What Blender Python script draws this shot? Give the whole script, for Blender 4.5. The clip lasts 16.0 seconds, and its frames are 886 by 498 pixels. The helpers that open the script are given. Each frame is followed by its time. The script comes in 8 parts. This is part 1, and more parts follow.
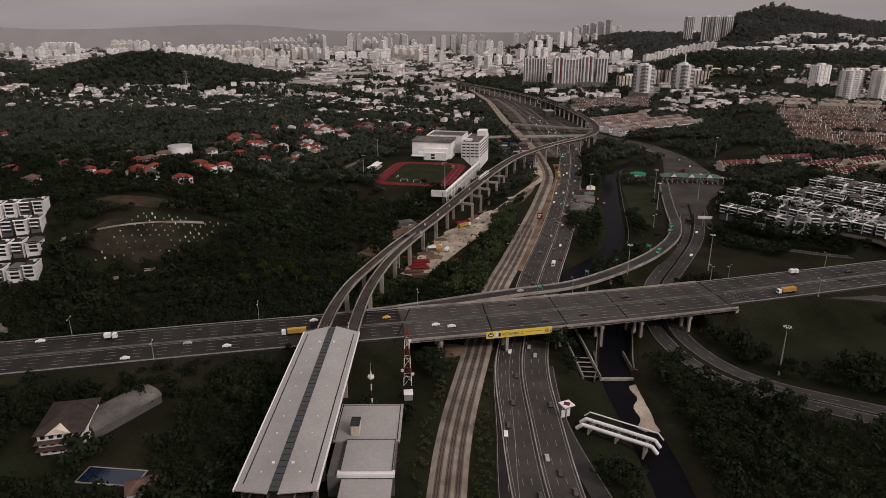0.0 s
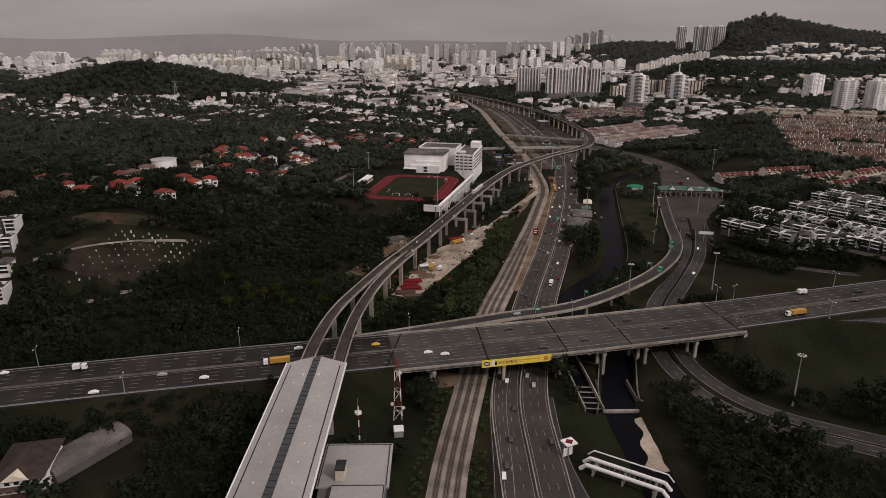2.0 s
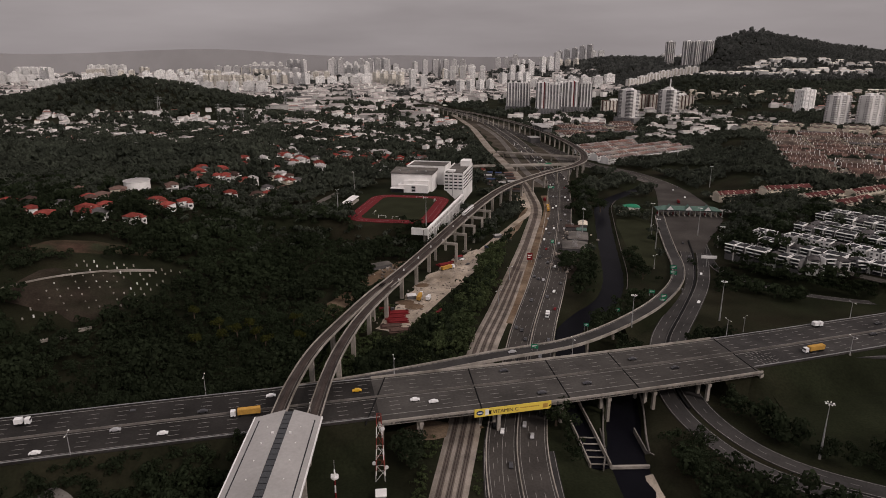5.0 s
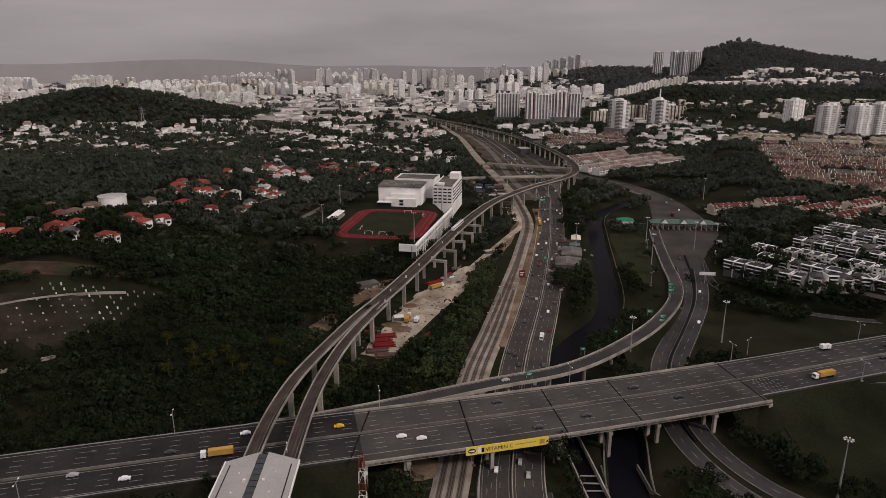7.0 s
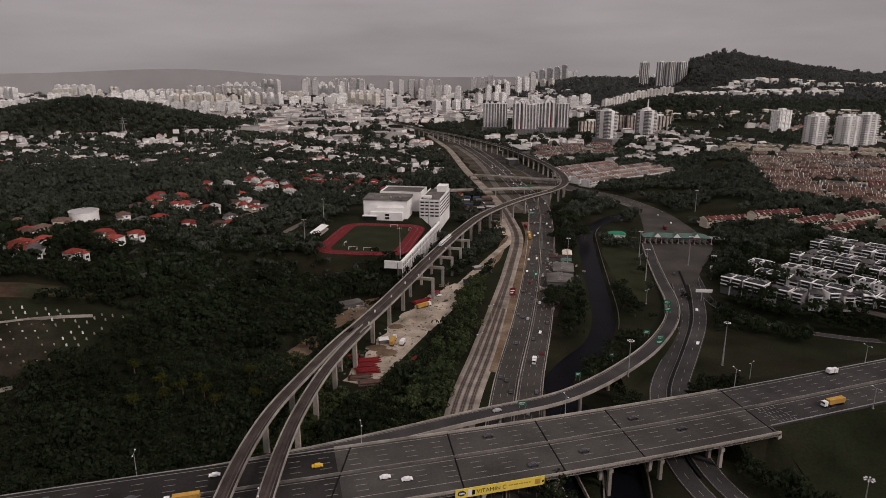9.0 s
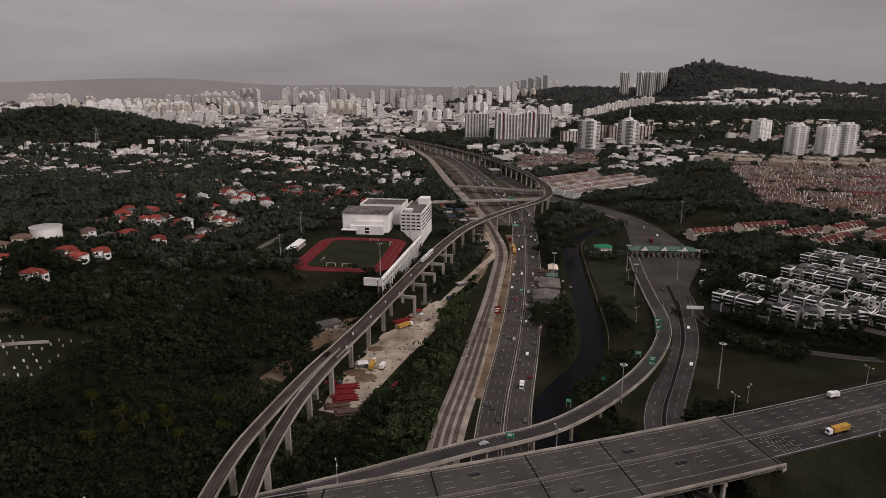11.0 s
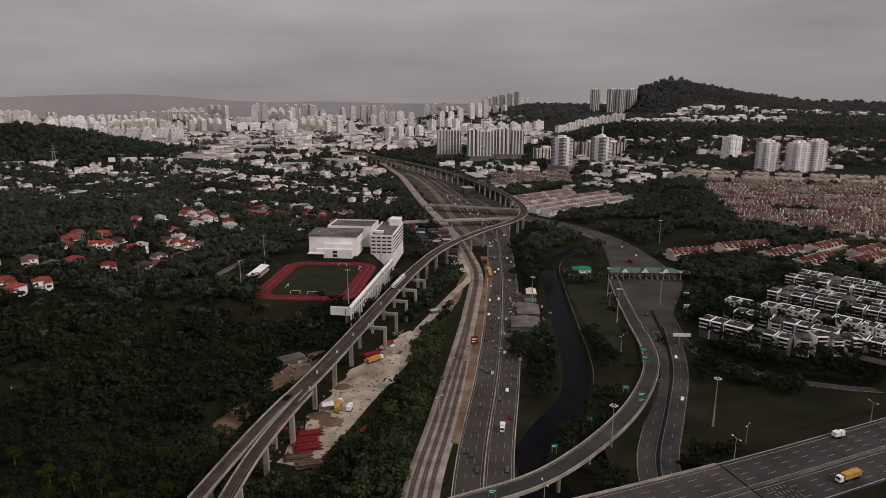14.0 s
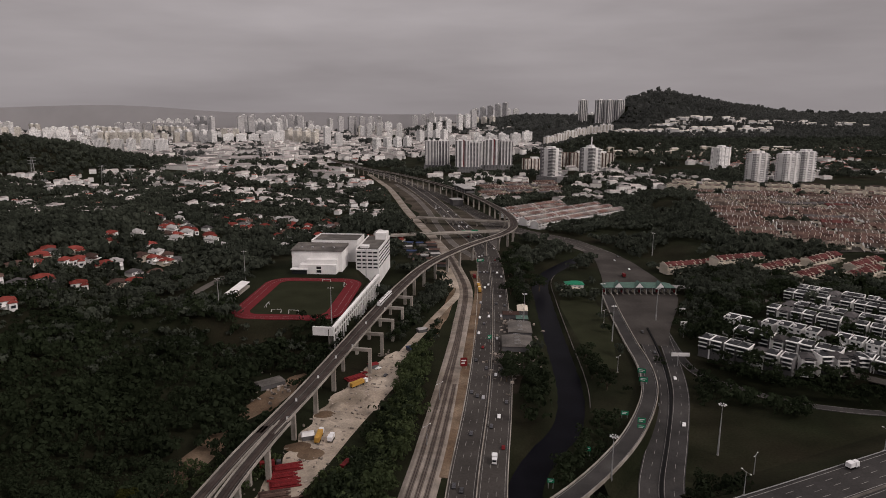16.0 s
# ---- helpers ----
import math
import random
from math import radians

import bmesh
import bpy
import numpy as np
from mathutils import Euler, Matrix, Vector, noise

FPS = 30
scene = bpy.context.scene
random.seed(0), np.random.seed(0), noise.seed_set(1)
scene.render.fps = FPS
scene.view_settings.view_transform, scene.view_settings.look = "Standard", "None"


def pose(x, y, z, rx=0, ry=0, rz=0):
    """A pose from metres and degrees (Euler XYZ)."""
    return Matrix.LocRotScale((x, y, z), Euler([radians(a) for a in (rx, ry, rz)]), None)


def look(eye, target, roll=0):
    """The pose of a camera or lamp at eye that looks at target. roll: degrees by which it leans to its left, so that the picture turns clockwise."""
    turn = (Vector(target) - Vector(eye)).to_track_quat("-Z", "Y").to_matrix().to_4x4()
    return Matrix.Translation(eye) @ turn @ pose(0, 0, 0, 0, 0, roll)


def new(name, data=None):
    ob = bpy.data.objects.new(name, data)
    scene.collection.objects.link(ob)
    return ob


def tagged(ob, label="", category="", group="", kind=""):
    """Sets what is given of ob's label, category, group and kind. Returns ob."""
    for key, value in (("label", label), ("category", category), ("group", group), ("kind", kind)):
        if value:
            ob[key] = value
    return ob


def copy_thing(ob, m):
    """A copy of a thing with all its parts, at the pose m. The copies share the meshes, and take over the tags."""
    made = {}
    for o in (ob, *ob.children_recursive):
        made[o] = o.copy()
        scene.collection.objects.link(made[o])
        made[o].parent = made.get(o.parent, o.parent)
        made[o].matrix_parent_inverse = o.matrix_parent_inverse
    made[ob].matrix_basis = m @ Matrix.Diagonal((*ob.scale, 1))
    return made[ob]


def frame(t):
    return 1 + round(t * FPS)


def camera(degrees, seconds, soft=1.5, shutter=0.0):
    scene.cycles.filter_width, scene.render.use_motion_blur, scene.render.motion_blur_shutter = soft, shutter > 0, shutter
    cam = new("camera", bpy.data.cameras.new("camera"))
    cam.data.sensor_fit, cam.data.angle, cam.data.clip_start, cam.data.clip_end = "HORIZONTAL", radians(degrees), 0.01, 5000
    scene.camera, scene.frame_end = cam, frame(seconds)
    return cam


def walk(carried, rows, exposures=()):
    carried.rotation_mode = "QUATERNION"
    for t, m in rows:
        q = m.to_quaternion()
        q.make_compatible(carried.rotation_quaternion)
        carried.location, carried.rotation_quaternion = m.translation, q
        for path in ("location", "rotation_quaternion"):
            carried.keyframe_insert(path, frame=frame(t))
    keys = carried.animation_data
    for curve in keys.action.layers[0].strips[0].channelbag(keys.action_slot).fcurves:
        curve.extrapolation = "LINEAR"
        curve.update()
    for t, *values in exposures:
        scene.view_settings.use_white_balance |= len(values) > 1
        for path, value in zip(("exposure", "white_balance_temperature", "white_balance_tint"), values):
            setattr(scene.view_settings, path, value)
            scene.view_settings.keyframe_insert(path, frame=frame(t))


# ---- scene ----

# ---- camera ----
cam = camera(68.57, 16.0, soft=0.9)
ROWS = [
    (0, 0.00, 0.00, 168.00, -0.11, -18.98, -0.05),
    (0.5, 0.07, 5.29, 168.14, -0.27, -18.81, -0.02),
    (1, 0.18, 10.63, 168.26, -0.43, -18.60, -0.04),
    (1.5, 0.34, 16.03, 168.35, -0.58, -18.43, -0.01),
    (2, 0.54, 21.47, 168.43, -0.72, -18.22, -0.03),
    (2.5, 0.77, 26.94, 168.48, -0.88, -18.04, -0.02),
    (3, 1.02, 32.44, 168.53, -1.02, -17.83, -0.02),
    (3.5, 1.29, 37.95, 168.56, -1.18, -17.64, -0.03),
    (4, 1.58, 43.48, 168.58, -1.32, -17.43, -0.04),
    (6.5, 3.20, 71.05, 168.58, -2.28, -16.42, -0.06),
    (7, 3.54, 76.53, 168.56, -2.57, -16.20, -0.06),
    (7.5, 3.89, 81.98, 168.54, -2.84, -16.02, -0.03),
    (8, 4.25, 87.41, 168.52, -3.11, -15.79, -0.03),
    (8.5, 4.61, 92.81, 168.50, -3.38, -15.60, 0.01),
    (9, 4.99, 98.19, 168.47, -3.70, -15.38, 0.05),
    (11.5, 7.13, 124.71, 168.28, -5.75, -14.35, 0.19),
    (12, 7.64, 129.95, 168.22, -6.17, -14.11, 0.21),
    (12.5, 8.19, 135.18, 168.15, -6.56, -13.89, 0.20),
    (13, 8.79, 140.39, 168.07, -6.97, -13.63, 0.22),
    (13.5, 9.44, 145.60, 167.98, -7.37, -13.42, 0.21),
    (14, 10.15, 150.81, 167.87, -7.77, -13.18, 0.23),
    (14.5, 10.93, 156.02, 167.75, -8.06, -12.96, 0.21),
    (15, 11.79, 161.25, 167.60, -8.31, -12.71, 0.23),
    (15.5, 12.74, 166.49, 167.44, -8.55, -12.48, 0.24),
    (16, 13.79, 171.77, 167.25, -8.78, -12.26, 0.23),
]


def aim(x, y, z, yaw, pitch, roll):
    a, p = radians(yaw), radians(pitch)
    return look((x, y, z), (x - math.sin(a) * math.cos(p), y + math.cos(a) * math.cos(p), z + math.sin(p)), roll)


walk(cam, [(t, aim(x, y, z, yaw, pitch, roll)) for t, x, y, z, yaw, pitch, roll in ROWS], exposures=((0.0, 0.0, 6800, 19), (16.0, 0.0, 6650, 18)))

# ---- light ----
SUN_DIR = Vector((0.62, -0.52, 0.60)).normalized()      # towards the sun
SUN_EL = math.asin(SUN_DIR.z)
SUN_AZ = math.atan2(SUN_DIR.x, SUN_DIR.y)
scene.view_settings.exposure = 0.0
world = bpy.data.worlds.new("overcast_sky")
scene.world = world
world.use_nodes = True
wn, wl = world.node_tree.nodes, world.node_tree.links
wn.clear()
w_out = wn.new("ShaderNodeOutputWorld")
w_bg = wn.new("ShaderNodeBackground")
w_sky = wn.new("ShaderNodeTexSky")
w_sky.sky_type, w_sky.sun_disc = "NISHITA", False
w_sky.sun_elevation, w_sky.sun_rotation = SUN_EL, SUN_AZ
w_sky.dust_density, w_sky.air_density = 4.0, 1.0
w_hsv = wn.new("ShaderNodeHueSaturation")
w_hsv.inputs["Saturation"].default_value = 0.0
w_hsv.inputs["Value"].default_value = 0.3
w_tc = wn.new("ShaderNodeTexCoord")
w_map = wn.new("ShaderNodeMapping")
w_map.inputs["Scale"].default_value = (1.6, 1.6, 9.0)
w_noise = wn.new("ShaderNodeTexNoise")
w_noise.inputs["Scale"].default_value = 1.5
w_noise.inputs["Detail"].default_value = 5.0
w_noise.inputs["Roughness"].default_value = 0.5
w_ramp = wn.new("ShaderNodeValToRGB")
w_ramp.color_ramp.elements[0].position, w_ramp.color_ramp.elements[0].color = 0.25, (0.72, 0.70, 0.70, 1)
w_ramp.color_ramp.elements[1].position, w_ramp.color_ramp.elements[1].color = 0.75, (1.1, 1.08, 1.08, 1)
w_cloud = wn.new("ShaderNodeMix")
w_cloud.data_type, w_cloud.blend_type = "RGBA", "MULTIPLY"
w_cloud.inputs["Factor"].default_value = 1.0
w_grey = wn.new("ShaderNodeMix")
w_grey.data_type = "RGBA"
w_grey.inputs["Factor"].default_value = 0.8
w_grey.inputs["B"].default_value = (1.0, 0.985, 0.985, 1)
wl.new(w_tc.outputs["Generated"], w_map.inputs["Vector"])
wl.new(w_map.outputs["Vector"], w_noise.inputs["Vector"])
wl.new(w_noise.outputs["Fac"], w_ramp.inputs["Fac"])
wl.new(w_sky.outputs["Color"], w_hsv.inputs["Color"])
wl.new(w_hsv.outputs["Color"], w_grey.inputs["A"])
wl.new(w_grey.outputs["Result"], w_cloud.inputs["A"])
wl.new(w_ramp.outputs["Color"], w_cloud.inputs["B"])
w_bg.inputs["Strength"].default_value = 0.37
# an overcast sky grows brighter towards the zenith
w_sep = wn.new("ShaderNodeSeparateXYZ")
w_up = wn.new("ShaderNodeMapRange")
w_up.interpolation_type = "SMOOTHSTEP"
w_up.inputs["From Min"].default_value, w_up.inputs["From Max"].default_value = 0.25, 0.95
w_up.inputs["To Min"].default_value, w_up.inputs["To Max"].default_value = 1.0, 2.4
w_dome = wn.new("ShaderNodeMix")
w_dome.data_type, w_dome.blend_type = "RGBA", "MULTIPLY"
w_dome.inputs["Factor"].default_value = 1.0
wl.new(w_tc.outputs["Generated"], w_sep.inputs[0])
wl.new(w_sep.outputs["Z"], w_up.inputs["Value"])
wl.new(w_cloud.outputs["Result"], w_dome.inputs["A"])
wl.new(w_up.outputs["Result"], w_dome.inputs["B"])
wl.new(w_dome.outputs["Result"], w_bg.inputs["Color"])
wl.new(w_bg.outputs["Background"], w_out.inputs["Surface"])
sun_data = bpy.data.lights.new("sun", "SUN")
sun_data.energy, sun_data.angle, sun_data.color = 1.2, radians(5.0), (1.0, 0.93, 0.84)
sun = new("sun", sun_data)
sun.matrix_world = look(SUN_DIR * 1000, (0, 0, 0))


# ---- materials ----
def mat(name, color, rough=0.8, var=0.25, scale=0.3, fine=3.0, bump=0.0, metal=0.0, rnd=0.0, dirt=None, hue=0.0):
    """Procedural surface: broad stains, fine grain, optional bump and piece-by-piece change."""
    m = bpy.data.materials.new(name)
    m.use_nodes = True
    n, l = m.node_tree.nodes, m.node_tree.links
    b = n["Principled BSDF"]
    b.inputs["Roughness"].default_value, b.inputs["Metallic"].default_value = rough, metal
    tc = n.new("ShaderNodeTexCoord")
    geo = n.new("ShaderNodeNewGeometry")
    big, small = n.new("ShaderNodeTexNoise"), n.new("ShaderNodeTexNoise")
    big.inputs["Scale"].default_value, small.inputs["Scale"].default_value = scale, fine
    big.inputs["Detail"].default_value = small.inputs["Detail"].default_value = 4.0
    l.new(geo.outputs["Position"], big.inputs["Vector"])
    l.new(geo.outputs["Position"], small.inputs["Vector"])
    mr = n.new("ShaderNodeMapRange")
    mr.inputs["From Min"].default_value, mr.inputs["From Max"].default_value = 0.3, 0.7
    mr.inputs["To Min"].default_value, mr.inputs["To Max"].default_value = 1 - var, 1 + var
    l.new(big.outputs["Fac"], mr.inputs["Value"])
    ms = n.new("ShaderNodeMapRange")
    ms.inputs["From Min"].default_value, ms.inputs["From Max"].default_value = 0.3, 0.7
    ms.inputs["To Min"].default_value, ms.inputs["To Max"].default_value = 1 - var * 0.6, 1 + var * 0.6
    l.new(small.outputs["Fac"], ms.inputs["Value"])
    mul = n.new("ShaderNodeMath")
    mul.operation = "MULTIPLY"
    l.new(mr.outputs["Result"], mul.inputs[0])
    l.new(ms.outputs["Result"], mul.inputs[1])
    last = mul.outputs[0]
    if rnd:
        info = n.new("ShaderNodeObjectInfo")
        add = n.new("ShaderNodeMath")
        add.operation = "ADD"
        l.new(info.outputs["Random"], add.inputs[0])
        l.new(geo.outputs["Random Per Island"], add.inputs[1])
        fr = n.new("ShaderNodeMath")
        fr.operation = "FRACT"
        l.new(add.outputs[0], fr.inputs[0])
        mo = n.new("ShaderNodeMapRange")
        mo.inputs["To Min"].default_value, mo.inputs["To Max"].default_value = 1 - rnd, 1 + rnd
        l.new(fr.outputs[0], mo.inputs["Value"])
        m2 = n.new("ShaderNodeMath")
        m2.operation = "MULTIPLY"
        l.new(last, m2.inputs[0])
        l.new(mo.outputs["Result"], m2.inputs[1])
        last = m2.outputs[0]
    mix = n.new("ShaderNodeMix")
    mix.data_type, mix.blend_type = "RGBA", "MULTIPLY"
    mix.inputs["Factor"].default_value = 1.0
    base = n.new("ShaderNodeMix")
    base.data_type = "RGBA"
    base.inputs["A"].default_value = (*color, 1)
    base.inputs["B"].default_value = (*(dirt or color), 1)
    mg = n.new("ShaderNodeMapRange")
    mg.inputs["From Min"].default_value, mg.inputs["From Max"].default_value = 0.45, 0.65
    dn = n.new("ShaderNodeTexNoise")
    dn.inputs["Scale"].default_value = scale * 0.37
    dn.inputs["Detail"].default_value = 6.0
    l.new(geo.outputs["Position"], dn.inputs["Vector"])
    l.new(dn.outputs["Fac"], mg.inputs["Value"])
    l.new(mg.outputs["Result"], base.inputs["Factor"])
    l.new(base.outputs["Result"], mix.inputs["A"])
    l.new(last, mix.inputs["B"])
    out = mix.outputs["Result"]
    if hue:
        info = n.new("ShaderNodeObjectInfo")
        hs = n.new("ShaderNodeHueSaturation")
        mh = n.new("ShaderNodeMapRange")
        mh.inputs["To Min"].default_value, mh.inputs["To Max"].default_value = 0.5 - hue, 0.5 + hue
        l.new(info.outputs["Random"], mh.inputs["Value"])
        l.new(mh.outputs["Result"], hs.inputs["Hue"])
        l.new(out, hs.inputs["Color"])
        out = hs.outputs["Color"]
    l.new(out, b.inputs["Base Color"])
    if bump:
        bp = n.new("ShaderNodeBump")
        bp.inputs["Strength"].default_value, bp.inputs["Distance"].default_value = 0.6, bump
        l.new(small.outputs["Fac"], bp.inputs["Height"])
        l.new(bp.outputs["Normal"], b.inputs["Normal"])
    return m


def window_mat(name, wall, glass, w, h, fill=0.55):
    """Far facade: rows of dark window openings on a pale wall, w by h metres each."""
    m = mat(name, wall, 0.8, 0.12, 0.02, 0.4, rnd=0.22)
    n, l = m.node_tree.nodes, m.node_tree.links
    b = n["Principled BSDF"]
    src = b.inputs["Base Color"].links[0].from_socket
    tc = n.new("ShaderNodeTexCoord")
    sep = n.new("ShaderNodeSeparateXYZ")
    l.new(tc.outputs["Object"], sep.inputs[0])

    def cell(sock, size, part_open):
        d = n.new("ShaderNodeMath")
        d.operation = "DIVIDE"
        d.inputs[1].default_value = size
        l.new(sock, d.inputs[0])
        f = n.new("ShaderNodeMath")
        f.operation = "FRACT"
        l.new(d.outputs[0], f.inputs[0])
        c = n.new("ShaderNodeMath")
        c.operation = "LESS_THAN"
        c.inputs[1].default_value = part_open
        l.new(f.outputs[0], c.inputs[0])
        return c.outputs[0]
    add = n.new("ShaderNodeMath")
    l.new(sep.outputs["X"], add.inputs[0])
    l.new(sep.outputs["Y"], add.inputs[1])
    a, z = cell(add.outputs[0], w, fill), cell(sep.outputs["Z"], h, fill)
    both = n.new("ShaderNodeMath")
    both.operation = "MULTIPLY"
    l.new(a, both.inputs[0])
    l.new(z, both.inputs[1])
    mx = n.new("ShaderNodeMix")
    mx.data_type = "RGBA"
    l.new(both.outputs[0], mx.inputs["Factor"])
    l.new(src, mx.inputs["A"])
    mx.inputs["B"].default_value = (*glass, 1)
    l.new(mx.outputs["Result"], b.inputs["Base Color"])
    return m


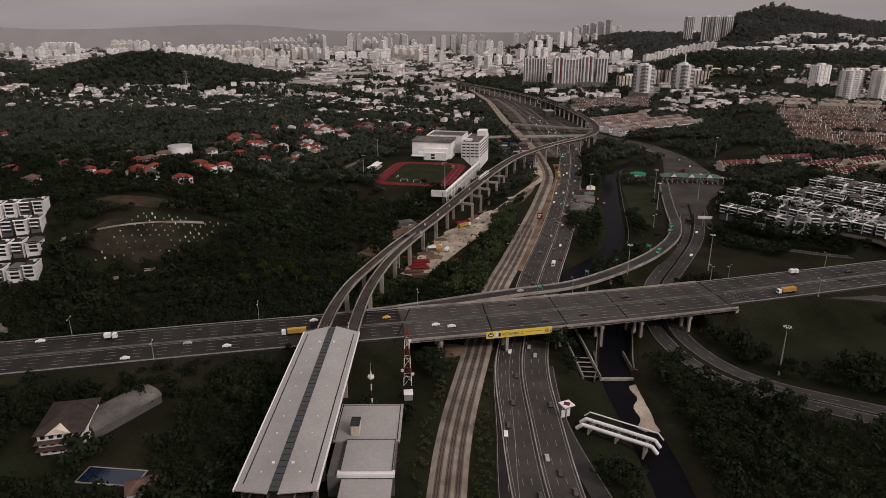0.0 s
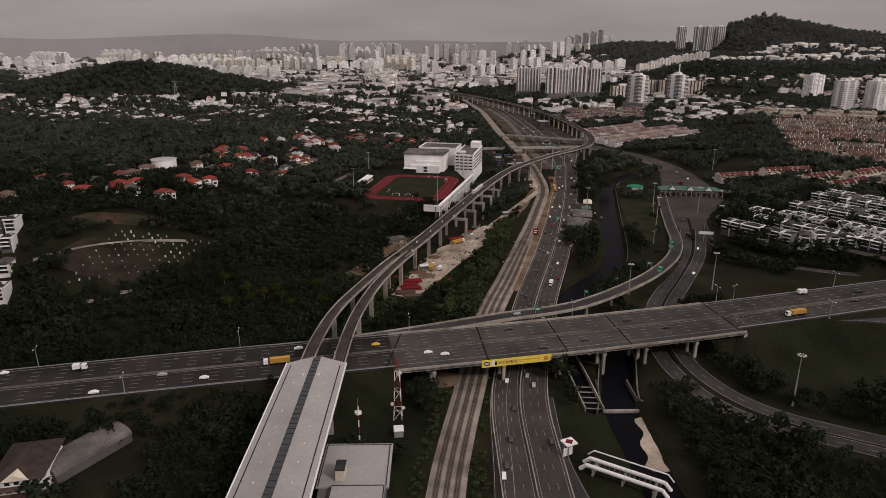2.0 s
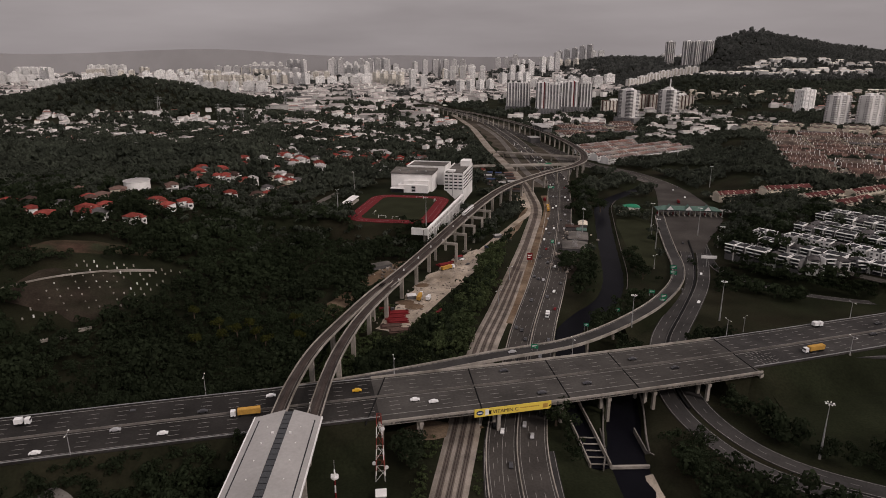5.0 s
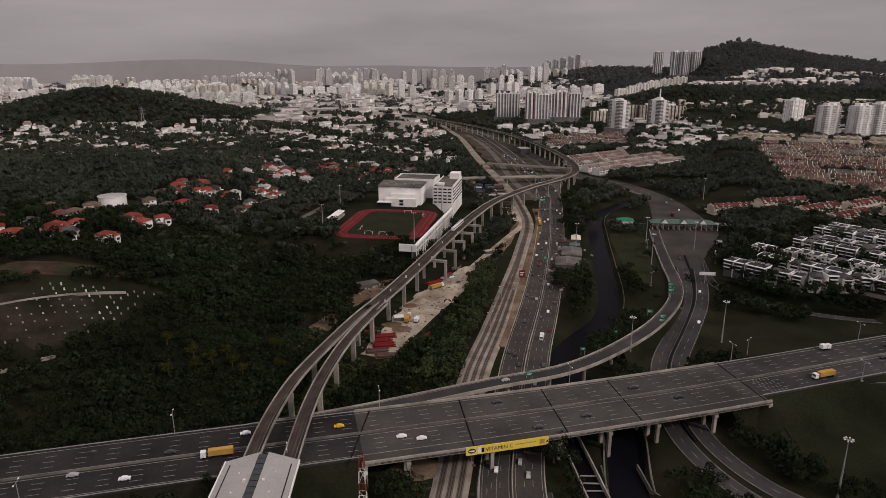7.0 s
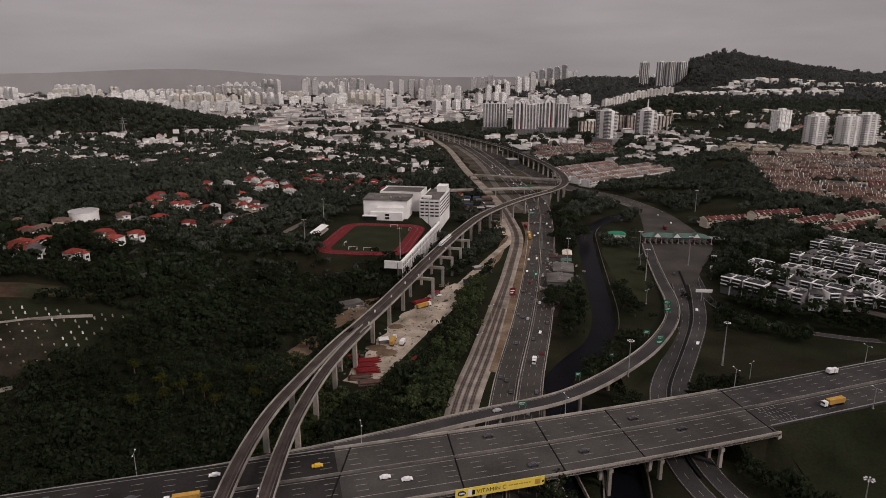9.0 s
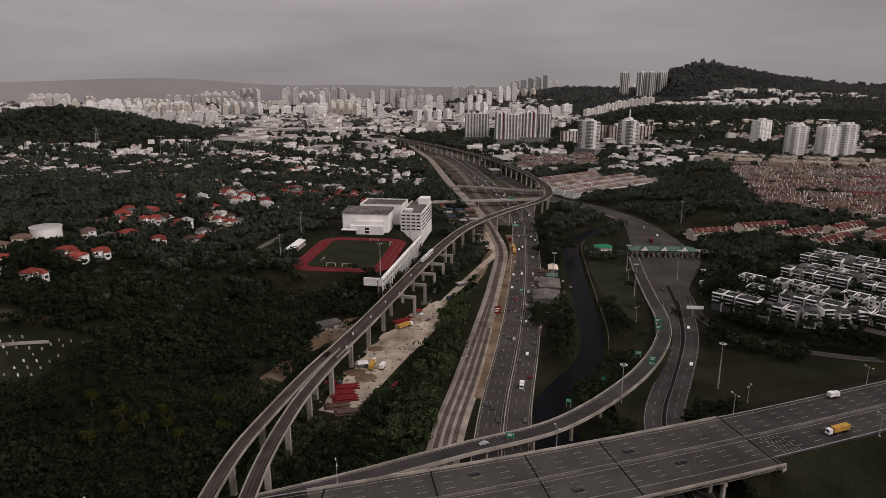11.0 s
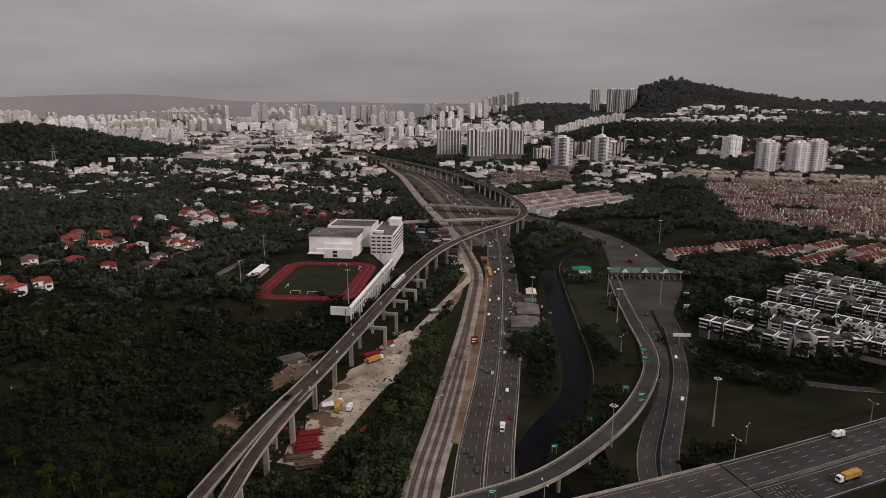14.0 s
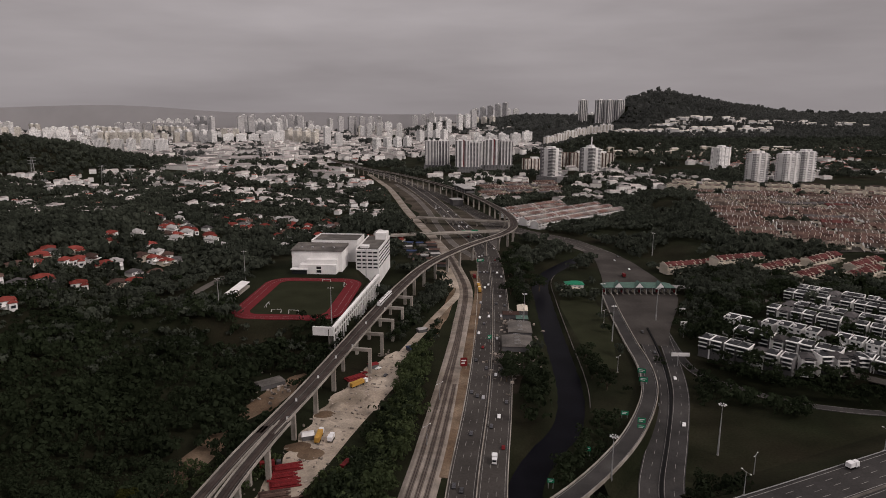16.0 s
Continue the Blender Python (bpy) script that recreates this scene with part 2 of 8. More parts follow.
M = {
    "grass": mat("grass", (0.0125, 0.0145, 0.0080), 0.95, 0.4, 0.03, 0.8, dirt=(0.0175, 0.0156, 0.0100)),
    "soil": mat("soil", (0.11, 0.075, 0.05), 0.95, 0.35, 0.08, 1.0, 0.05, dirt=(0.16, 0.12, 0.085)),
    "rubble": mat("rubble", (0.22, 0.19, 0.165), 0.9, 0.3, 0.2, 2.0, rnd=0.75),
    "soil_red": mat("soil_red", (0.055, 0.034, 0.025), 0.95, 0.4, 0.1, 1.0, 0.05, dirt=(0.024, 0.026, 0.015)),
    "soil_dark": mat("soil_dark", (0.028, 0.022, 0.017), 0.95, 0.4, 0.08, 1.0, 0.05, dirt=(0.017, 0.017, 0.011)),
    "sand": mat("sand", (0.34, 0.29, 0.235), 0.95, 0.3, 0.08, 0.9, 0.05, dirt=(0.22, 0.18, 0.14)),
    "asphalt": mat("asphalt", (0.038, 0.036, 0.035), 0.85, 0.22, 0.07, 1.2, dirt=(0.052, 0.049, 0.047)),
    "asphalt_dark": mat("asphalt_dark", (0.023, 0.0215, 0.0205), 0.8, 0.25, 0.06, 1.2, dirt=(0.032, 0.0298, 0.028)),
    "asphalt_worn": mat("asphalt_worn", (0.052, 0.047, 0.043), 0.85, 0.25, 0.04, 1.0, dirt=(0.040, 0.036, 0.033)),
    "concrete_deck": mat("concrete_deck", (0.060, 0.056, 0.052), 0.85, 0.22, 0.06, 0.9, dirt=(0.044, 0.041, 0.038)),
    "paint": mat("road_paint", (0.21, 0.20, 0.19), 0.7, 0.3, 0.3, 2.0),
    "concrete": mat("concrete", (0.30, 0.275, 0.245), 0.85, 0.25, 0.12, 1.2, 0.02, dirt=(0.2, 0.18, 0.155)),
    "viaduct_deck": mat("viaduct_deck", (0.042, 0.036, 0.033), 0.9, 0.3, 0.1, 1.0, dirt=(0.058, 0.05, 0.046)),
    "concrete_dark": mat("concrete_dark", (0.12, 0.11, 0.10), 0.85, 0.3, 0.1, 1.0, dirt=(0.075, 0.07, 0.065)),
    "ballast": mat("ballast", (0.225, 0.196, 0.168), 0.95, 0.3, 0.1, 2.5, 0.08, dirt=(0.165, 0.138, 0.113)),
    "rail": mat("rust_rail", (0.045, 0.03, 0.026), 0.6, 0.3, 0.2, 2.0, metal=0.4),
    "trackbed": mat("trackbed", (0.055, 0.044, 0.039), 0.9, 0.3, 0.1, 1.5, dirt=(0.055, 0.044, 0.04)),
    "sleeper_bed": mat("sleeper_bed", (0.115, 0.096, 0.082), 0.95, 0.3, 0.1, 1.5, dirt=(0.085, 0.068, 0.057)),
    "water": mat("river_water", (0.005, 0.005, 0.007), 0.3, 0.2, 0.05, 0.6, 0.05),
    "foliage": mat("foliage", (0.0250, 0.0340, 0.0180), 0.85, 0.35, 0.022, 0.3, rnd=0.28, dirt=(0.0200, 0.0265, 0.0150)),
    # far leaves greyed and lightened: distance haze is put into the colour
    "foliage_far_haze": mat("foliage_far_haze", (0.098, 0.103, 0.096), 0.9, 0.2, 0.008, 0.1, rnd=0.1, dirt=(0.080, 0.085, 0.079)),
    # mid-distance leaves: a lighter haze tint painted into the green
    "foliage_mid_haze": mat("foliage_mid_haze", (0.062, 0.071, 0.054), 0.85, 0.3, 0.02, 0.4, rnd=0.2, dirt=(0.047, 0.055, 0.042)),
    "foliage_lush": mat("foliage_lush", (0.062, 0.080, 0.036), 0.85, 0.25, 0.05, 0.6, rnd=0.3, dirt=(0.048, 0.064, 0.030)),
    "foliage_yellow": mat("foliage_yellow", (0.042, 0.045, 0.012), 0.85, 0.3, 0.1, 0.6, rnd=0.35),
    "bark": mat("bark", (0.08, 0.06, 0.045), 0.9, 0.3, 1.0, 5.0),
    "roof_metal": mat("roof_sheet", (0.315, 0.305, 0.295), 0.55, 0.12, 0.04, 0.8, dirt=(0.265, 0.256, 0.246)),
    "roof_dark": mat("roof_dark", (0.032, 0.033, 0.035), 0.85, 0.3, 0.2, 1.5),
    "trim_white": mat("trim_white", (0.66, 0.65, 0.64), 0.6, 0.08, 0.2, 2.0),
    "wall_white": mat("white_render", (0.74, 0.73, 0.715), 0.8, 0.1, 0.08, 1.0, rnd=0.08, dirt=(0.62, 0.605, 0.59)),
    "wall_cream": mat("cream_render", (0.52, 0.465, 0.385), 0.8, 0.15, 0.08, 1.0, rnd=0.2),
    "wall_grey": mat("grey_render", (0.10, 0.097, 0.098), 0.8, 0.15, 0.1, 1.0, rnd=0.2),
    "tile_red": mat("red_tile", (0.175, 0.040, 0.032), 0.75, 0.25, 0.3, 2.0, rnd=0.35),
    "tile_brown": mat("brown_tile", (0.088, 0.056, 0.047), 0.8, 0.25, 0.3, 2.0, rnd=0.5),
    "tile_dark": mat("dark_tile", (0.036, 0.028, 0.025), 0.8, 0.3, 0.3, 2.0, rnd=0.3),
    "tile_grey": mat("grey_tile", (0.075, 0.07, 0.07), 0.8, 0.25, 0.3, 2.0, rnd=0.4),
    "glass": mat("dark_glass", (0.02, 0.023, 0.026), 0.2, 0.2, 0.5, 2.0),
    "track_red": mat("running_track", (0.122, 0.020, 0.023), 0.9, 0.12, 0.1, 1.5),
    "turf": mat("turf", (0.0205, 0.0225, 0.0125), 0.95, 0.2, 0.06, 1.0),
    "steel": mat("galvanised_steel", (0.32, 0.32, 0.32), 0.5, 0.15, 0.5, 3.0, metal=0.3),
    "yellow": mat("yellow_banner", (0.70, 0.53, 0.09), 0.6, 0.05, 0.3, 2.0),
    "tile_maroon": mat("maroon_tile", (0.088, 0.031, 0.029), 0.8, 0.25, 0.3, 2.0, rnd=0.3),
    "red": mat("red_paint", (0.14, 0.014, 0.016), 0.6, 0.15, 0.5, 3.0, rnd=0.2),
    "green": mat("sign_green", (0.01, 0.16, 0.085), 0.5, 0.1, 0.5, 3.0),
    "roof_green": mat("green_roof", (0.07, 0.12, 0.10), 0.6, 0.15, 0.5, 3.0),
    "blue": mat("pool_water", (0.006, 0.015, 0.036), 0.2, 0.15, 0.5, 2.0),
    "blue_sheet": mat("blue_sheet", (0.03, 0.045, 0.09), 0.7, 0.15, 0.5, 2.0),
    "black": mat("rubber_black", (0.012, 0.012, 0.012), 0.8, 0.15, 0.5, 2.0),
    "car_white": mat("car_white", (0.72, 0.72, 0.72), 0.3, 0.03),
    "car_dark": mat("car_dark", (0.03, 0.03, 0.034), 0.3, 0.05, rnd=0.5),
    "car_silver": mat("car_silver", (0.32, 0.32, 0.33), 0.3, 0.05),
    "car_yellow": mat("car_yellow", (0.62, 0.36, 0.02), 0.4, 0.05),
    "lorry_tarp": mat("orange_load", (0.42, 0.24, 0.06), 0.8, 0.15, 0.5, 2.0),
    # backdrop hills: the grey is painted haze, not the hills' own colour
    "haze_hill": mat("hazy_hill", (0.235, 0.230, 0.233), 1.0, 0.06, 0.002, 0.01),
    # bright wall and pale windows carry the skyline's haze in their colours
    "facade": window_mat("flats_facade", (0.76, 0.75, 0.73), (0.20, 0.20, 0.205), 4.2, 3.2, 0.52),
    "facade_cream": window_mat("cream_flats_facade", (0.62, 0.585, 0.52), (0.16, 0.15, 0.135), 3.8, 3.2, 0.5),
    "facade_walkup": window_mat("walkup_facade", (0.80, 0.75, 0.65), (0.27, 0.24, 0.20), 3.6, 3.2, 0.42),
    "facade_grey": window_mat("grey_flats_facade", (0.20, 0.195, 0.195), (0.07, 0.07, 0.075), 4.0, 3.3, 0.5),
    "facade_pale": window_mat("pale_flats_facade", (0.50, 0.49, 0.485), (0.16, 0.16, 0.165), 4.0, 3.3, 0.5),
    "tile_tan": mat("tan_tile", (0.108, 0.084, 0.070), 0.85, 0.3, 0.2, 1.2, rnd=0.5, dirt=(0.070, 0.058, 0.050)),
    "tile_shop": mat("shop_tile", (0.13, 0.075, 0.062), 0.85, 0.3, 0.08, 1.0, rnd=0.35, dirt=(0.19, 0.165, 0.15)),
    "lane": mat("paved_lane", (0.052, 0.047, 0.042), 0.9, 0.35, 0.06, 0.8, dirt=(0.034, 0.032, 0.027)),
    # lighter asphalt; on the bend roads its paleness stands for distance haze
    "asphalt_pale": mat("asphalt_pale", (0.108, 0.097, 0.088), 0.88, 0.25, 0.03, 0.8, dirt=(0.073, 0.066, 0.059)),
    "earth_pale": mat("pale_earth", (0.058, 0.048, 0.038), 0.95, 0.45, 0.03, 0.5, dirt=(0.024, 0.026, 0.017)),
    "lowrise": mat("lowrise_walls", (0.62, 0.605, 0.58), 0.8, 0.2, 0.01, 0.2, rnd=0.5),
}

M["water"].node_tree.nodes["Principled BSDF"].inputs["Specular IOR Level"].default_value = 0.12
for k in M:
    if k in ("water", "glass", "blue") or k.startswith("car_"):
        continue
    M[k].node_tree.nodes["Principled BSDF"].inputs["Specular IOR Level"].default_value = 0.1
    if M[k].node_tree.nodes["Principled BSDF"].inputs["Roughness"].default_value >= 0.7:
        M[k].node_tree.nodes["Principled BSDF"].inputs["IOR"].default_value = 1.2
M["water"].node_tree.nodes["Principled BSDF"].inputs["IOR"].default_value = 1.12

for k in ("foliage", "foliage_mid_haze", "foliage_far_haze", "foliage_yellow", "foliage_lush"):
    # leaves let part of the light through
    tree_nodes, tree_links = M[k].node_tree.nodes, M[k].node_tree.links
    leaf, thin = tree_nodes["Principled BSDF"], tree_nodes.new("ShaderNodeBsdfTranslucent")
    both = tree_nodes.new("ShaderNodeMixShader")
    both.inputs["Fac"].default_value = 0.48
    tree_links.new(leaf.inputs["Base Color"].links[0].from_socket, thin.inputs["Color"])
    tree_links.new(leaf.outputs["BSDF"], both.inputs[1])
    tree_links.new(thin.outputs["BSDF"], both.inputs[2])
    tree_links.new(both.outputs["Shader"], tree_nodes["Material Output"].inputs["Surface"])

# ---- shape helpers ----


def obj(name, verts, faces, material, smooth=False):
    me = bpy.data.meshes.new(name)
    me.from_pydata([tuple(map(float, v)) for v in verts], [], [tuple(map(int, f)) for f in faces])
    me.materials.append(M[material])
    if smooth:
        me.polygons.foreach_set("use_smooth", [True] * len(me.polygons))
    return new(name, me)


def arr_obj(name, verts, faces, material):
    """Mesh from numpy arrays of vertices (n,3) and equal-sized faces (m,k)."""
    me = bpy.data.meshes.new(name)
    k = faces.shape[1]
    me.vertices.add(len(verts))
    me.vertices.foreach_set("co", np.asarray(verts, np.float32).ravel())
    me.loops.add(faces.size)
    me.loops.foreach_set("vertex_index", np.asarray(faces, np.int32).ravel())
    me.polygons.add(len(faces))
    me.polygons.foreach_set("loop_start", np.arange(0, faces.size, k, dtype=np.int32))
    me.update(calc_edges=True)
    me.validate()
    me.shade_flat()
    me.materials.append(M[material])
    return new(name, me)


def thing(name, label, category, group="", at=(0, 0, 0), rz=0.0):
    e = new(name)
    e.empty_display_size = 0.5
    e.matrix_basis = pose(*at, 0, 0, rz)
    return tagged(e, label, category, group)


def under(ob, parent, label=""):
    ob.parent = parent
    if label:
        tagged(ob, label)
    return ob


class Shape:
    """Collects boxes, prisms and tubes into one mesh."""

    def __init__(self):
        self.v, self.f = [], []

    def add(self, verts, faces):
        n = len(self.v)
        self.v += [tuple(p) for p in verts]
        self.f += [tuple(i + n for i in q) for q in faces]
        return self

    def box(self, cx, cy, z0, sx, sy, sz, taper=1.0, rz=0.0):
        c, s = math.cos(radians(rz)), math.sin(radians(rz))
        pts = []
        for z, k in ((z0, 1.0), (z0 + sz, taper)):
            for u, w in ((-1, -1), (1, -1), (1, 1), (-1, 1)):
                x, y = u * sx / 2 * k, w * sy / 2 * k
                pts.append((cx + c * x - s * y, cy + s * x + c * y, z))
        return self.add(pts, [(3, 2, 1, 0), (4, 5, 6, 7), (0, 1, 5, 4), (1, 2, 6, 5), (2, 3, 7, 6), (3, 0, 4, 7)])

    def tube(self, x, y, z0, z1, r0, r1, n=8):
        pts = [(x + r * math.cos(2 * math.pi * i / n), y + r * math.sin(2 * math.pi * i / n), z) for z, r in ((z0, r0), (z1, r1)) for i in range(n)]
        fs = [(i, (i + 1) % n, n + (i + 1) % n, n + i) for i in range(n)]
        return self.add(pts, fs + [tuple(range(n - 1, -1, -1)), tuple(range(n, 2 * n))])

    def beam(self, a, b, r, n=6):
        a, b = Vector(a), Vector(b)
        q = (b - a).to_track_quat("Z", "Y").to_matrix()
        ring = [q @ Vector((r * math.cos(2 * math.pi * i / n), r * math.sin(2 * math.pi * i / n), 0)) for i in range(n)]
        return self.add([a + p for p in ring] + [b + p for p in ring], [(i, (i + 1) % n, n + (i + 1) % n, n + i) for i in range(n)] + [tuple(range(n - 1, -1, -1)), tuple(range(n, 2 * n))])

    def hip(self, cx, cy, z, sx, sy, h, over=0.6, ridge=None, drop=0.15):
        """Hipped roof with a ridge along the longer side and a thin eaves edge."""
        x, y = sx / 2 + over, sy / 2 + over
        if sx >= sy:
            r = (sx / 2 - sy / 2 * (1.0 if ridge is None else ridge))
            top = [(-r, 0), (r, 0)]
            fs = [(0, 1, 5, 4), (1, 2, 5), (2, 3, 4, 5), (3, 0, 4)]
        else:
            r = (sy / 2 - sx / 2 * (1.0 if ridge is None else ridge))
            top = [(0, -r), (0, r)]
            fs = [(0, 1, 4), (1, 2, 5, 4), (2, 3, 5), (3, 0, 4, 5)]
        pts = [(-x, -y, 0), (x, -y, 0), (x, y, 0), (-x, y, 0)] + [(*p, h) for p in top] + [(-x, -y, -drop), (x, -y, -drop), (x, y, -drop), (-x, y, -drop)]
        fs = fs + [(6, 7, 1, 0), (7, 8, 2, 1), (8, 9, 3, 2), (9, 6, 0, 3), (9, 8, 7, 6)]
        return self.add([(cx + a, cy + b, z + c) for a, b, c in pts], fs)

    def done(self, name, material, parent=None, label=""):
        ob = obj(name, self.v, self.f, material)
        return under(ob, parent, label) if parent else ob


def spline(pts, step=6.0):
    """A smooth line through 2D or 3D points, evenly resampled."""
    p = np.array(pts, float)
    if p.shape[1] == 2:
        p = np.c_[p, np.zeros(len(p))]
    q = np.vstack([2 * p[0] - p[1], p, 2 * p[-1] - p[-2]])
    out = []
    for i in range(1, len(q) - 2):
        a, b, c, d = q[i - 1], q[i], q[i + 1], q[i + 2]
        for t in np.linspace(0, 1, 24, endpoint=False):
            out.append(0.5 * (2 * b + (c - a) * t + (2 * a - 5 * b + 4 * c - d) * t * t + (3 * b - a - 3 * c + d) * t ** 3))
    out = np.array(out + [p[-1]])
    s = np.r_[0, np.cumsum(np.linalg.norm(np.diff(out, axis=0), axis=1))]
    u = np.linspace(0, s[-1], max(2, int(s[-1] / step) + 1))
    out = np.stack([np.interp(u, s, out[:, k]) for k in range(3)], 1)
    k = np.array([1, 2, 3, 2, 1]) / 9
    for _ in range(2):
        pad = np.vstack([2 * out[0] - out[2], 2 * out[0] - out[1], out, 2 * out[-1] - out[-2], 2 * out[-1] - out[-3]])
        out = np.stack([np.convolve(pad[:, c], k, "valid") for c in range(3)], 1)
    return out


def sides(path):
    d = np.gradient(path[:, :2], axis=0)
    d /= np.linalg.norm(d, axis=1, keepdims=True) + 1e-9
    return np.stack([d[:, 1], -d[:, 0]], 1)          # to the right of the way


def offset(path, u, dz=0.0):
    n = sides(path)
    u = np.asarray(u, float).reshape(-1, 1) * np.ones((len(path), 1))
    return np.c_[path[:, :2] + n * u, path[:, 2] + dz]


def sweep(name, path, profile, material, parent=None, label="", closed=True, sh=None):
    """A profile of (across, up) corners, right-hand side positive, carried along a path."""
    n, k = sides(path), len(profile)
    v = []
    for (x, y, z), (a, b) in zip(path, n):
        v += [(x + a * u, y + b * u, z + w) for u, w in profile]
    f = []
    for i in range(len(path) - 1):
        for j in range(k if closed else k - 1):
            q = (j + 1) % k
            f.append((i * k + j, i * k + q, (i + 1) * k + q, (i + 1) * k + j))
    if closed:
        f += [tuple(range(k)), tuple(range((len(path) - 1) * k + k - 1, (len(path) - 1) * k - 1, -1))]
    if sh is not None:
        return sh.add(v, f)
    ob = obj(name, v, f, material)
    return under(ob, parent, label) if parent else ob


def rect(u0, u1, z0, z1):
    return [(u0, z0), (u0, z1), (u1, z1), (u1, z0)]


def dashes(sh, path, u, length=4.0, gap=8.0, width=0.18, dz=0.02):
    """Dashed lane line laid on a road."""
    line = offset(path, u, dz)
    s = np.r_[0, np.cumsum(np.linalg.norm(np.diff(line, axis=0), axis=1))]
    at = 0.0
    while at + length < s[-1]:
        w = np.linspace(at, at + length, 3)
        seg = np.stack([np.interp(w, s, line[:, k]) for k in range(3)], 1)
        sweep("", seg, rect(-width / 2, width / 2, 0.0, 0.02), "paint", sh=sh)
        at += length + gap


def solid(sh, path, u, width=0.2, dz=0.02):
    sweep("", offset(path, u, dz), rect(-width / 2, width / 2, 0.0, 0.02), "paint", sh=sh)


def near_path(path, x, y, r):
    """Which of the points x, y lie within r of a path."""
    p = path[::2, :2] if len(path) > 30 else path[:, :2]
    out = np.zeros(len(x), bool)
    for k in range(0, len(p), 40):
        d = (x[:, None] - p[None, k:k + 40, 0]) ** 2 + (y[:, None] - p[None, k:k + 40, 1]) ** 2
        out |= (d < r * r).any(1)
    return out


# ---- the lie of the land ----
def smooth(t):
    t = np.clip(t, 0, 1)
    return t * t * (3 - 2 * t)


def hill(x, y, cx, cy, h, sx, sy):
    return h * np.exp(-((x - cx) / sx) ** 2 / 2 - ((y - cy) / sy) ** 2 / 2)


def land(x, y):
    x, y = np.asarray(x, float), np.asarray(y, float)
    west = 44 * smooth((-x - 85) / 190) * smooth((y - 345) / 130) * (1 - 0.8 * smooth((y - 800) / 500))
    edge = np.interp(y, [0, 440, 480, 520, 556, 600, 715, 900, 1000, 1100, 1600], [420, 400, 330, 292, 256, 272, 336, 365, 430, 500, 520])
    east = 14 * smooth((x - edge) / 55)
    # terrace of the villas above the loop road
    vu, vv = 0.785 * x + 0.62 * y, 0.62 * x - 0.785 * y
    foot = np.interp(vv, [-240, -215, -195, -170, -100], [513, 513, 524, 539, 562])
    east = np.maximum(east, 11.5 * smooth((vu - foot) / 12) * smooth((vv + 302) / 16) * (1 - smooth((vu - 900) / 60)))
    back = 68 * smooth((y - 1700) / 1000) * smooth((x - 620) / 500)
    # levelled terrace of the sports ground
    u, v = (x + 22) * 0.18 + (y - 692) * 0.983, (x + 22) * 0.983 - (y - 692) * 0.18
    field = 17.6 * smooth((u + 78) / 14) * (1 - smooth((u - 150) / 25)) * (1 - smooth((v - 40) / 5)) * smooth((v + 200) / 80)
    z = np.maximum(west, field) + east + back
    z = z + hill(x, y, -800, 1950, 62, 165, 150) + hill(x, y, -1010, 2000, 28, 150, 170) + hill(x, y, -570, 1850, 16, 130, 130)
    z = z + hill(x, y, -1790, 2150, 95, 210, 260)
    # long wooded ridge: crest height from west to east
    crest = np.interp(x, [900, 1000, 1150, 1230, 1307, 1380, 1444, 1510, 1590, 1733, 1883, 2180, 2600, 3400], [82, 82, 84, 88, 172, 208, 228, 229, 217, 190, 169, 136, 130, 122])
    z = z + (crest - 82) * np.exp(-((y - 3060) / 235) ** 2 / 2) * smooth((x - 880) / 120)
    z = z + hill(x, y, 870, 2230, 40, 120, 110) + hill(x, y, 560, 3900, 40, 150, 180) + hill(x, y, 1150, 4000, 22, 420, 200)
    return z

# ---- ways: fitted centre lines ----
HWY_FAR = spline([(-420, 262, 10), (-300, 290, 11), (-214, 308, 12), (-120, 328, 12), (-17, 348, 12), (64, 364, 12), (171, 389, 12), (308, 426, 12), (480, 470, 12), (700, 520, 12)])
HWY_NEAR_U = 42.0     # width of the deck, towards the viewer
VIA = spline([(-53, 352, 19), (-49, 388, 19), (-33, 437, 19), (-10, 499, 19), (9, 555, 19), (32, 624, 19), (61, 705, 19), (95, 782, 19), (149, 861, 19), (203, 922, 19), (233, 984, 19), (245, 1090, 19), (236, 1250, 19), (208, 1420, 19), (150, 1620, 19), (87, 1780, 18), (20, 1960, 17), (-30, 2200, 16)], 5)
VIA_L = spline([(-75, -260, 19), (-62, 100, 19), (-61.5, 200, 19), (-61.5, 307, 19), (-60, 338, 19), (-56, 367, 19), (-48, 396, 19), (-35, 438, 19), (-25, 465, 19)], 5)
VIA_R = spline([(-60, -260, 19), (-47, 100, 19), (-46.5, 200, 19), (-46, 307, 19), (-45, 344, 19), (-42, 373, 19), (-35, 411, 19), (-24, 448, 19), (-17, 468, 19)], 5)
RAIL = spline([(-40, -260), (-16, 20), (-5, 120), (0, 180), (4, 229), (9, 263), (17, 306), (34, 397), (54, 466), (79, 559), (102, 650), (124, 745), (130, 822), (132, 904), (128, 1027), (118, 1226), (112, 1500), (100, 1660), (80, 1850)], 6)
EXP_N = spline([(60, -260), (50, 20), (44, 120), (40, 204), (40, 245), (42, 305), (58, 380), (70, 431), (94, 515), (120, 617), (155, 774), (182, 929), (180, 1060), (176, 1330), (152, 1660), (100, 1900), (20, 2200)], 6)
RIVER = spline([(88, 170, -3), (90, 225, -3), (89, 293, -3), (103, 356, -3), (93, 400, -3), (90, 426, -3), (106, 453, -3), (131, 483, -3), (149, 530, -3), (166, 608, -3), (187, 704, -3), (207, 780, -3), (243, 832, -3), (290, 880, -3)], 5)
CANAL = spline([(76, 290, -2), (75, 324, -2), (74, 349, -2), (78, 385, -2), (88, 415, -2)], 5)
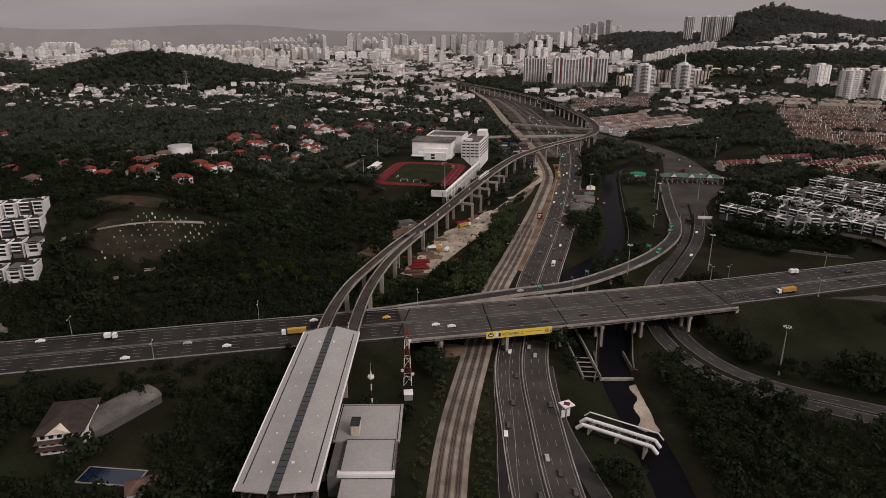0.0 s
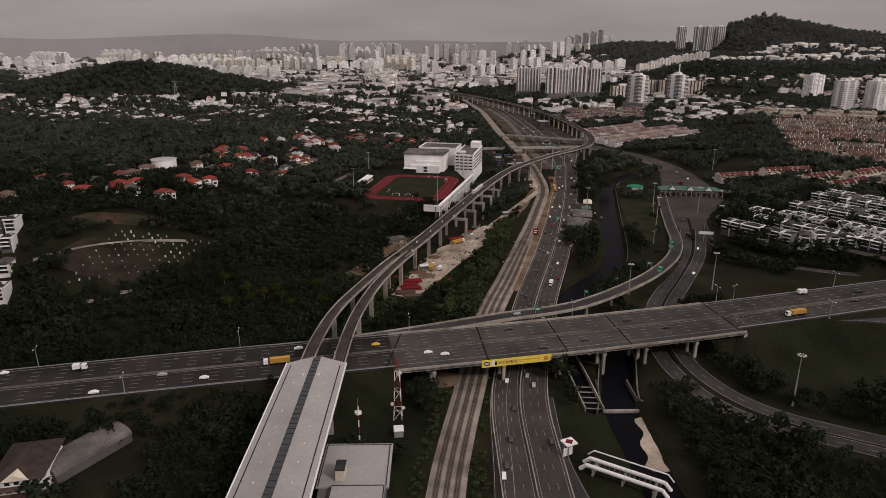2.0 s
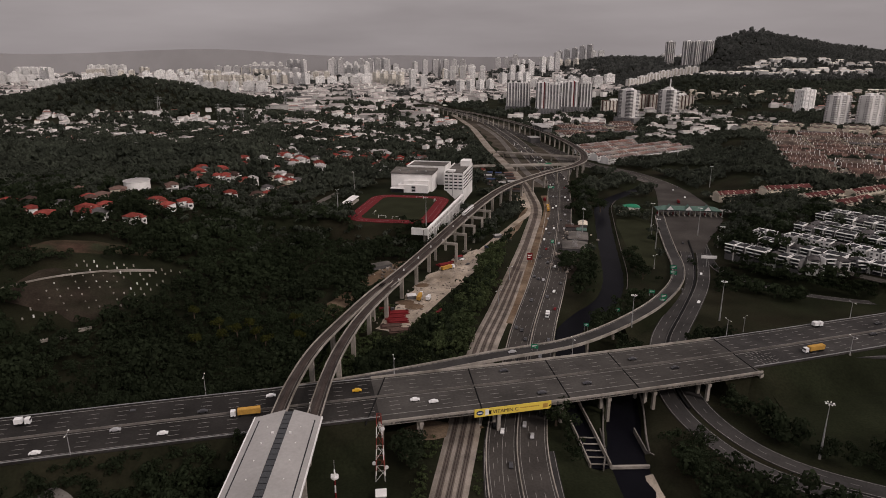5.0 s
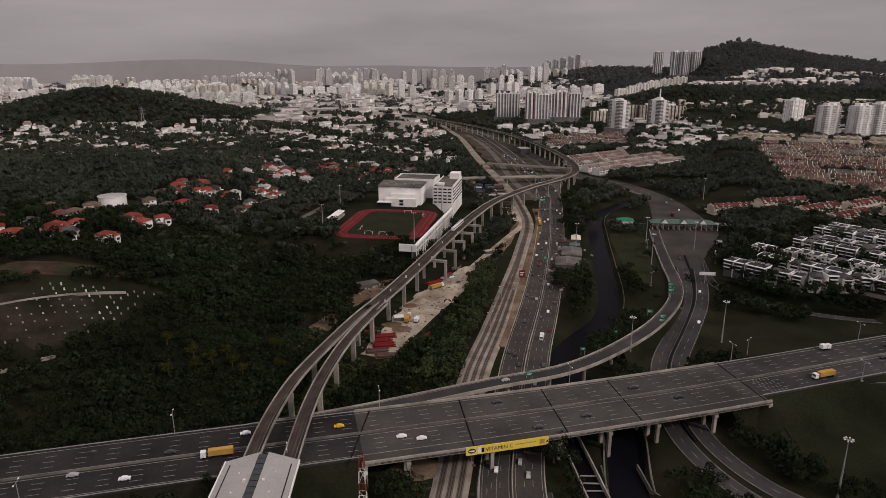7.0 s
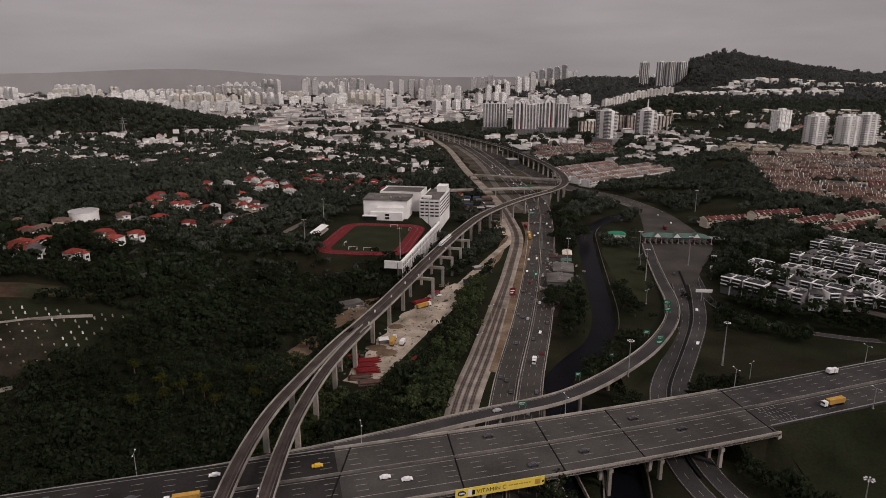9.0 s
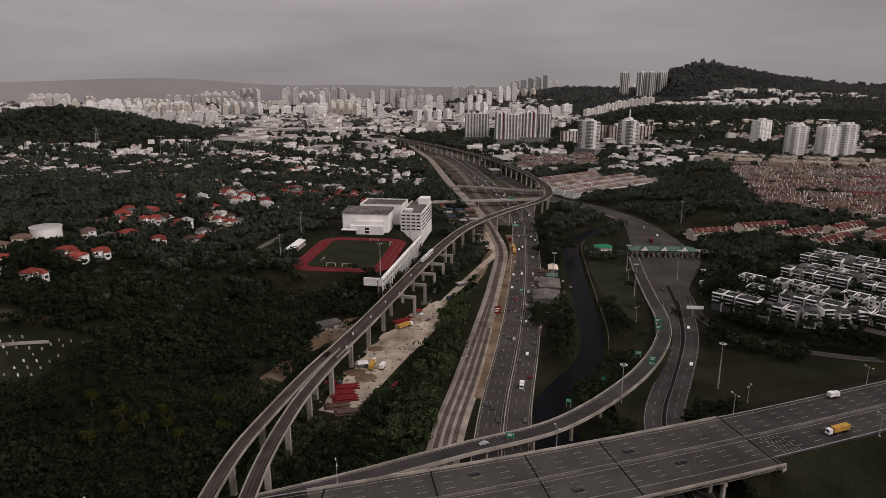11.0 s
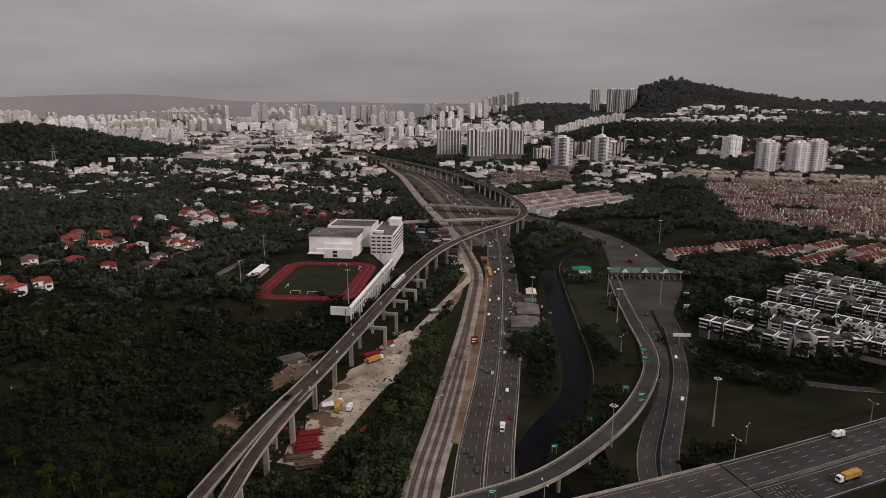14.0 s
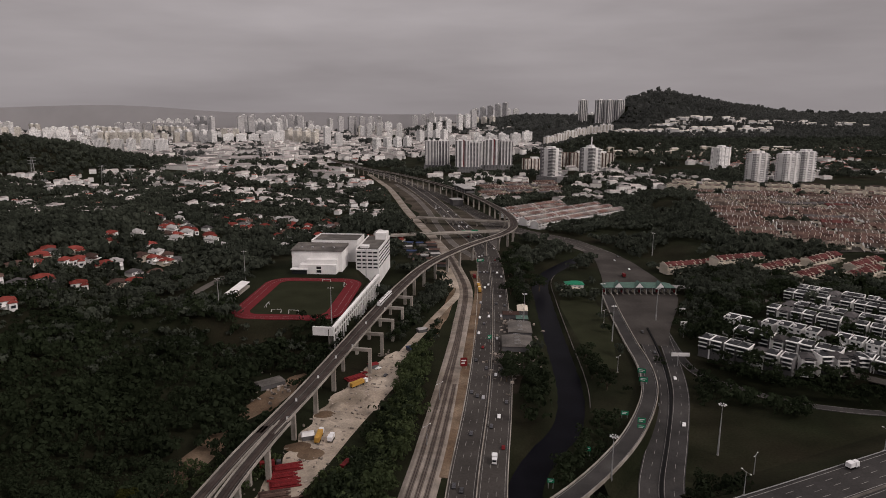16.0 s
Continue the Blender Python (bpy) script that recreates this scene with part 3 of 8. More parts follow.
RAMP = spline([(-190, 306, 10.7), (-100, 327, 10.7), (-47, 341.5, 10.7), (-7, 355, 10.6), (42, 374.5, 10), (79, 388, 9), (104, 404, 8.5), (132, 429, 7.5), (160, 461, 5.5), (189, 505, 3.2), (206, 547, 1.6), (219, 600, 0.6), (236, 666, 0.5), (250, 715, 0.5)], 5)
TOLL_A = spline([(199, 248), (176, 261), (152, 274), (136, 291), (126, 322), (126, 352), (134, 385), (145, 416), (170, 458), (198, 508), (219, 559), (238, 620), (258, 690), (266, 720)], 5)
TOLL_B = spline([(209, 255), (184, 268), (162, 281), (147, 298), (138, 325), (138, 352), (145, 385), (156, 414), (181, 456), (210, 507), (231, 557), (250, 608), (276, 668), (290, 716)], 5)
LOOP = spline([(262, 640), (243, 575), (237, 550), (237, 528), (249, 511), (266, 489), (287, 477), (318, 466), (380, 462), (470, 490)], 5)
BEYOND = spline([(284, 716), (300, 780), (316, 850), (312, 900), (297, 966), (270, 1010), (248, 1060), (228, 1180), (210, 1330), (180, 1560)], 6)
OFFRAMP = spline([(150, 350, 11.8), (176, 359, 11.7), (200, 364, 11), (236, 371, 9.8), (272, 368, 8.5), (330, 345, 5), (380, 300, 2)], 5)
CROSS = spline([(60, 1010, 7), (140, 1022, 8), (215, 1015, 8), (258, 1020, 5)], 6)
COLLECT = spline([(192, 930), (214, 1010), (222, 1100), (217, 1250), (203, 1400), (178, 1580), (140, 1760)], 6)
FRONTAGE = spline([(160, 880), (149, 960), (148, 1080), (152, 1250), (148, 1420), (130, 1620)], 6)
LINK = spline([(306, 880), (286, 950), (262, 1000), (240, 1040), (226, 1090)], 6)
ALL_WAYS = [(COLLECT, 22), (FRONTAGE, 18), (LINK, 16), (HWY_FAR, 3), (offset(HWY_FAR, 19), 25), (VIA, 9), (VIA_L, 8), (VIA_R, 8), (RAIL, 16), (EXP_N, 21), (RIVER, 14), (CANAL, 8), (RAMP, 10), (TOLL_A, 9), (TOLL_B, 9), (LOOP, 8), (BEYOND, 22), (OFFRAMP, 10), (CROSS, 8)]

# ---- ground: one sheet out to the horizon ----
gx = np.unique(np.r_[np.arange(-4700, -600, 90), np.arange(-600, 40, 12), np.arange(40, 270, 4), np.arange(270, 700, 14), np.arange(700, 2000, 45), np.arange(2000, 4701, 90)]).astype(float)
gy = np.unique(np.r_[np.arange(-600, 100, 50), np.arange(100, 900, 6), np.arange(900, 1500, 25), np.arange(1500, 3500, 50), np.arange(3500, 4701, 100)]).astype(float)
GX, GY = np.meshgrid(gx, gy)
GZ = land(GX, GY) + 0.25 * np.sin(GX * 0.11) * np.sin(GY * 0.13) * (np.abs(GX) > 300)


def carve(path, width, depth):
    d = np.full(GX.shape, 1e9)
    sel = (GX > path[:, 0].min() - 30) & (GX < path[:, 0].max() + 30) & (GY > path[:, 1].min() - 30) & (GY < path[:, 1].max() + 30)
    x, y = GX[sel], GY[sel]
    p = path[:, :2]
    dd = np.sqrt(((x[:, None] - p[None, :, 0]) ** 2 + (y[:, None] - p[None, :, 1]) ** 2).min(1))
    GZ[sel] = np.minimum(GZ[sel], -depth * (1 - smooth((dd - width / 2) / 6)))


carve(RIVER, 11, 5.0)
carve(CANAL, 4, 3.5)
nx, ny = len(gx), len(gy)
idx = np.arange(nx * ny).reshape(ny, nx)
gf = np.stack([idx[:-1, :-1], idx[:-1, 1:], idx[1:, 1:], idx[1:, :-1]], -1).reshape(-1, 4)
ground = arr_obj("ground", np.stack([GX, GY, GZ], -1).reshape(-1, 3), gf, "grass")
ground.data.polygons.foreach_set("use_smooth", [True] * len(ground.data.polygons))
tagged(ground, "dark green grass and scrub ground with bare patches", "ground", kind="structure")

# ---- water ----
for nm, path, w in (("water_river", RIVER, 8.5), ("water_canal", CANAL, 4)):
    tagged(sweep(nm, path, rect(-w, w, -1.0, 0.0), "water"), "dark still river water between grass banks", "water", kind="structure")


def road(name, path, width, label, material="asphalt", lines=(), dash=(), thick=0.6, lift=0.25):
    """A road slab with its paint. lines, dash: distances from the centre."""
    p = path + np.array([0, 0, lift])
    base = thing(name, label, "road")
    tagged(base, kind="structure")
    sweep("carriageway", p, rect(-width / 2, width / 2, -thick, 0), material, base)
    sh = Shape()
    for u in lines:
        solid(sh, p, u)
    for u in dash:
        dashes(sh, p, u)
    if sh.v:
        ob = sh.done("lane_marking", "paint", base, "worn white road paint")
        tagged(ob, kind="stuff")
    return base


# ---- expressway along the railway ----
exp = road("road_expressway", EXP_N, 27, "worn grey asphalt dual carriageway along the railway", "asphalt_worn", lines=(-12.4, -1.4, 1.4, 12.4), dash=(-8.6, -5, 5, 8.6))
sweep("median_barrier", EXP_N + np.array([0, 0, 0.25]), [(-0.35, 0), (-0.15, 0.9), (0.15, 0.9), (0.35, 0)], "concrete", exp, "low concrete median barrier")
for nm, u in (("kerb", -13.6), ("kerb", 13.6)):
    sweep(nm, offset(EXP_N, u), rect(-0.25, 0.25, 0, 0.45), "concrete", exp)
FRONT = spline([(27, 120), (25, 190), (28, 245), (31, 300), (40, 345)], 5)
road("road_service", FRONT, 9, "dark new asphalt service road with white edge lines", "asphalt_dark", lines=(-3.8, 3.8), dash=(0,), lift=0.22)
SIDE = spline([(62, 190), (54, 235), (52, 262), (54, 300)], 5)
road("road_layby", SIDE, 8, "grey asphalt slip lane beside the expressway", lines=(3.6,), lift=0.21)

# ---- railway: three tracks on pale ballast ----
railway = thing("railway", "pale ballast railway bed with three rusty tracks", "railway")
tagged(railway, kind="structure")
bed_half = np.interp(RAIL[:, 1], [0, 290, 400, 480, 620, 2000], [5.7, 5.8, 6.5, 6.5, 4.6, 4.4])
bed_n = sides(RAIL)
bed_v, bed_f = [], []
for (x, y, z), (a, b), w in zip(RAIL, bed_n, bed_half):
    bed_v += [(x + a * u, y + b * u, h) for u, h in ((-w - 1.9, 0.0), (-w, 0.55), (w, 0.55), (w + 1.9, 0.0))]
for i in range(len(RAIL) - 1):
    bed_f += [(4 * i + k, 4 * i + k + 1, 4 * i + 5 + k, 4 * i + 4 + k) for k in range(3)]
under(obj("ballast_bed", bed_v, [f[::-1] for f in bed_f], "ballast"), railway)
near_rail = RAIL[RAIL[:, 1] < 900]
for u in (-4.1, 0.0, 4.1):
    line = near_rail if u < 4 else RAIL[RAIL[:, 1] < 545]
    squeeze = np.interp(line[:, 1], [480, 620], [1.0, 0.56]) if u < 4 else np.ones(len(line))
    mid_line = offset(line, u * squeeze - (1 - squeeze) * -2.3, 0.0)
    sweep("track_bed", mid_line + np.array([0, 0, 0.56]), rect(-1.25, 1.25, 0, 0.06), "sleeper_bed", railway, "dark sleepers and stained ballast")
    for g in (-0.53, 0.53):
        sweep("rail", offset(mid_line, g, 0.6), rect(-0.14, 0.14, 0, 0.17), "rail", railway, "rusty steel rail")
sl = Shape()
for u in (-4.1, 0.0, 4.1):
    q = offset(near_rail, u, 0.61)
    ang = np.degrees(np.arctan2(*np.gradient(q[:, :2], axis=0)[:, ::-1].T))
    s = np.r_[0, np.cumsum(np.linalg.norm(np.diff(q, axis=0), axis=1))]
    for w in np.arange(420, min(s[-1], 740), 1.4):
        x, y = np.interp(w, s, q[:, 0]), np.interp(w, s, q[:, 1])
        sl.box(x, y, 0.61, 0.3, 2.2, 0.06, rz=float(np.interp(w, s, ang)))
tagged(sl.done("sleeper", "concrete_dark", railway, "dusty concrete sleepers"), kind="stuff")
SPUR = spline([(54, 440), (84, 545), (112, 650), (138, 752), (146, 820)], 6)
tagged(sweep("spur_bed", SPUR, [(-4, 0), (-3, 0.35), (3, 0.35), (4, 0)], "soil"), "bare brown earth strip beside the railway", "ground", kind="structure")
TRACK_PATH = spline([(30, 545), (48, 590), (75, 650), (98, 700), (118, 745), (122, 790), (112, 830)], 6)
tagged(sweep("dirt_track", TRACK_PATH, [(-3.5, 0), (-3, 0.22), (3, 0.22), (3.5, 0)], "sand"), "pale sandy dirt track under the viaduct", "road", kind="structure")

# ---- the wide highway: embankment west and east, bridge between ----
W = HWY_NEAR_U
hx = HWY_FAR[:, 0]
bridge_path = HWY_FAR[(hx > -30) & (hx < 166)]
west_path, east_path = HWY_FAR[hx < -24], HWY_FAR[hx > 158]
W_WEST, W_EAST = 37.5, 36.0
highway = thing("road_highway", "wide grey ten-lane highway crossing over the valley", "road")
tagged(highway, kind="structure")
sweep("carriageway", west_path, rect(0, W_WEST, -1.2, -0.004), "asphalt_dark", highway, "dark asphalt carriageway west of the bridge")
sweep("carriageway", east_path, rect(0, W_EAST, -1.2, -0.004), "asphalt", highway)
sweep("bridge_deck", bridge_path, [(0, 0), (W, 0), (W, -0.9), (W - 3, -1.2), (W - 3.4, -2.4), (3.4, -2.4), (3, -1.2), (0, -0.9)], "concrete_deck", highway, "worn pale concrete bridge deck")
for a, b in ((0, 0.5), (W - 0.5, W)):
    sweep("parapet", bridge_path, rect(a, b, -1.1, 1.15), "concrete", highway, "stained pale concrete parapet")
sweep("median_barrier", HWY_FAR, [(18.6, 0), (18.85, 0.9), (19.15, 0.9), (19.4, 0)], "concrete_dark", highway, "stained concrete median barrier")
for p in (west_path, east_path):
    for u in (0.4, (W_WEST if p is west_path else W_EAST) - 0.4):
        sweep("guard_rail", offset(p, u), rect(-0.08, 0.08, 0.35, 0.75), "steel", highway, "grey steel guard rail")
sh = Shape()
for u in (1.8, 17.4, 20.6, 35.2):
    solid(sh, HWY_FAR, u, 0.28)
for u in (5.7, 9.6, 13.5, 24.2, 27.8, 31.4):
    dashes(sh, HWY_FAR, u, 4.5, 7.5, 0.22)
# stacked warning bars across the lanes
for s0 in (168.0,):
    i = int(np.argmin(np.abs(hx - s0)))
    for k in range(5):
        for u in (22.4, 26.0, 29.6, 33.2):
            a = offset(HWY_FAR[i:i + 2], u, 0.03)
            d = (a[1] - a[0]) / np.linalg.norm(a[1] - a[0])
            c = a[0] + d * (k * 2.2 + (u - 22) * 0.15)
            sh.box(c[0], c[1], c[2], 0.35, 1.7, 0.02, rz=math.degrees(math.atan2(d[1], d[0])))
tagged(sh.done("lane_marking", "paint", highway, "worn white road paint"), kind="stuff")
for x0 in (-28, 22, 62, 98, 164):
    i = int(np.argmin(np.abs(hx - x0)))
    c, n = HWY_FAR[i], sides(HWY_FAR)[i]
    skew = 7.0 if x0 == -28 else 2.0
    a, b = c[:2] + n * 0.6, c[:2] + n * (W - 0.6)
    t = np.array([-n[1], n[0]])
    q = Shape()
    q.beam((*(a + t * -skew * -1.0), c[2] + 0.0), (*(b - t * skew), c[2] + 0.0), 0.35, 4)
    q.done("expansion_joint", "black", highway, "dark bridge expansion joint")
for x0, tall in ((-6, 1), (30, 1), (58, 1), (78, 1), (104, 1), (134, 1)):
    i = int(np.argmin(np.abs(hx - x0)))
    c, n = HWY_FAR[i], sides(HWY_FAR)[i]
    rz = math.degrees(math.atan2(n[1], n[0]))
    for u in (4, 14, 24, 33, 40.3):
        p = c[:2] + n * u
        Shape().box(p[0], p[1], -4, 1.5, 1.5, 12.4, rz=rz).done("pier", "concrete", highway, "square concrete bridge pier")
    p = c[:2] + n * 21.5
    Shape().box(p[0], p[1], 8.2, 40, 1.9, 1.5, rz=rz).done("pier_cap", "concrete", highway)
for path, w2 in ((west_path, W_WEST), (east_path, W_EAST)):
    sweep("embankment", path, [(-26, -12.6), (-0.5, -0.7), (w2 + 0.5, -0.7), (w2 + 22, -12.6)], "grass", highway, "steep grassy highway embankment", closed=True)
i = int(np.argmin(np.abs(hx - 160)))
p = HWY_FAR[i][:2] + sides(HWY_FAR)[i] * (W_EAST + 1)
Shape().tube(p[0] + 2, p[1], -1, 10.9, 20, 1.5, 24).done("embankment_cone", "grass", highway, "grassy bridge-end cone")
p = HWY_FAR[i][:2] + sides(HWY_FAR)[i] * -1
Shape().tube(p[0] + 8, p[1], -1, 10.9, 17, 1.5, 24).done("embankment_cone", "grass", highway, "grassy bridge-end cone")
ab = Shape()
for i in (int(np.argmin(np.abs(hx + 26))), int(np.argmin(np.abs(hx - 160)))):
    c, n = HWY_FAR[i], sides(HWY_FAR)[i]
    p = c[:2] + n * 21
    ab.box(p[0], p[1], -1, 41, 2.0, 12, rz=math.degrees(math.atan2(n[1], n[0])))
ab.done("abutment", "concrete", highway)

# ---- ramp from the highway down to the toll gate ----
ramp = thing("road_ramp", "curved concrete slip road dropping to the toll gate", "road")
tagged(ramp, kind="structure")
sweep("carriageway", RAMP, [(-4.6, 0.1), (4.6, 0.1), (4.6, -0.9), (3, -1.7), (-3, -1.7), (-4.6, -0.9)], "asphalt", ramp)
for u in (-4.6, 4.6):
    sweep("parapet", offset(RAMP, u), rect(-0.22, 0.22, -0.9, 0.95), "concrete", ramp, "pale concrete parapet")
sh = Shape()
for u in (-3.7, 3.7):
    solid(sh, RAMP, u, 0.22, 0.12)
tagged(sh.done("lane_marking", "paint", ramp), kind="stuff")
for k, p in enumerate(RAMP[::5]):
    if p[2] > 3 and p[0] > 30:
        Shape().tube(p[0], p[1], -4, p[2] - 1.6, 1.0, 1.0, 10).done("pier", "concrete", ramp, "round concrete pier")
low = RAMP[RAMP[:, 0] > 118]
sweep("embankment", low, [(-9, -9), (-4.7, -0.95), (4.7, -0.95), (9, -9)], "grass", ramp, "grassy bank under the slip road")

for nm, path, w, lab in (("road_toll_out", TOLL_A, 9.5, "grey two-lane toll road leading to the gate"), ("road_toll_in", TOLL_B, 9.5, "grey two-lane toll road leaving the gate"),
                         ("road_loop", LOOP, 7, "narrow grey loop road round the grass"), ):
    road(nm, path, w, lab, lines=(-w / 2 + 0.6, w / 2 - 0.6), dash=(0,) if w > 8 else (), lift={"road_toll_out": 0.30, "road_toll_in": 0.32, "road_loop": 0.28}[nm])
tagged(sweep("median_strip", offset(TOLL_A[(TOLL_A[:, 1] > 330) & (TOLL_A[:, 1] < 625)], 5.4), rect(-0.6, 0.6, 0, 1.3), "black"), "dark hedge and barrier between the toll roads", "barrier", kind="structure")
road("road_beyond", BEYOND, 24, "broad grey road running on from the toll gate", "asphalt_worn", lines=(-11, 0, 11), dash=(-5.5, 5.5), lift=0.27)
road("road_offramp", OFFRAMP, 10, "grey exit ramp curving off the highway", lines=(-4.2, 4.2), thick=1.0, lift=0.1)
sweep("embankment_offramp", OFFRAMP, [(-14, -12), (-5, -0.9), (5, -0.9), (16, -12)], "grass")
tagged(bpy.data.objects["embankment_offramp"], "grassy bank under the exit ramp", "ground", kind="structure")
# roads at the bend, with haze painted in as a paler asphalt
road("road_collector", COLLECT, 15, "broad grey collector road beside the expressway", "asphalt_pale", lines=(-6.9, 6.9), dash=(-2.3, 2.3), lift=0.20)
road("road_frontage", FRONTAGE, 9, "worn grey frontage road beside the railway, paled for haze", "asphalt_pale", lines=(-4, 4), lift=0.18)
road("road_link", LINK, 12, "grey slip road joining at the bend", "asphalt_pale", lines=(-5.4, 5.4), dash=(0,), lift=0.23)
# apron of the toll gate
APRON = spline([(230, 588, 0.37), (243, 622, 0.37), (254, 652, 0.37), (267, 684, 0.37), (282, 716, 0.37), (294, 760, 0.37), (302, 800, 0.37), (310, 850, 0.37), (306, 900, 0.37)], 4)
aw = np.interp(np.linspace(0, 1, len(APRON)), [0, 0.10, 0.2, 0.3, 0.41, 0.55, 0.78, 1], [13, 17, 24, 31, 33, 29, 21, 12])
av, af = [], []
for (x, y, z), (a, b), w in zip(APRON, sides(APRON), aw):
    av += [(x - a * w, y - b * w, z), (x + a * w, y + b * w, z)]
for i in range(len(APRON) - 1):
    af.append((2 * i, 2 * i + 1, 2 * i + 3, 2 * i + 2))
tagged(obj("pavement_apron", av, af, "asphalt_worn"), "broad worn asphalt apron before the toll gate", "pavement", kind="structure")

# bare trodden earth between railway and roads at the bend
ep_line = spline([(150, 870, 0.1), (162, 950, 0.1), (172, 1060, 0.1), (180, 1200, 0.1), (176, 1380, 0.1), (156, 1580, 0.1), (120, 1760, 0.1)], 10)
ew = np.interp(np.linspace(0, 1, len(ep_line)), [0, 0.12, 0.5, 0.85, 1], [14, 44, 52, 44, 26])
ev, efc = [], []
for k, ((x, y, z), (a, b), w) in enumerate(zip(ep_line, sides(ep_line), ew)):
    w = w * (1 + 0.08 * math.sin(k * 0.7))
    ev += [(x - a * w, y - b * w, z), (x + a * w, y + b * w, z)]
for i in range(len(ep_line) - 1):
    efc.append((2 * i, 2 * i + 1, 2 * i + 3, 2 * i + 2))
tagged(obj("ground_bend", ev, efc, "earth_pale"), "bare trodden earth and thin grass between the roads", "ground", kind="structure")

# ---- elevated light rail viaduct ----
via = thing("viaduct", "long curved concrete light rail viaduct on piers", "viaduct")
tagged(via, kind="structure")


def guideway(path, w, tracks):
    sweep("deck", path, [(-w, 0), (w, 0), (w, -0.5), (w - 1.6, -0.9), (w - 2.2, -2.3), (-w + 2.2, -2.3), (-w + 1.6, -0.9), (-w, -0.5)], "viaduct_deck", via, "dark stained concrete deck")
    for s in (-1, 1):
        sweep("parapet", offset(path, s * w), rect(-0.15, 0.15, -0.5, 1.0), "concrete", via, "pale concrete parapet")
    for u in tracks:
        sweep("track_slab", offset(path, u, 0.02), rect(-1.2, 1.2, 0, 0.18), "trackbed", via, "brown stained track slab")
        for g in (-0.75, 0.75):
            sweep("rail", offset(path, u + g, 0.2), rect(-0.07, 0.07, 0, 0.16), "rail", via, "rusty steel rail")
        sweep("power_rail", offset(path, u + 1.5, 0.1), rect(-0.1, 0.1, 0, 0.4), "concrete_dark", via)


guideway(VIA[VIA[:, 1] > 456], 4.9, (-2.1, 2.1))
guideway(VIA_L, 3.0, (0,))
guideway(VIA_R, 3.0, (0,))


def pier(x, y, z1, rz, cap=5.0, wide=2.4):
    Shape().box(x, y, -4 + float(land(x, y)) * 0, wide, 1.7, z1 + 4 - 4.2, rz=rz).done("pier", "concrete", via, "rectangular concrete pier")
    Shape().box(x, y, z1 - 4.3, cap * 0.55, 1.9, 1.99, 1.5, rz=rz).done("pier_head", "concrete", via)


for path, step, cap in ((VIA, 6, 5.0), (VIA_L, 6, 3.4), (VIA_R, 6, 3.4)):
    nn = sides(path)
    for i in range(4, len(path), step):
        x, y, z = path[i]
        if path is VIA and y < 470 or path is not VIA and y > 455:
            continue
        if y > 1900 or 318 < y < 352 or 700 < y < 708:
            continue
        if path is VIA and 560 < y < 690:
            # portal frames straddling the earthworks
            rz = math.degrees(math.atan2(nn[i][1], nn[i][0]))
            c = Vector((x + nn[i][0] * 5, y + nn[i][1] * 5))
            Shape().box(c.x, c.y, z - 4.3, 20, 2.0, 2.0, rz=rz).done("portal_beam", "concrete", via, "long concrete portal beam")
            for s in (-1, 1):
                Shape().box(c.x + nn[i][0] * 9 * s, c.y + nn[i][1] * 9 * s, -2, 1.9, 1.9, z - 2.3, rz=rz).done("pier", "concrete", via)
            continue
        pier(x, y, z, math.degrees(math.atan2(nn[i][1], nn[i][0])), cap)

# ---- the light rail station ----
station = thing("station", "long light rail station with grey sheet roof", "station")
x0, x1, y0, y1 = -68.0, -41.0, 175.0, 291.0
xm, eave, ridge = (x0 + x1) / 2, 24.6, 26.2


def slope(name, xa, xb, za, zb, ya, yb, material, th=0.35, label=""):
    return Shape().add([(xa, ya, za), (xb, ya, zb), (xb, yb, zb), (xa, yb, za), (xa, ya, za - th), (xb, ya, zb - th), (xb, yb, zb - th), (xa, yb, za - th)],
                       [(0, 1, 2, 3), (7, 6, 5, 4), (0, 4, 5, 1), (1, 5, 6, 2), (2, 6, 7, 3), (3, 7, 4, 0)]).done(name, material, station, label)


for s in (-1, 1):
    e = xm + s * 13.5
    pts = [(xm + s * 1.7, y0 - 3.5, ridge), (e, y0, eave), (e, y1, eave), (xm + s * 1.7, y1 + 3.2, ridge)]
    low_pts = [(x, y, z - 0.4) for x, y, z in pts]
    fs = [(0, 1, 2, 3), (7, 6, 5, 4), (0, 4, 5, 1), (1, 5, 6, 2), (2, 6, 7, 3), (3, 7, 4, 0)]
    Shape().add(pts + low_pts, fs if s > 0 else [tuple(reversed(f)) for f in fs]).done("roof_slope", "roof_metal", station, "pale grey sheet roof slope")
    Shape().box(xm + s * 11.2, (y0 + y1) / 2, eave + 0.22, 0.55, y1 - y0 - 6, 0.12).done("roof_gutter", "roof_dark", station, "dark roof gutter line")
    Shape().box(e + s * 0.2, (y0 + y1) / 2, eave - 0.7, 0.5, y1 - y0, 0.9).done("fascia", "trim_white", station, "white roof edge")
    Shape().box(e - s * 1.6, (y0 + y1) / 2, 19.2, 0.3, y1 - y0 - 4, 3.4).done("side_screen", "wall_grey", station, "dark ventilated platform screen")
    for y in np.arange(y0 + 8, y1, 11.0):
        Shape().box(xm + s * 6.5, y, ridge - 0.72, 0.5, 0.5, 0.35).done("roof_vent", "trim_white", station)
        Shape().tube(e - s * 1.4, y, 19, 24.3, 0.25, 0.25, 8).done("column", "steel", station)
for y in (y0 + 12, y1 - 14):
    for s in (-1, 1):
        Shape().box(xm + s * 3.4, y, ridge - 0.35, 0.9, 0.9, 0.8).done("roof_hatch", "trim_white", station, "small white roof hatch")
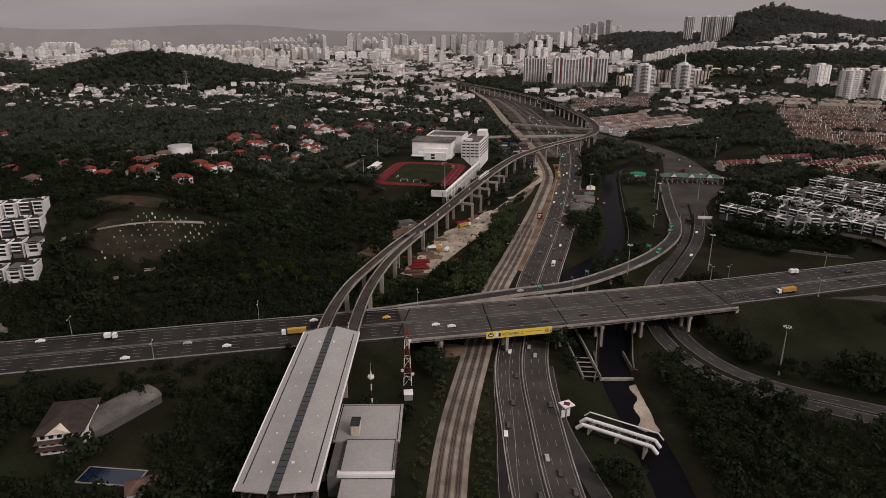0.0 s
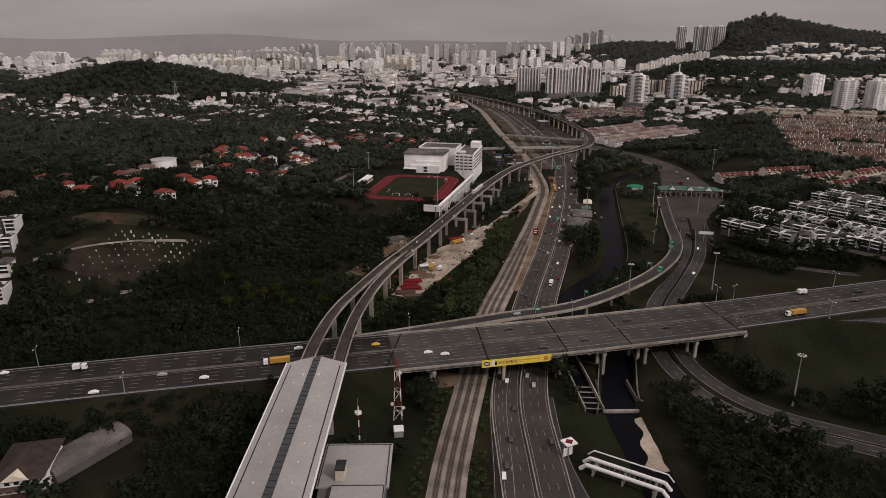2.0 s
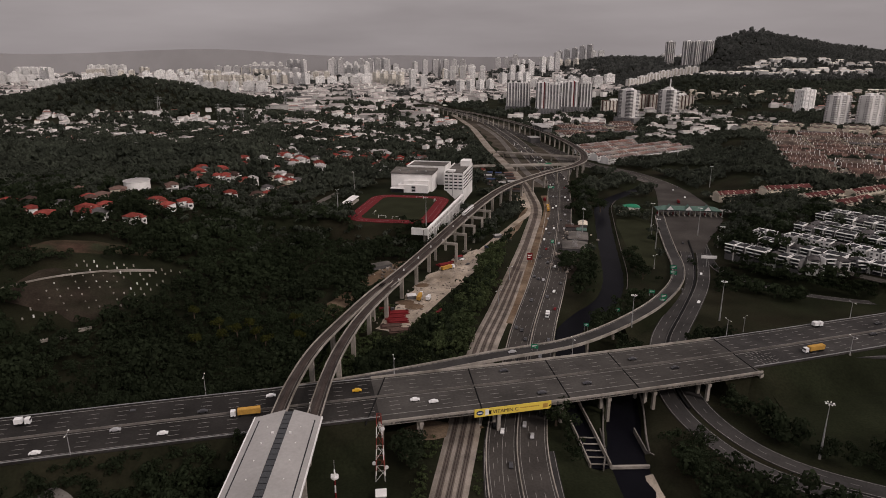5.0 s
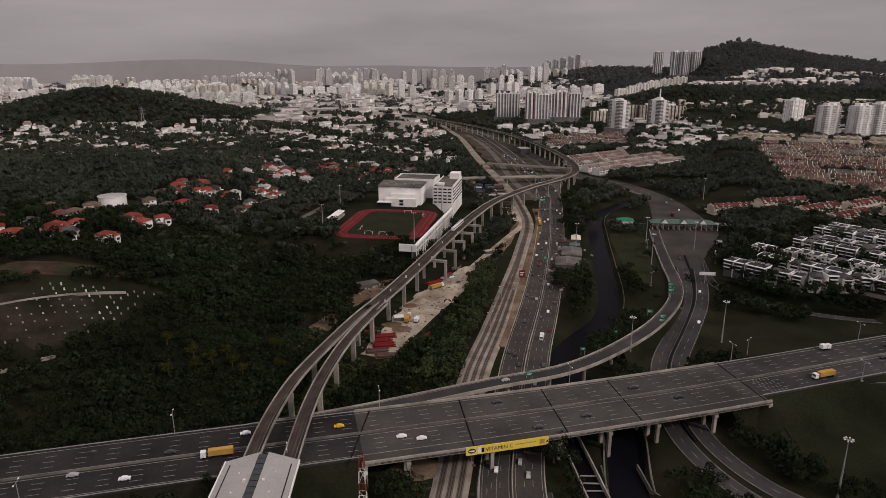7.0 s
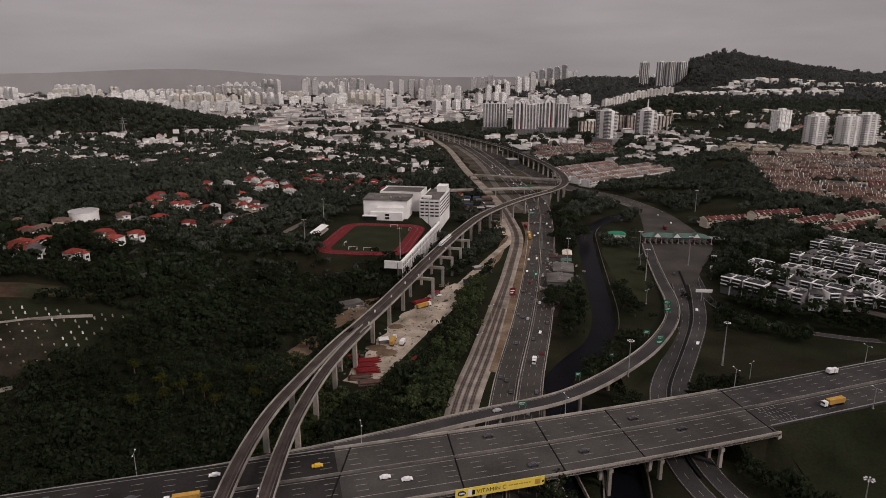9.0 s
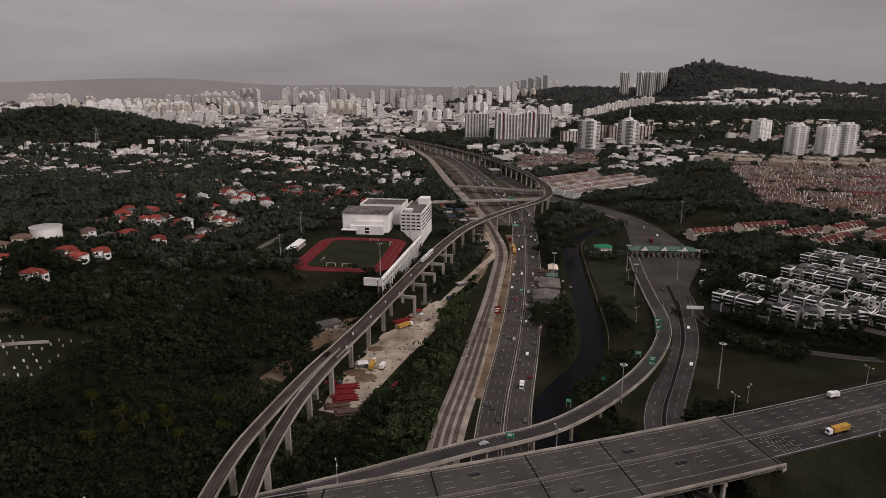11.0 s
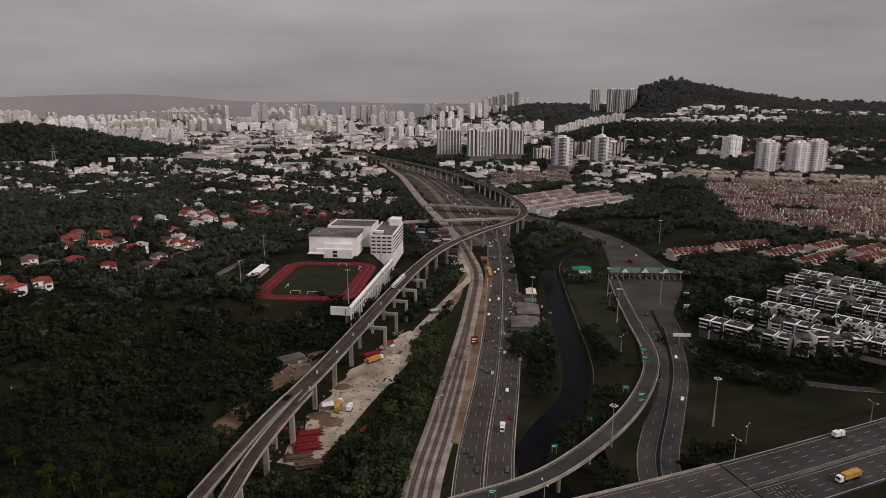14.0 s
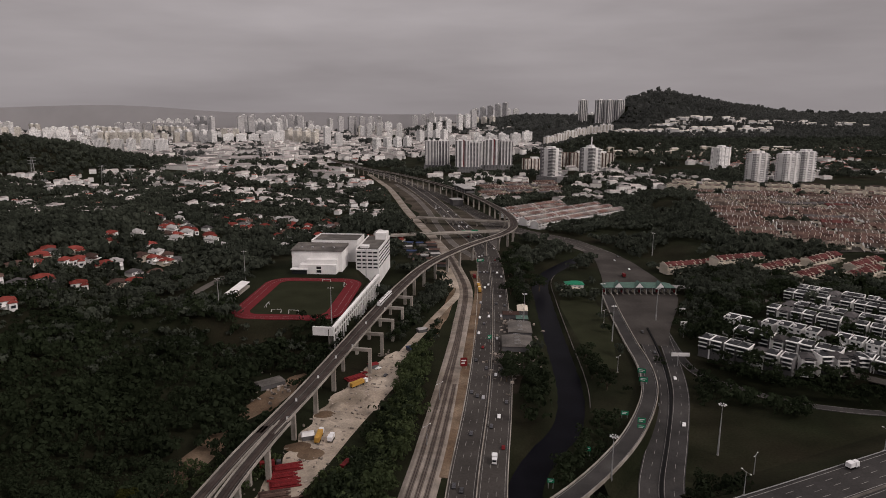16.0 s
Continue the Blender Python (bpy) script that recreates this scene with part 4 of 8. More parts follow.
Shape().box(xm, (y0 + y1) / 2, ridge - 0.5, 3.4, y1 - y0 + 4, 0.3).done("skylight", "glass", station, "dark glazed ridge skylight")
for y in np.arange(y0, y1, 3.4):
    Shape().box(xm, y, ridge - 0.2, 3.4, 0.12, 0.12).done("glazing_bar", "roof_dark", station)
Shape().box(xm, (y0 + y1) / 2, 17.4, 24, y1 - y0 - 2, 1.4).done("platform", "concrete_dark", station)
for y in np.arange(y0 + 6, y1, 18):
    for s in (-1, 1):
        Shape().box(xm + s * 7.2, y, -1, 2.2, 1.8, 18.4).done("pier", "concrete", station)

hall = thing("station_concourse", "flat grey-roofed station entrance hall on the ground", "building")
# the dark grey render carries the shade of the hall walls
Shape().box(-30.5, 225, 0, 25, 47, 9).done("wall", "wall_grey", hall, "grey walls with shade in their colour")
Shape().box(-30.5, 236, 9, 27, 27, 0.7).done("roof", "roof_metal", hall, "pale grey flat roof")
Shape().box(-28.5, 213, 9.5, 20, 20, 0.9).done("upper_roof", "roof_metal", hall, "raised pale roof panel")
Shape().box(-28.5, 202.5, 8.6, 21.5, 2.6, 1.6).done("roof_lip", "trim_white", hall)
Shape().box(-28, 190, 7.6, 19, 22, 0.7).done("lower_roof", "roof_metal", hall)
for x, y, a, b in ((-38.2, 213, 0.4, 19), (-18.8, 213, 0.4, 19), (-28.5, 222.6, 19, 0.4), (-43.4, 236, 0.4, 26), (-18.2, 236, 0.4, 26), (-30.5, 248.6, 26, 0.4)):
    Shape().box(x, y, 9.72 if y > 230 else 10.42, a, b, 0.12).done("roof_gutter", "roof_dark", hall)
Shape().box(-35.5, 229, 9.7, 3.4, 6, 4.6).done("roof_tank_room", "wall_cream", hall, "small ochre plant room on the roof")
Shape().box(-35.5, 229, 14.3, 3.8, 6.4, 0.4).done("plant_roof", "roof_dark", hall)
for y in np.arange(205, 248, 6):
    Shape().box(-17.9, y, 1.5, 0.2, 3.6, 5).done("window", "glass", hall)

# ---- trees ----
rng = np.random.default_rng(7)


def crown_mesh(r, h, tufts, seed, size):
    """Leaf tufts scattered over several lobes, with gaps, about a crown of radius r and height h."""
    g = np.random.default_rng(seed)
    lobes = np.c_[g.normal(0, r * 0.42, 7), g.normal(0, r * 0.42, 7), g.uniform(0.35, 0.85, 7) * h]
    lobes[0] = (0, 0, h * 0.62)
    rad = g.uniform(0.38, 0.62, 7) * r
    rad[0] = r * 0.72
    k = g.integers(0, 7, tufts)
    d = g.normal(size=(tufts, 3))
    d[:, 2] = np.abs(d[:, 2]) * 0.9 - 0.25
    d /= np.linalg.norm(d, axis=1, keepdims=True)
    c = lobes[k] + d * (rad[k] * g.uniform(0.75, 1.1, tufts))[:, None] * [1, 1, 0.8]
    a = np.cross(d, g.normal(size=(tufts, 3)))
    a /= np.linalg.norm(a, axis=1, keepdims=True)
    b = np.cross(d, a)
    s = (g.uniform(0.6, 1.3, tufts) * size)[:, None]
    tilt = d * s * g.uniform(-0.5, 0.5, (tufts, 1))
    v = np.stack([c - a * s, c - b * s * 0.8 + tilt, c + a * s, c + b * s * 0.8 - tilt], 1).reshape(-1, 3)
    f = np.arange(4 * tufts).reshape(-1, 4)
    return v, f


VARIANTS_NEAR = [crown_mesh(1.0, 1.5, 120, s, 0.165) for s in range(6)]
VARIANTS = [crown_mesh(1.0, 1.5, 56, s, 0.255) for s in range(6)]
VARIANTS_MID = [crown_mesh(1.0, 1.4, 28, 20 + s, 0.38) for s in range(5)]
VARIANTS_FAR = [crown_mesh(1.0, 1.3, 30, 40 + s, 0.37) for s in range(5)]


def scatter(name, x, y, r, variants, material, label, lift=0.25, base=None):
    """Many crowns joined into one mesh of foliage."""
    if not len(x):
        return None
    z = land(x, y) if base is None else base
    vs, fs, n = [], [], 0
    pick = rng.integers(0, len(variants), len(x))
    turn = rng.uniform(0, 2 * math.pi, len(x))
    tall = rng.uniform(0.75, 1.35, len(x))
    for k, (v, f) in enumerate(variants):
        s = np.nonzero(pick == k)[0]
        if not len(s):
            continue
        c, q = np.cos(turn[s])[:, None], np.sin(turn[s])[:, None]
        X = (v[None, :, 0] * c - v[None, :, 1] * q) * r[s][:, None] + x[s][:, None]
        Y = (v[None, :, 0] * q + v[None, :, 1] * c) * r[s][:, None] + y[s][:, None]
        Z = v[None, :, 2] * (r[s] * tall[s])[:, None] + (z[s] + lift * r[s])[:, None]
        vs.append(np.stack([X, Y, Z], -1).reshape(-1, 3))
        fs.append((f[None] + (np.arange(len(s)) * len(v))[:, None, None]).reshape(-1, 4) + n)
        n += len(s) * len(v)
    ob = arr_obj(name, np.concatenate(vs), np.concatenate(fs), material)
    return tagged(ob, label, "trees", kind="stuff")


BLOCKED = []        # (x, y, radius) of places kept free of trees


def keep(x, y, r):
    BLOCKED.append((x, y, r))


def free(x, y, pad=0.0):
    ok = np.ones(len(x), bool)
    for path, w in ALL_WAYS:
        ok &= ~near_path(path, x, y, w + pad)
    for bx, by, br in BLOCKED:
        ok &= (x - bx) ** 2 + (y - by) ** 2 > (br + pad) ** 2
    return ok


def grid(xa, xb, ya, yb, step):
    """Jittered planting."""
    X, Y = np.meshgrid(np.arange(xa, xb, step), np.arange(ya, yb, step))
    X = X.ravel() + rng.uniform(-0.5, 0.5, X.size) * step
    Y = Y.ravel() + rng.uniform(-0.5, 0.5, Y.size) * step
    return X, Y


def patches(x, y, scale, seed):
    """Smooth random field from -1 to 1."""
    g = np.random.default_rng(seed)
    out = np.zeros(len(x))
    for _ in range(7):
        a, p, k = g.uniform(0, 2 * math.pi), g.uniform(0, 2 * math.pi), g.uniform(0.6, 1.8) / scale
        out += np.sin((x * math.cos(a) + y * math.sin(a)) * k * 2 * math.pi + p)
    return out / 3.2


def seen(x, y, margin=60):
    """Within the swept field of view."""
    return (np.abs(x - 20 - (y - 0) * 0.05) < 0.80 * (y + 20) + margin) & (y > 130)

# ---- building kit ----
MADE = {}


def place(key, build, x, y, z=None, rz=0.0, sink=0.3):
    """Builds a thing once, then copies it."""
    zz = float(land(x, y)) - sink if z is None else z
    m = pose(x, y, zz, 0, 0, rz)
    if key not in MADE:
        MADE[key] = build()
        MADE[key].matrix_basis = m
        return MADE[key]
    return copy_thing(MADE[key], m)


def make_house(seed, roof, wall, lab):
    def build():
        g = random.Random(seed)
        e = thing("house", lab, "house", "houses on the wooded hillside")
        w, d, h = g.uniform(10, 14), g.uniform(8, 10.5), g.uniform(5.0, 6.4)
        Shape().box(0, 0, -2, w, d, h + 2).done("wall", wall, e)
        Shape().hip(0, 0, h, w, d, g.uniform(2.2, 3.4), 0.8).done("roof", roof, e)
        ww, wd = w * g.uniform(0.35, 0.5), d * 0.6
        sx = g.choice((-1, 1))
        Shape().box(sx * w * 0.3, -d * 0.55, -2, ww, wd, h * 0.75 + 2).done("front_wing", wall, e)
        Shape().hip(sx * w * 0.3, -d * 0.55, h * 0.75, ww, wd, 1.9, 0.6).done("wing_roof", roof, e)
        Shape().box(-sx * w * 0.25, -d * 0.5 - 1.6, 2.6, w * 0.45, 3.6, 0.3).done("porch_roof", "wall_white", e)
        for k in range(2):
            x = -w * 0.3 + k * w * 0.5
            Shape().box(x, -d / 2 - 0.03, h * 0.56, 1.5, 0.12, 1.5).done("window", "glass", e)
        Shape().box(sx * w * 0.3, -d * 0.55 - wd / 2 - 0.03, 0.6, ww * 0.6, 0.12, 1.9).done("window", "glass", e)
        return e
    return build


HOUSES = [make_house(1, "tile_red", "wall_white", "white two-storey house with red tiled hip roof"),
          make_house(2, "tile_red", "wall_cream", "cream two-storey house with bright red tile roof"),
          make_house(3, "tile_brown", "wall_white", "white house with dark brown tiled roof"),
          make_house(4, "tile_grey", "wall_white", "white villa with grey tiled roof"),
          make_house(5, "roof_metal", "wall_white", "white house with pale flat-pitched roof"),
          make_house(6, "tile_brown", "wall_cream", "cream bungalow with weathered brown roof"),
          make_house(7, "tile_red", "wall_white", "large white villa with red roofs and porch")]
hr = random.Random(5)
near_spots = [(-222, 612, 0), (-263, 553, 0), (-330, 599, 2), (-298, 586, 3), (-230, 562, 0), (-384, 574, 1), (-346, 594, 0), (-340, 530, 2), (-175, 848, 4), (-210, 908, 4), (-193, 983, 4), (-163, 1035, 3), (-211, 776, 2), (-164, 826, 1), (-133, 1127, 6), (-89, 1127, 0)]
for cx2, cy2, n2, r2 in ((-300, 590, 9, 55), (-200, 760, 9, 45), (-190, 850, 6, 40), (-60, 1110, 12, 70), (-430, 1160, 6, 60), (-180, 990, 5, 30), (-260, 690, 5, 50)):
    for _ in range(n2):
        near_spots.append((cx2 + hr.uniform(-r2, r2), cy2 + hr.uniform(-r2, r2) * 0.7, hr.choice((0, 1, 2, 3, 4, 5, 6))))
near_spots += [(-59, 1114, 1), (-11, 1126, 0), (8, 1146, 6), (-447, 1153, 4), (-541, 1272, 2), (-509, 760, 0), (-174, 729, 5), (-187, 870, 6), (-172, 823, 0), (-141, 1094, 1), (-96, 1098, 0), (-10, 1102, 6), (-37, 1092, 0), (-437, 1164, 3), (-194, 703, 6), (-237, 732, 2)]
near_spots += [(-215, 761, 0), (-191, 779, 4), (-173, 766, 3), (-243, 716, 5), (-215, 635, 6), (-235, 622, 1), (-282, 604, 2), (-310, 640, 2), (-365, 620, 3), (-275, 640, 5)]
for x, y, k in near_spots:
    if (x + 270) ** 2 + (y - 668) ** 2 < 24 ** 2:
        continue
    place(("house", k), HOUSES[k], x, y, rz=hr.choice((-20, 15, 70, -65, 30)) + hr.uniform(-8, 8))
    keep(x, y - 3, 8.5)
# suburb farther back, thinning into trees
sx, sy = grid(-900, 90, 930, 1780, 25)
sp = patches(sx, sy, 210, 11)
ok = (sp > 0.05) & seen(sx, sy) & free(sx, sy, 7) & (land(sx, sy) < 24) & ((sx + 330) ** 2 + (sy - 700) ** 2 > 200 ** 2)
ok &= rng.uniform(size=len(sx)) < 0.8
far_ok = ok & ((sy > 1130) | (sx < -420))
ok &= ~far_ok
for x, y in zip(sx[ok], sy[ok]):
    k = hr.choice((0, 1, 2, 2, 3, 3, 4, 4, 4, 5, 6))
    place(("house", k), HOUSES[k], float(x), float(y), rz=hr.choice((-15, 75)) + hr.uniform(-10, 10))
    keep(float(x), float(y) - 3, 9)


FAR_HOUSES = (sx[far_ok], sy[far_ok])
for x, y in zip(*FAR_HOUSES):
    keep(float(x), float(y) - 3, 8)


# ---- terraces ----
def make_terrace(n, unit, depth, h, roof, wall, lab, group, rise=2.6, storeys=2, tall=False, pale="wall_white", seed=1):
    def build():
        g = random.Random(seed)
        e = thing("terrace_row", lab, "terraced houses", group)
        L = n * unit
        Shape().box(0, 0, -3, L, depth, h + 3).done("wall", wall, e)
        r = Shape()
        y, t = depth / 2 + 1.0, rise
        for k in range(n):
            xa, xb = -L / 2 + k * unit, -L / 2 + (k + 1) * unit - 0.05
            up = g.uniform(-0.25, 0.35)
            hh = h + up
            r.add([(xa, -y, hh), (xb, -y, hh), (xb, 0, hh + t), (xa, 0, hh + t), (xb, y, hh), (xa, y, hh), (xa, -y, h - 0.3), (xb, -y, h - 0.3), (xb, y, h - 0.3), (xa, y, h - 0.3)],
                  [(0, 1, 2, 3), (3, 2, 4, 5), (6, 7, 1, 0), (8, 9, 5, 4), (9, 8, 7, 6), (1, 7, 8, 4, 2), (0, 3, 5, 9, 6)])
        tagged(r.done("roof", roof, e), kind="stuff")
        f, p, w = Shape(), Shape(), Shape()
        for k in range(n + 1):
            x = -L / 2 + k * unit
            q = 0.2
            if tall or g.random() < 0.6:
                f.add([(x - q, -y, h - 0.2), (x - q, 0, h + t + 0.35), (x - q, y, h - 0.2), (x + q, -y, h - 0.2), (x + q, 0, h + t + 0.35), (x + q, y, h - 0.2)],
                      [(0, 1, 4, 3), (1, 2, 5, 4), (0, 2, 1), (3, 4, 5), (2, 0, 3, 5)])
            if k == n:
                break
            c = x + unit / 2
            for s in (-1, 1):
                # car porch roofs, front and back yards
                if tall or g.random() < 0.62:
                    p.box(c + 0.3, s * (depth / 2 + 2.0 + g.uniform(0, 1)), g.uniform(2.4, 3.4), unit * g.uniform(0.4, 0.8), g.uniform(2.2, 4.2), 0.3)
                p.box(x + 0.2, s * (depth / 2 + 2.5), 0, 0.25, 5.0, 2.0)
                for z in range(1, storeys):
                    w.box(c, s * (depth / 2 + 0.03), z * h / storeys + 0.8, unit * 0.62, 0.16, 1.5)
                if not tall and g.random() < 0.45:
                    # front gable over the upper window
                    q = s * (depth / 2 + 0.9)
                    p.add([(c - 1.6, q, h - 1.2), (c + 1.6, q, h - 1.2), (c, q, h + 1.5), (c - 1.6, q * 0.4, h - 1.2), (c + 1.6, q * 0.4, h - 1.2), (c, q * 0.4, h + 1.5)],
                          [(0, 1, 2), (5, 4, 3), (0, 2, 5, 3), (2, 1, 4, 5), (1, 0, 3, 4)])
                if tall:
                    p.box(c, s * (depth / 2 + 0.5), h * 0.36, unit - 0.8, 1.0, 0.9)
                    p.box(c, s * (depth / 2 + 0.5), h * 0.68, unit - 0.8, 1.0, 0.9)
        tagged(f.done("party_wall", pale, e, "pale party walls standing over the tiles"), kind="stuff")
        tagged(p.done("porch", pale, e, "pale car porch roofs and yard walls"), kind="stuff")
        tagged(w.done("window", "glass", e), kind="stuff")
        return e
    return build


T_RED = make_terrace(8, 7.4, 13, 6.4, "tile_maroon", "wall_cream", "row of cream terraced houses under red tiles", "red-roofed terraces", pale="wall_cream")
ESTATE = [make_terrace(n, unit, 12.5, 6.2, roof, "wall_cream", lab, grp, rise, 2, False, "wall_cream" if k % 3 else "wall_white", 10 + k) for k, (n, unit, roof, rise, lab, grp) in enumerate((
    (9, 6.2, "tile_brown", 2.6, "row of pale terraced houses under brown tiles", "brown-roofed terraces"), (8, 6.2, "tile_brown", 3.1, "row of cream terraced houses under faded brown tiles", "brown-roofed terraces"),
    (9, 6.2, "tile_grey", 2.4, "row of white terraced houses under grey tiles", "grey-roofed terraces"), (7, 6.4, "tile_tan", 2.8, "row of cream terraced houses under weathered tan tiles", "tan-roofed terraces"),
    (9, 6.0, "tile_tan", 2.4, "row of pale terraced houses under tan tiles", "tan-roofed terraces"), (6, 6.4, "tile_maroon", 3.0, "short row of cream houses under maroon tiles", "maroon-roofed terraces")))]
T_SHOP = make_terrace(10, 7.0, 15, 9.5, "tile_shop", "wall_white", "long row of white shophouses with brown roofs", "shophouse rows", 2.6, 3, True)


def terrace(key, build, x, y, rz, pad=16):
    place(key, build, x, y, rz=rz)
    for k in (-20, 0, 20):
        keep(x + k * math.cos(radians(rz)), y + k * math.sin(radians(rz)), pad)


# red rows at the edge of the wood
for x, y, rz in ((367, 785, 9.6), (410, 766, 11), (430, 731, 25), (442, 699, 28), (492, 694, 28), (494, 752, 26), (520, 726, 28), (548, 700, 28)):
    terrace("t_red", T_RED, x, y, rz, 14)
# dense estate: rows running away to the east
estate = []
for i in range(25):
    for j in range(9):
        a = radians(-28)
        u, w = j * 58.5, i * 24.0
        x = 500 + u * math.cos(a) - w * math.sin(a) * 0.75
        y = 845 + u * math.sin(a) + w * math.cos(a)
        if x < 478 + max(0.0, y - 930) * 0.42 or y < 745 or y > 1300 or x > 0.78 * y + 100:
            continue
        if (i * 5 + j * 3) % 19 == 0:
            continue
        k = hr.choice((0, 0, 1, 1, 2, 3, 3, 4, 4, 5))
        bend = 9 * math.sin(x * 0.011) + (6 if j % 3 == 0 else -4)
        terrace(("estate", k), ESTATE[k], x + hr.uniform(-4, 4), y + hr.uniform(-2, 2), -28 + bend + hr.uniform(-3, 3), 12)
        estate.append((x, y))
# paved lanes and yards of the estate
ex, ey = np.meshgrid(np.arange(470, 1130, 14.0), np.arange(735, 1325, 14.0))
ep = np.array(estate)
on = (((ex[..., None] - ep[:, 0]) ** 2 + (ey[..., None] - ep[:, 1]) ** 2).min(-1) < 34 ** 2)
ei = np.arange(ex.size).reshape(ex.shape)
full = on[:-1, :-1] & on[:-1, 1:] & on[1:, 1:] & on[1:, :-1]
ef = np.stack([ei[:-1, :-1], ei[:-1, 1:], ei[1:, 1:], ei[1:, :-1]], -1)[full]
X, Y = grid(490, 1080, 745, 1300, 26)
ok = (((X[:, None] - ep[:, 0]) ** 2 + (Y[:, None] - ep[:, 1]) ** 2).min(1) < 30 ** 2) & (rng.uniform(size=len(X)) < 0.45)
scatter("estate_trees", X[ok], Y[ok], rng.uniform(2.2, 4.2, ok.sum()), VARIANTS_MID, "foliage_mid_haze", "small dark trees along the estate lanes")
tagged(arr_obj("pavement_estate", np.stack([ex, ey, land(ex, ey) + 0.5], -1).reshape(-1, 3), ef, "lane"), "pale paved lanes and yards between the terraces", "pavement", kind="structure")
# pale four-storey walk-up flats at the estate's back edge
def make_walkup():
    e = thing("walkup_flats", "cream four-storey walk-up flats with tiled roof", "flats", "walk-up flats")
    Shape().box(0, 0, -3, 46, 13, 16).done("wall", "facade_walkup", e)
    for z in (3.2, 6.4, 9.6):
        Shape().box(0, -6.9, z, 44, 1.2, 0.9).done("balcony", "wall_cream", e, "cream balcony band")
    Shape().hip(0, 0, 13, 46, 13, 2.4, 0.4).done("roof", "tile_tan", e, "weathered tan tiled roof")
    for x in (-16, 0, 16):
        Shape().box(x, -7.2, -3, 5, 2.2, 17.5).done("stair_tower", "wall_cream", e)
    return e


for k in range(11):
    place("walkup", make_walkup, 650 + k * 52, 1330 - k * 26, rz=-26)
    place("walkup", make_walkup, 690 + k * 52, 1385 - k * 24, rz=-26)
    for q in (0, 40):
        keep(650 + k * 52 + q, 1330 - k * 26 + q, 24)
# shophouses by the bend of the viaduct: long parallel rows
for row, (x, y, count) in enumerate(((309, 1066, 3), (300, 1095, 3), (292, 1126, 3), (290, 1160, 2), (296, 1196, 2))):
    for j in range(count):
        a = radians(33)
        terrace("t_shop", T_SHOP, x + j * 72 * math.cos(a), y + j * 72 * math.sin(a), 33, 17)
for i in range(6):
    for j in range(3):
        x, y = 300 + j * 62 + i * 6, 1375 + i * 36 + j * 14
        terrace(("estate", (i + j) % 3), ESTATE[(i + j) % 3], x + hr.uniform(-8, 8), y + hr.uniform(-6, 6), 12 + hr.uniform(-9, 9), 17)


# ---- three-storey modern villas ----
def make_villa(kind):
    """kind 0, 1: dark body in a white frame, mirrored; 2: mostly white; 3: lower grey-roofed."""
    def build():
        side = 1 if kind % 2 == 0 else -1
        white = kind >= 2
        h = 7.0 if kind == 3 else 8.2
        lab = ("modern dark grey villa framed by white slabs and balconies", "modern dark villa with white balcony bands", "large white modern villa with dark flat roof", "white modern villa with grey pitched roof")[kind]
        e = thing("villa", lab, "house", "modern villas")
        w, d = (6.9, 11.0) if not white else (7.4, 11.5)
        Shape().box(0, 0.4, -5, w, d, h + 5 - 0.3).done("body", "wall_white" if white else "wall_grey", e, "white rendered body" if white else "dark grey rendered body")
        if kind == 3:
            Shape().hip(0, 0.4, h - 0.3, w, d, 2.2, 0.7).done("roof", "tile_grey", e, "grey tiled hip roof")
        else:
            Shape().box(0, 0.4, h - 0.28, w - 0.5, d - 0.5, 0.3).done("roof", "roof_dark", e, "dark flat roof")
            r = Shape()
            r.box(0, 0.4 - d / 2 - 0.7, h - 0.35, w + 0.5, 1.6, 0.55)
            r.box(side * (w / 2 + 0.1), 0.4, h - 0.35, 0.5, d + 0.4, 0.6)
            r.box(0, 0.4 + d / 2, h - 0.3, w, 0.35, 0.5)
            r.done("roof_edge", "wall_white", e, "white roof slab edge")
        Shape().box(side * (w / 2 + 0.15), -1.2, -5, 0.4, d - 1.5, h + 4.7).done("side_wall", "wall_white", e, "white framing side wall")
        for z in (2.5, 5.2):
            b = Shape().box(-side * 0.5, 0.4 - d / 2 - 0.8, z, w - 1.4, 1.6, 0.22)
            b.box(-side * 0.5, 0.4 - d / 2 - 1.55, z + 0.22, w - 1.4, 0.12, 0.65)
            b.done("balcony", "wall_white", e, "white balcony with solid parapet")
        for z in (0.3, 3.0, 5.7):
            Shape().box(-side * 0.4, 0.4 - d / 2 - 0.02, z, w - 2.2, 0.2, 1.8).done("window", "glass", e)
        for z in (3.0, 5.7):
            for x in (-1.9, 1.9):
                Shape().box(x, 0.4 + d / 2 + 0.02, z, 1.6, 0.16, 1.3).done("rear_window", "glass", e)
        Shape().box(-side * 1.2, 0.4 + d / 2 + 0.9, -5, 2.6, 1.8, h + 1.2).done("rear_wing", "wall_white" if kind != 1 else "wall_grey", e)
        if kind != 3:
            Shape().box(side * 1.5, 2.2, h, 1.7, 1.9, 1.2).done("roof_tank", "wall_white" if kind == 2 else "steel", e)
        return e
    return build


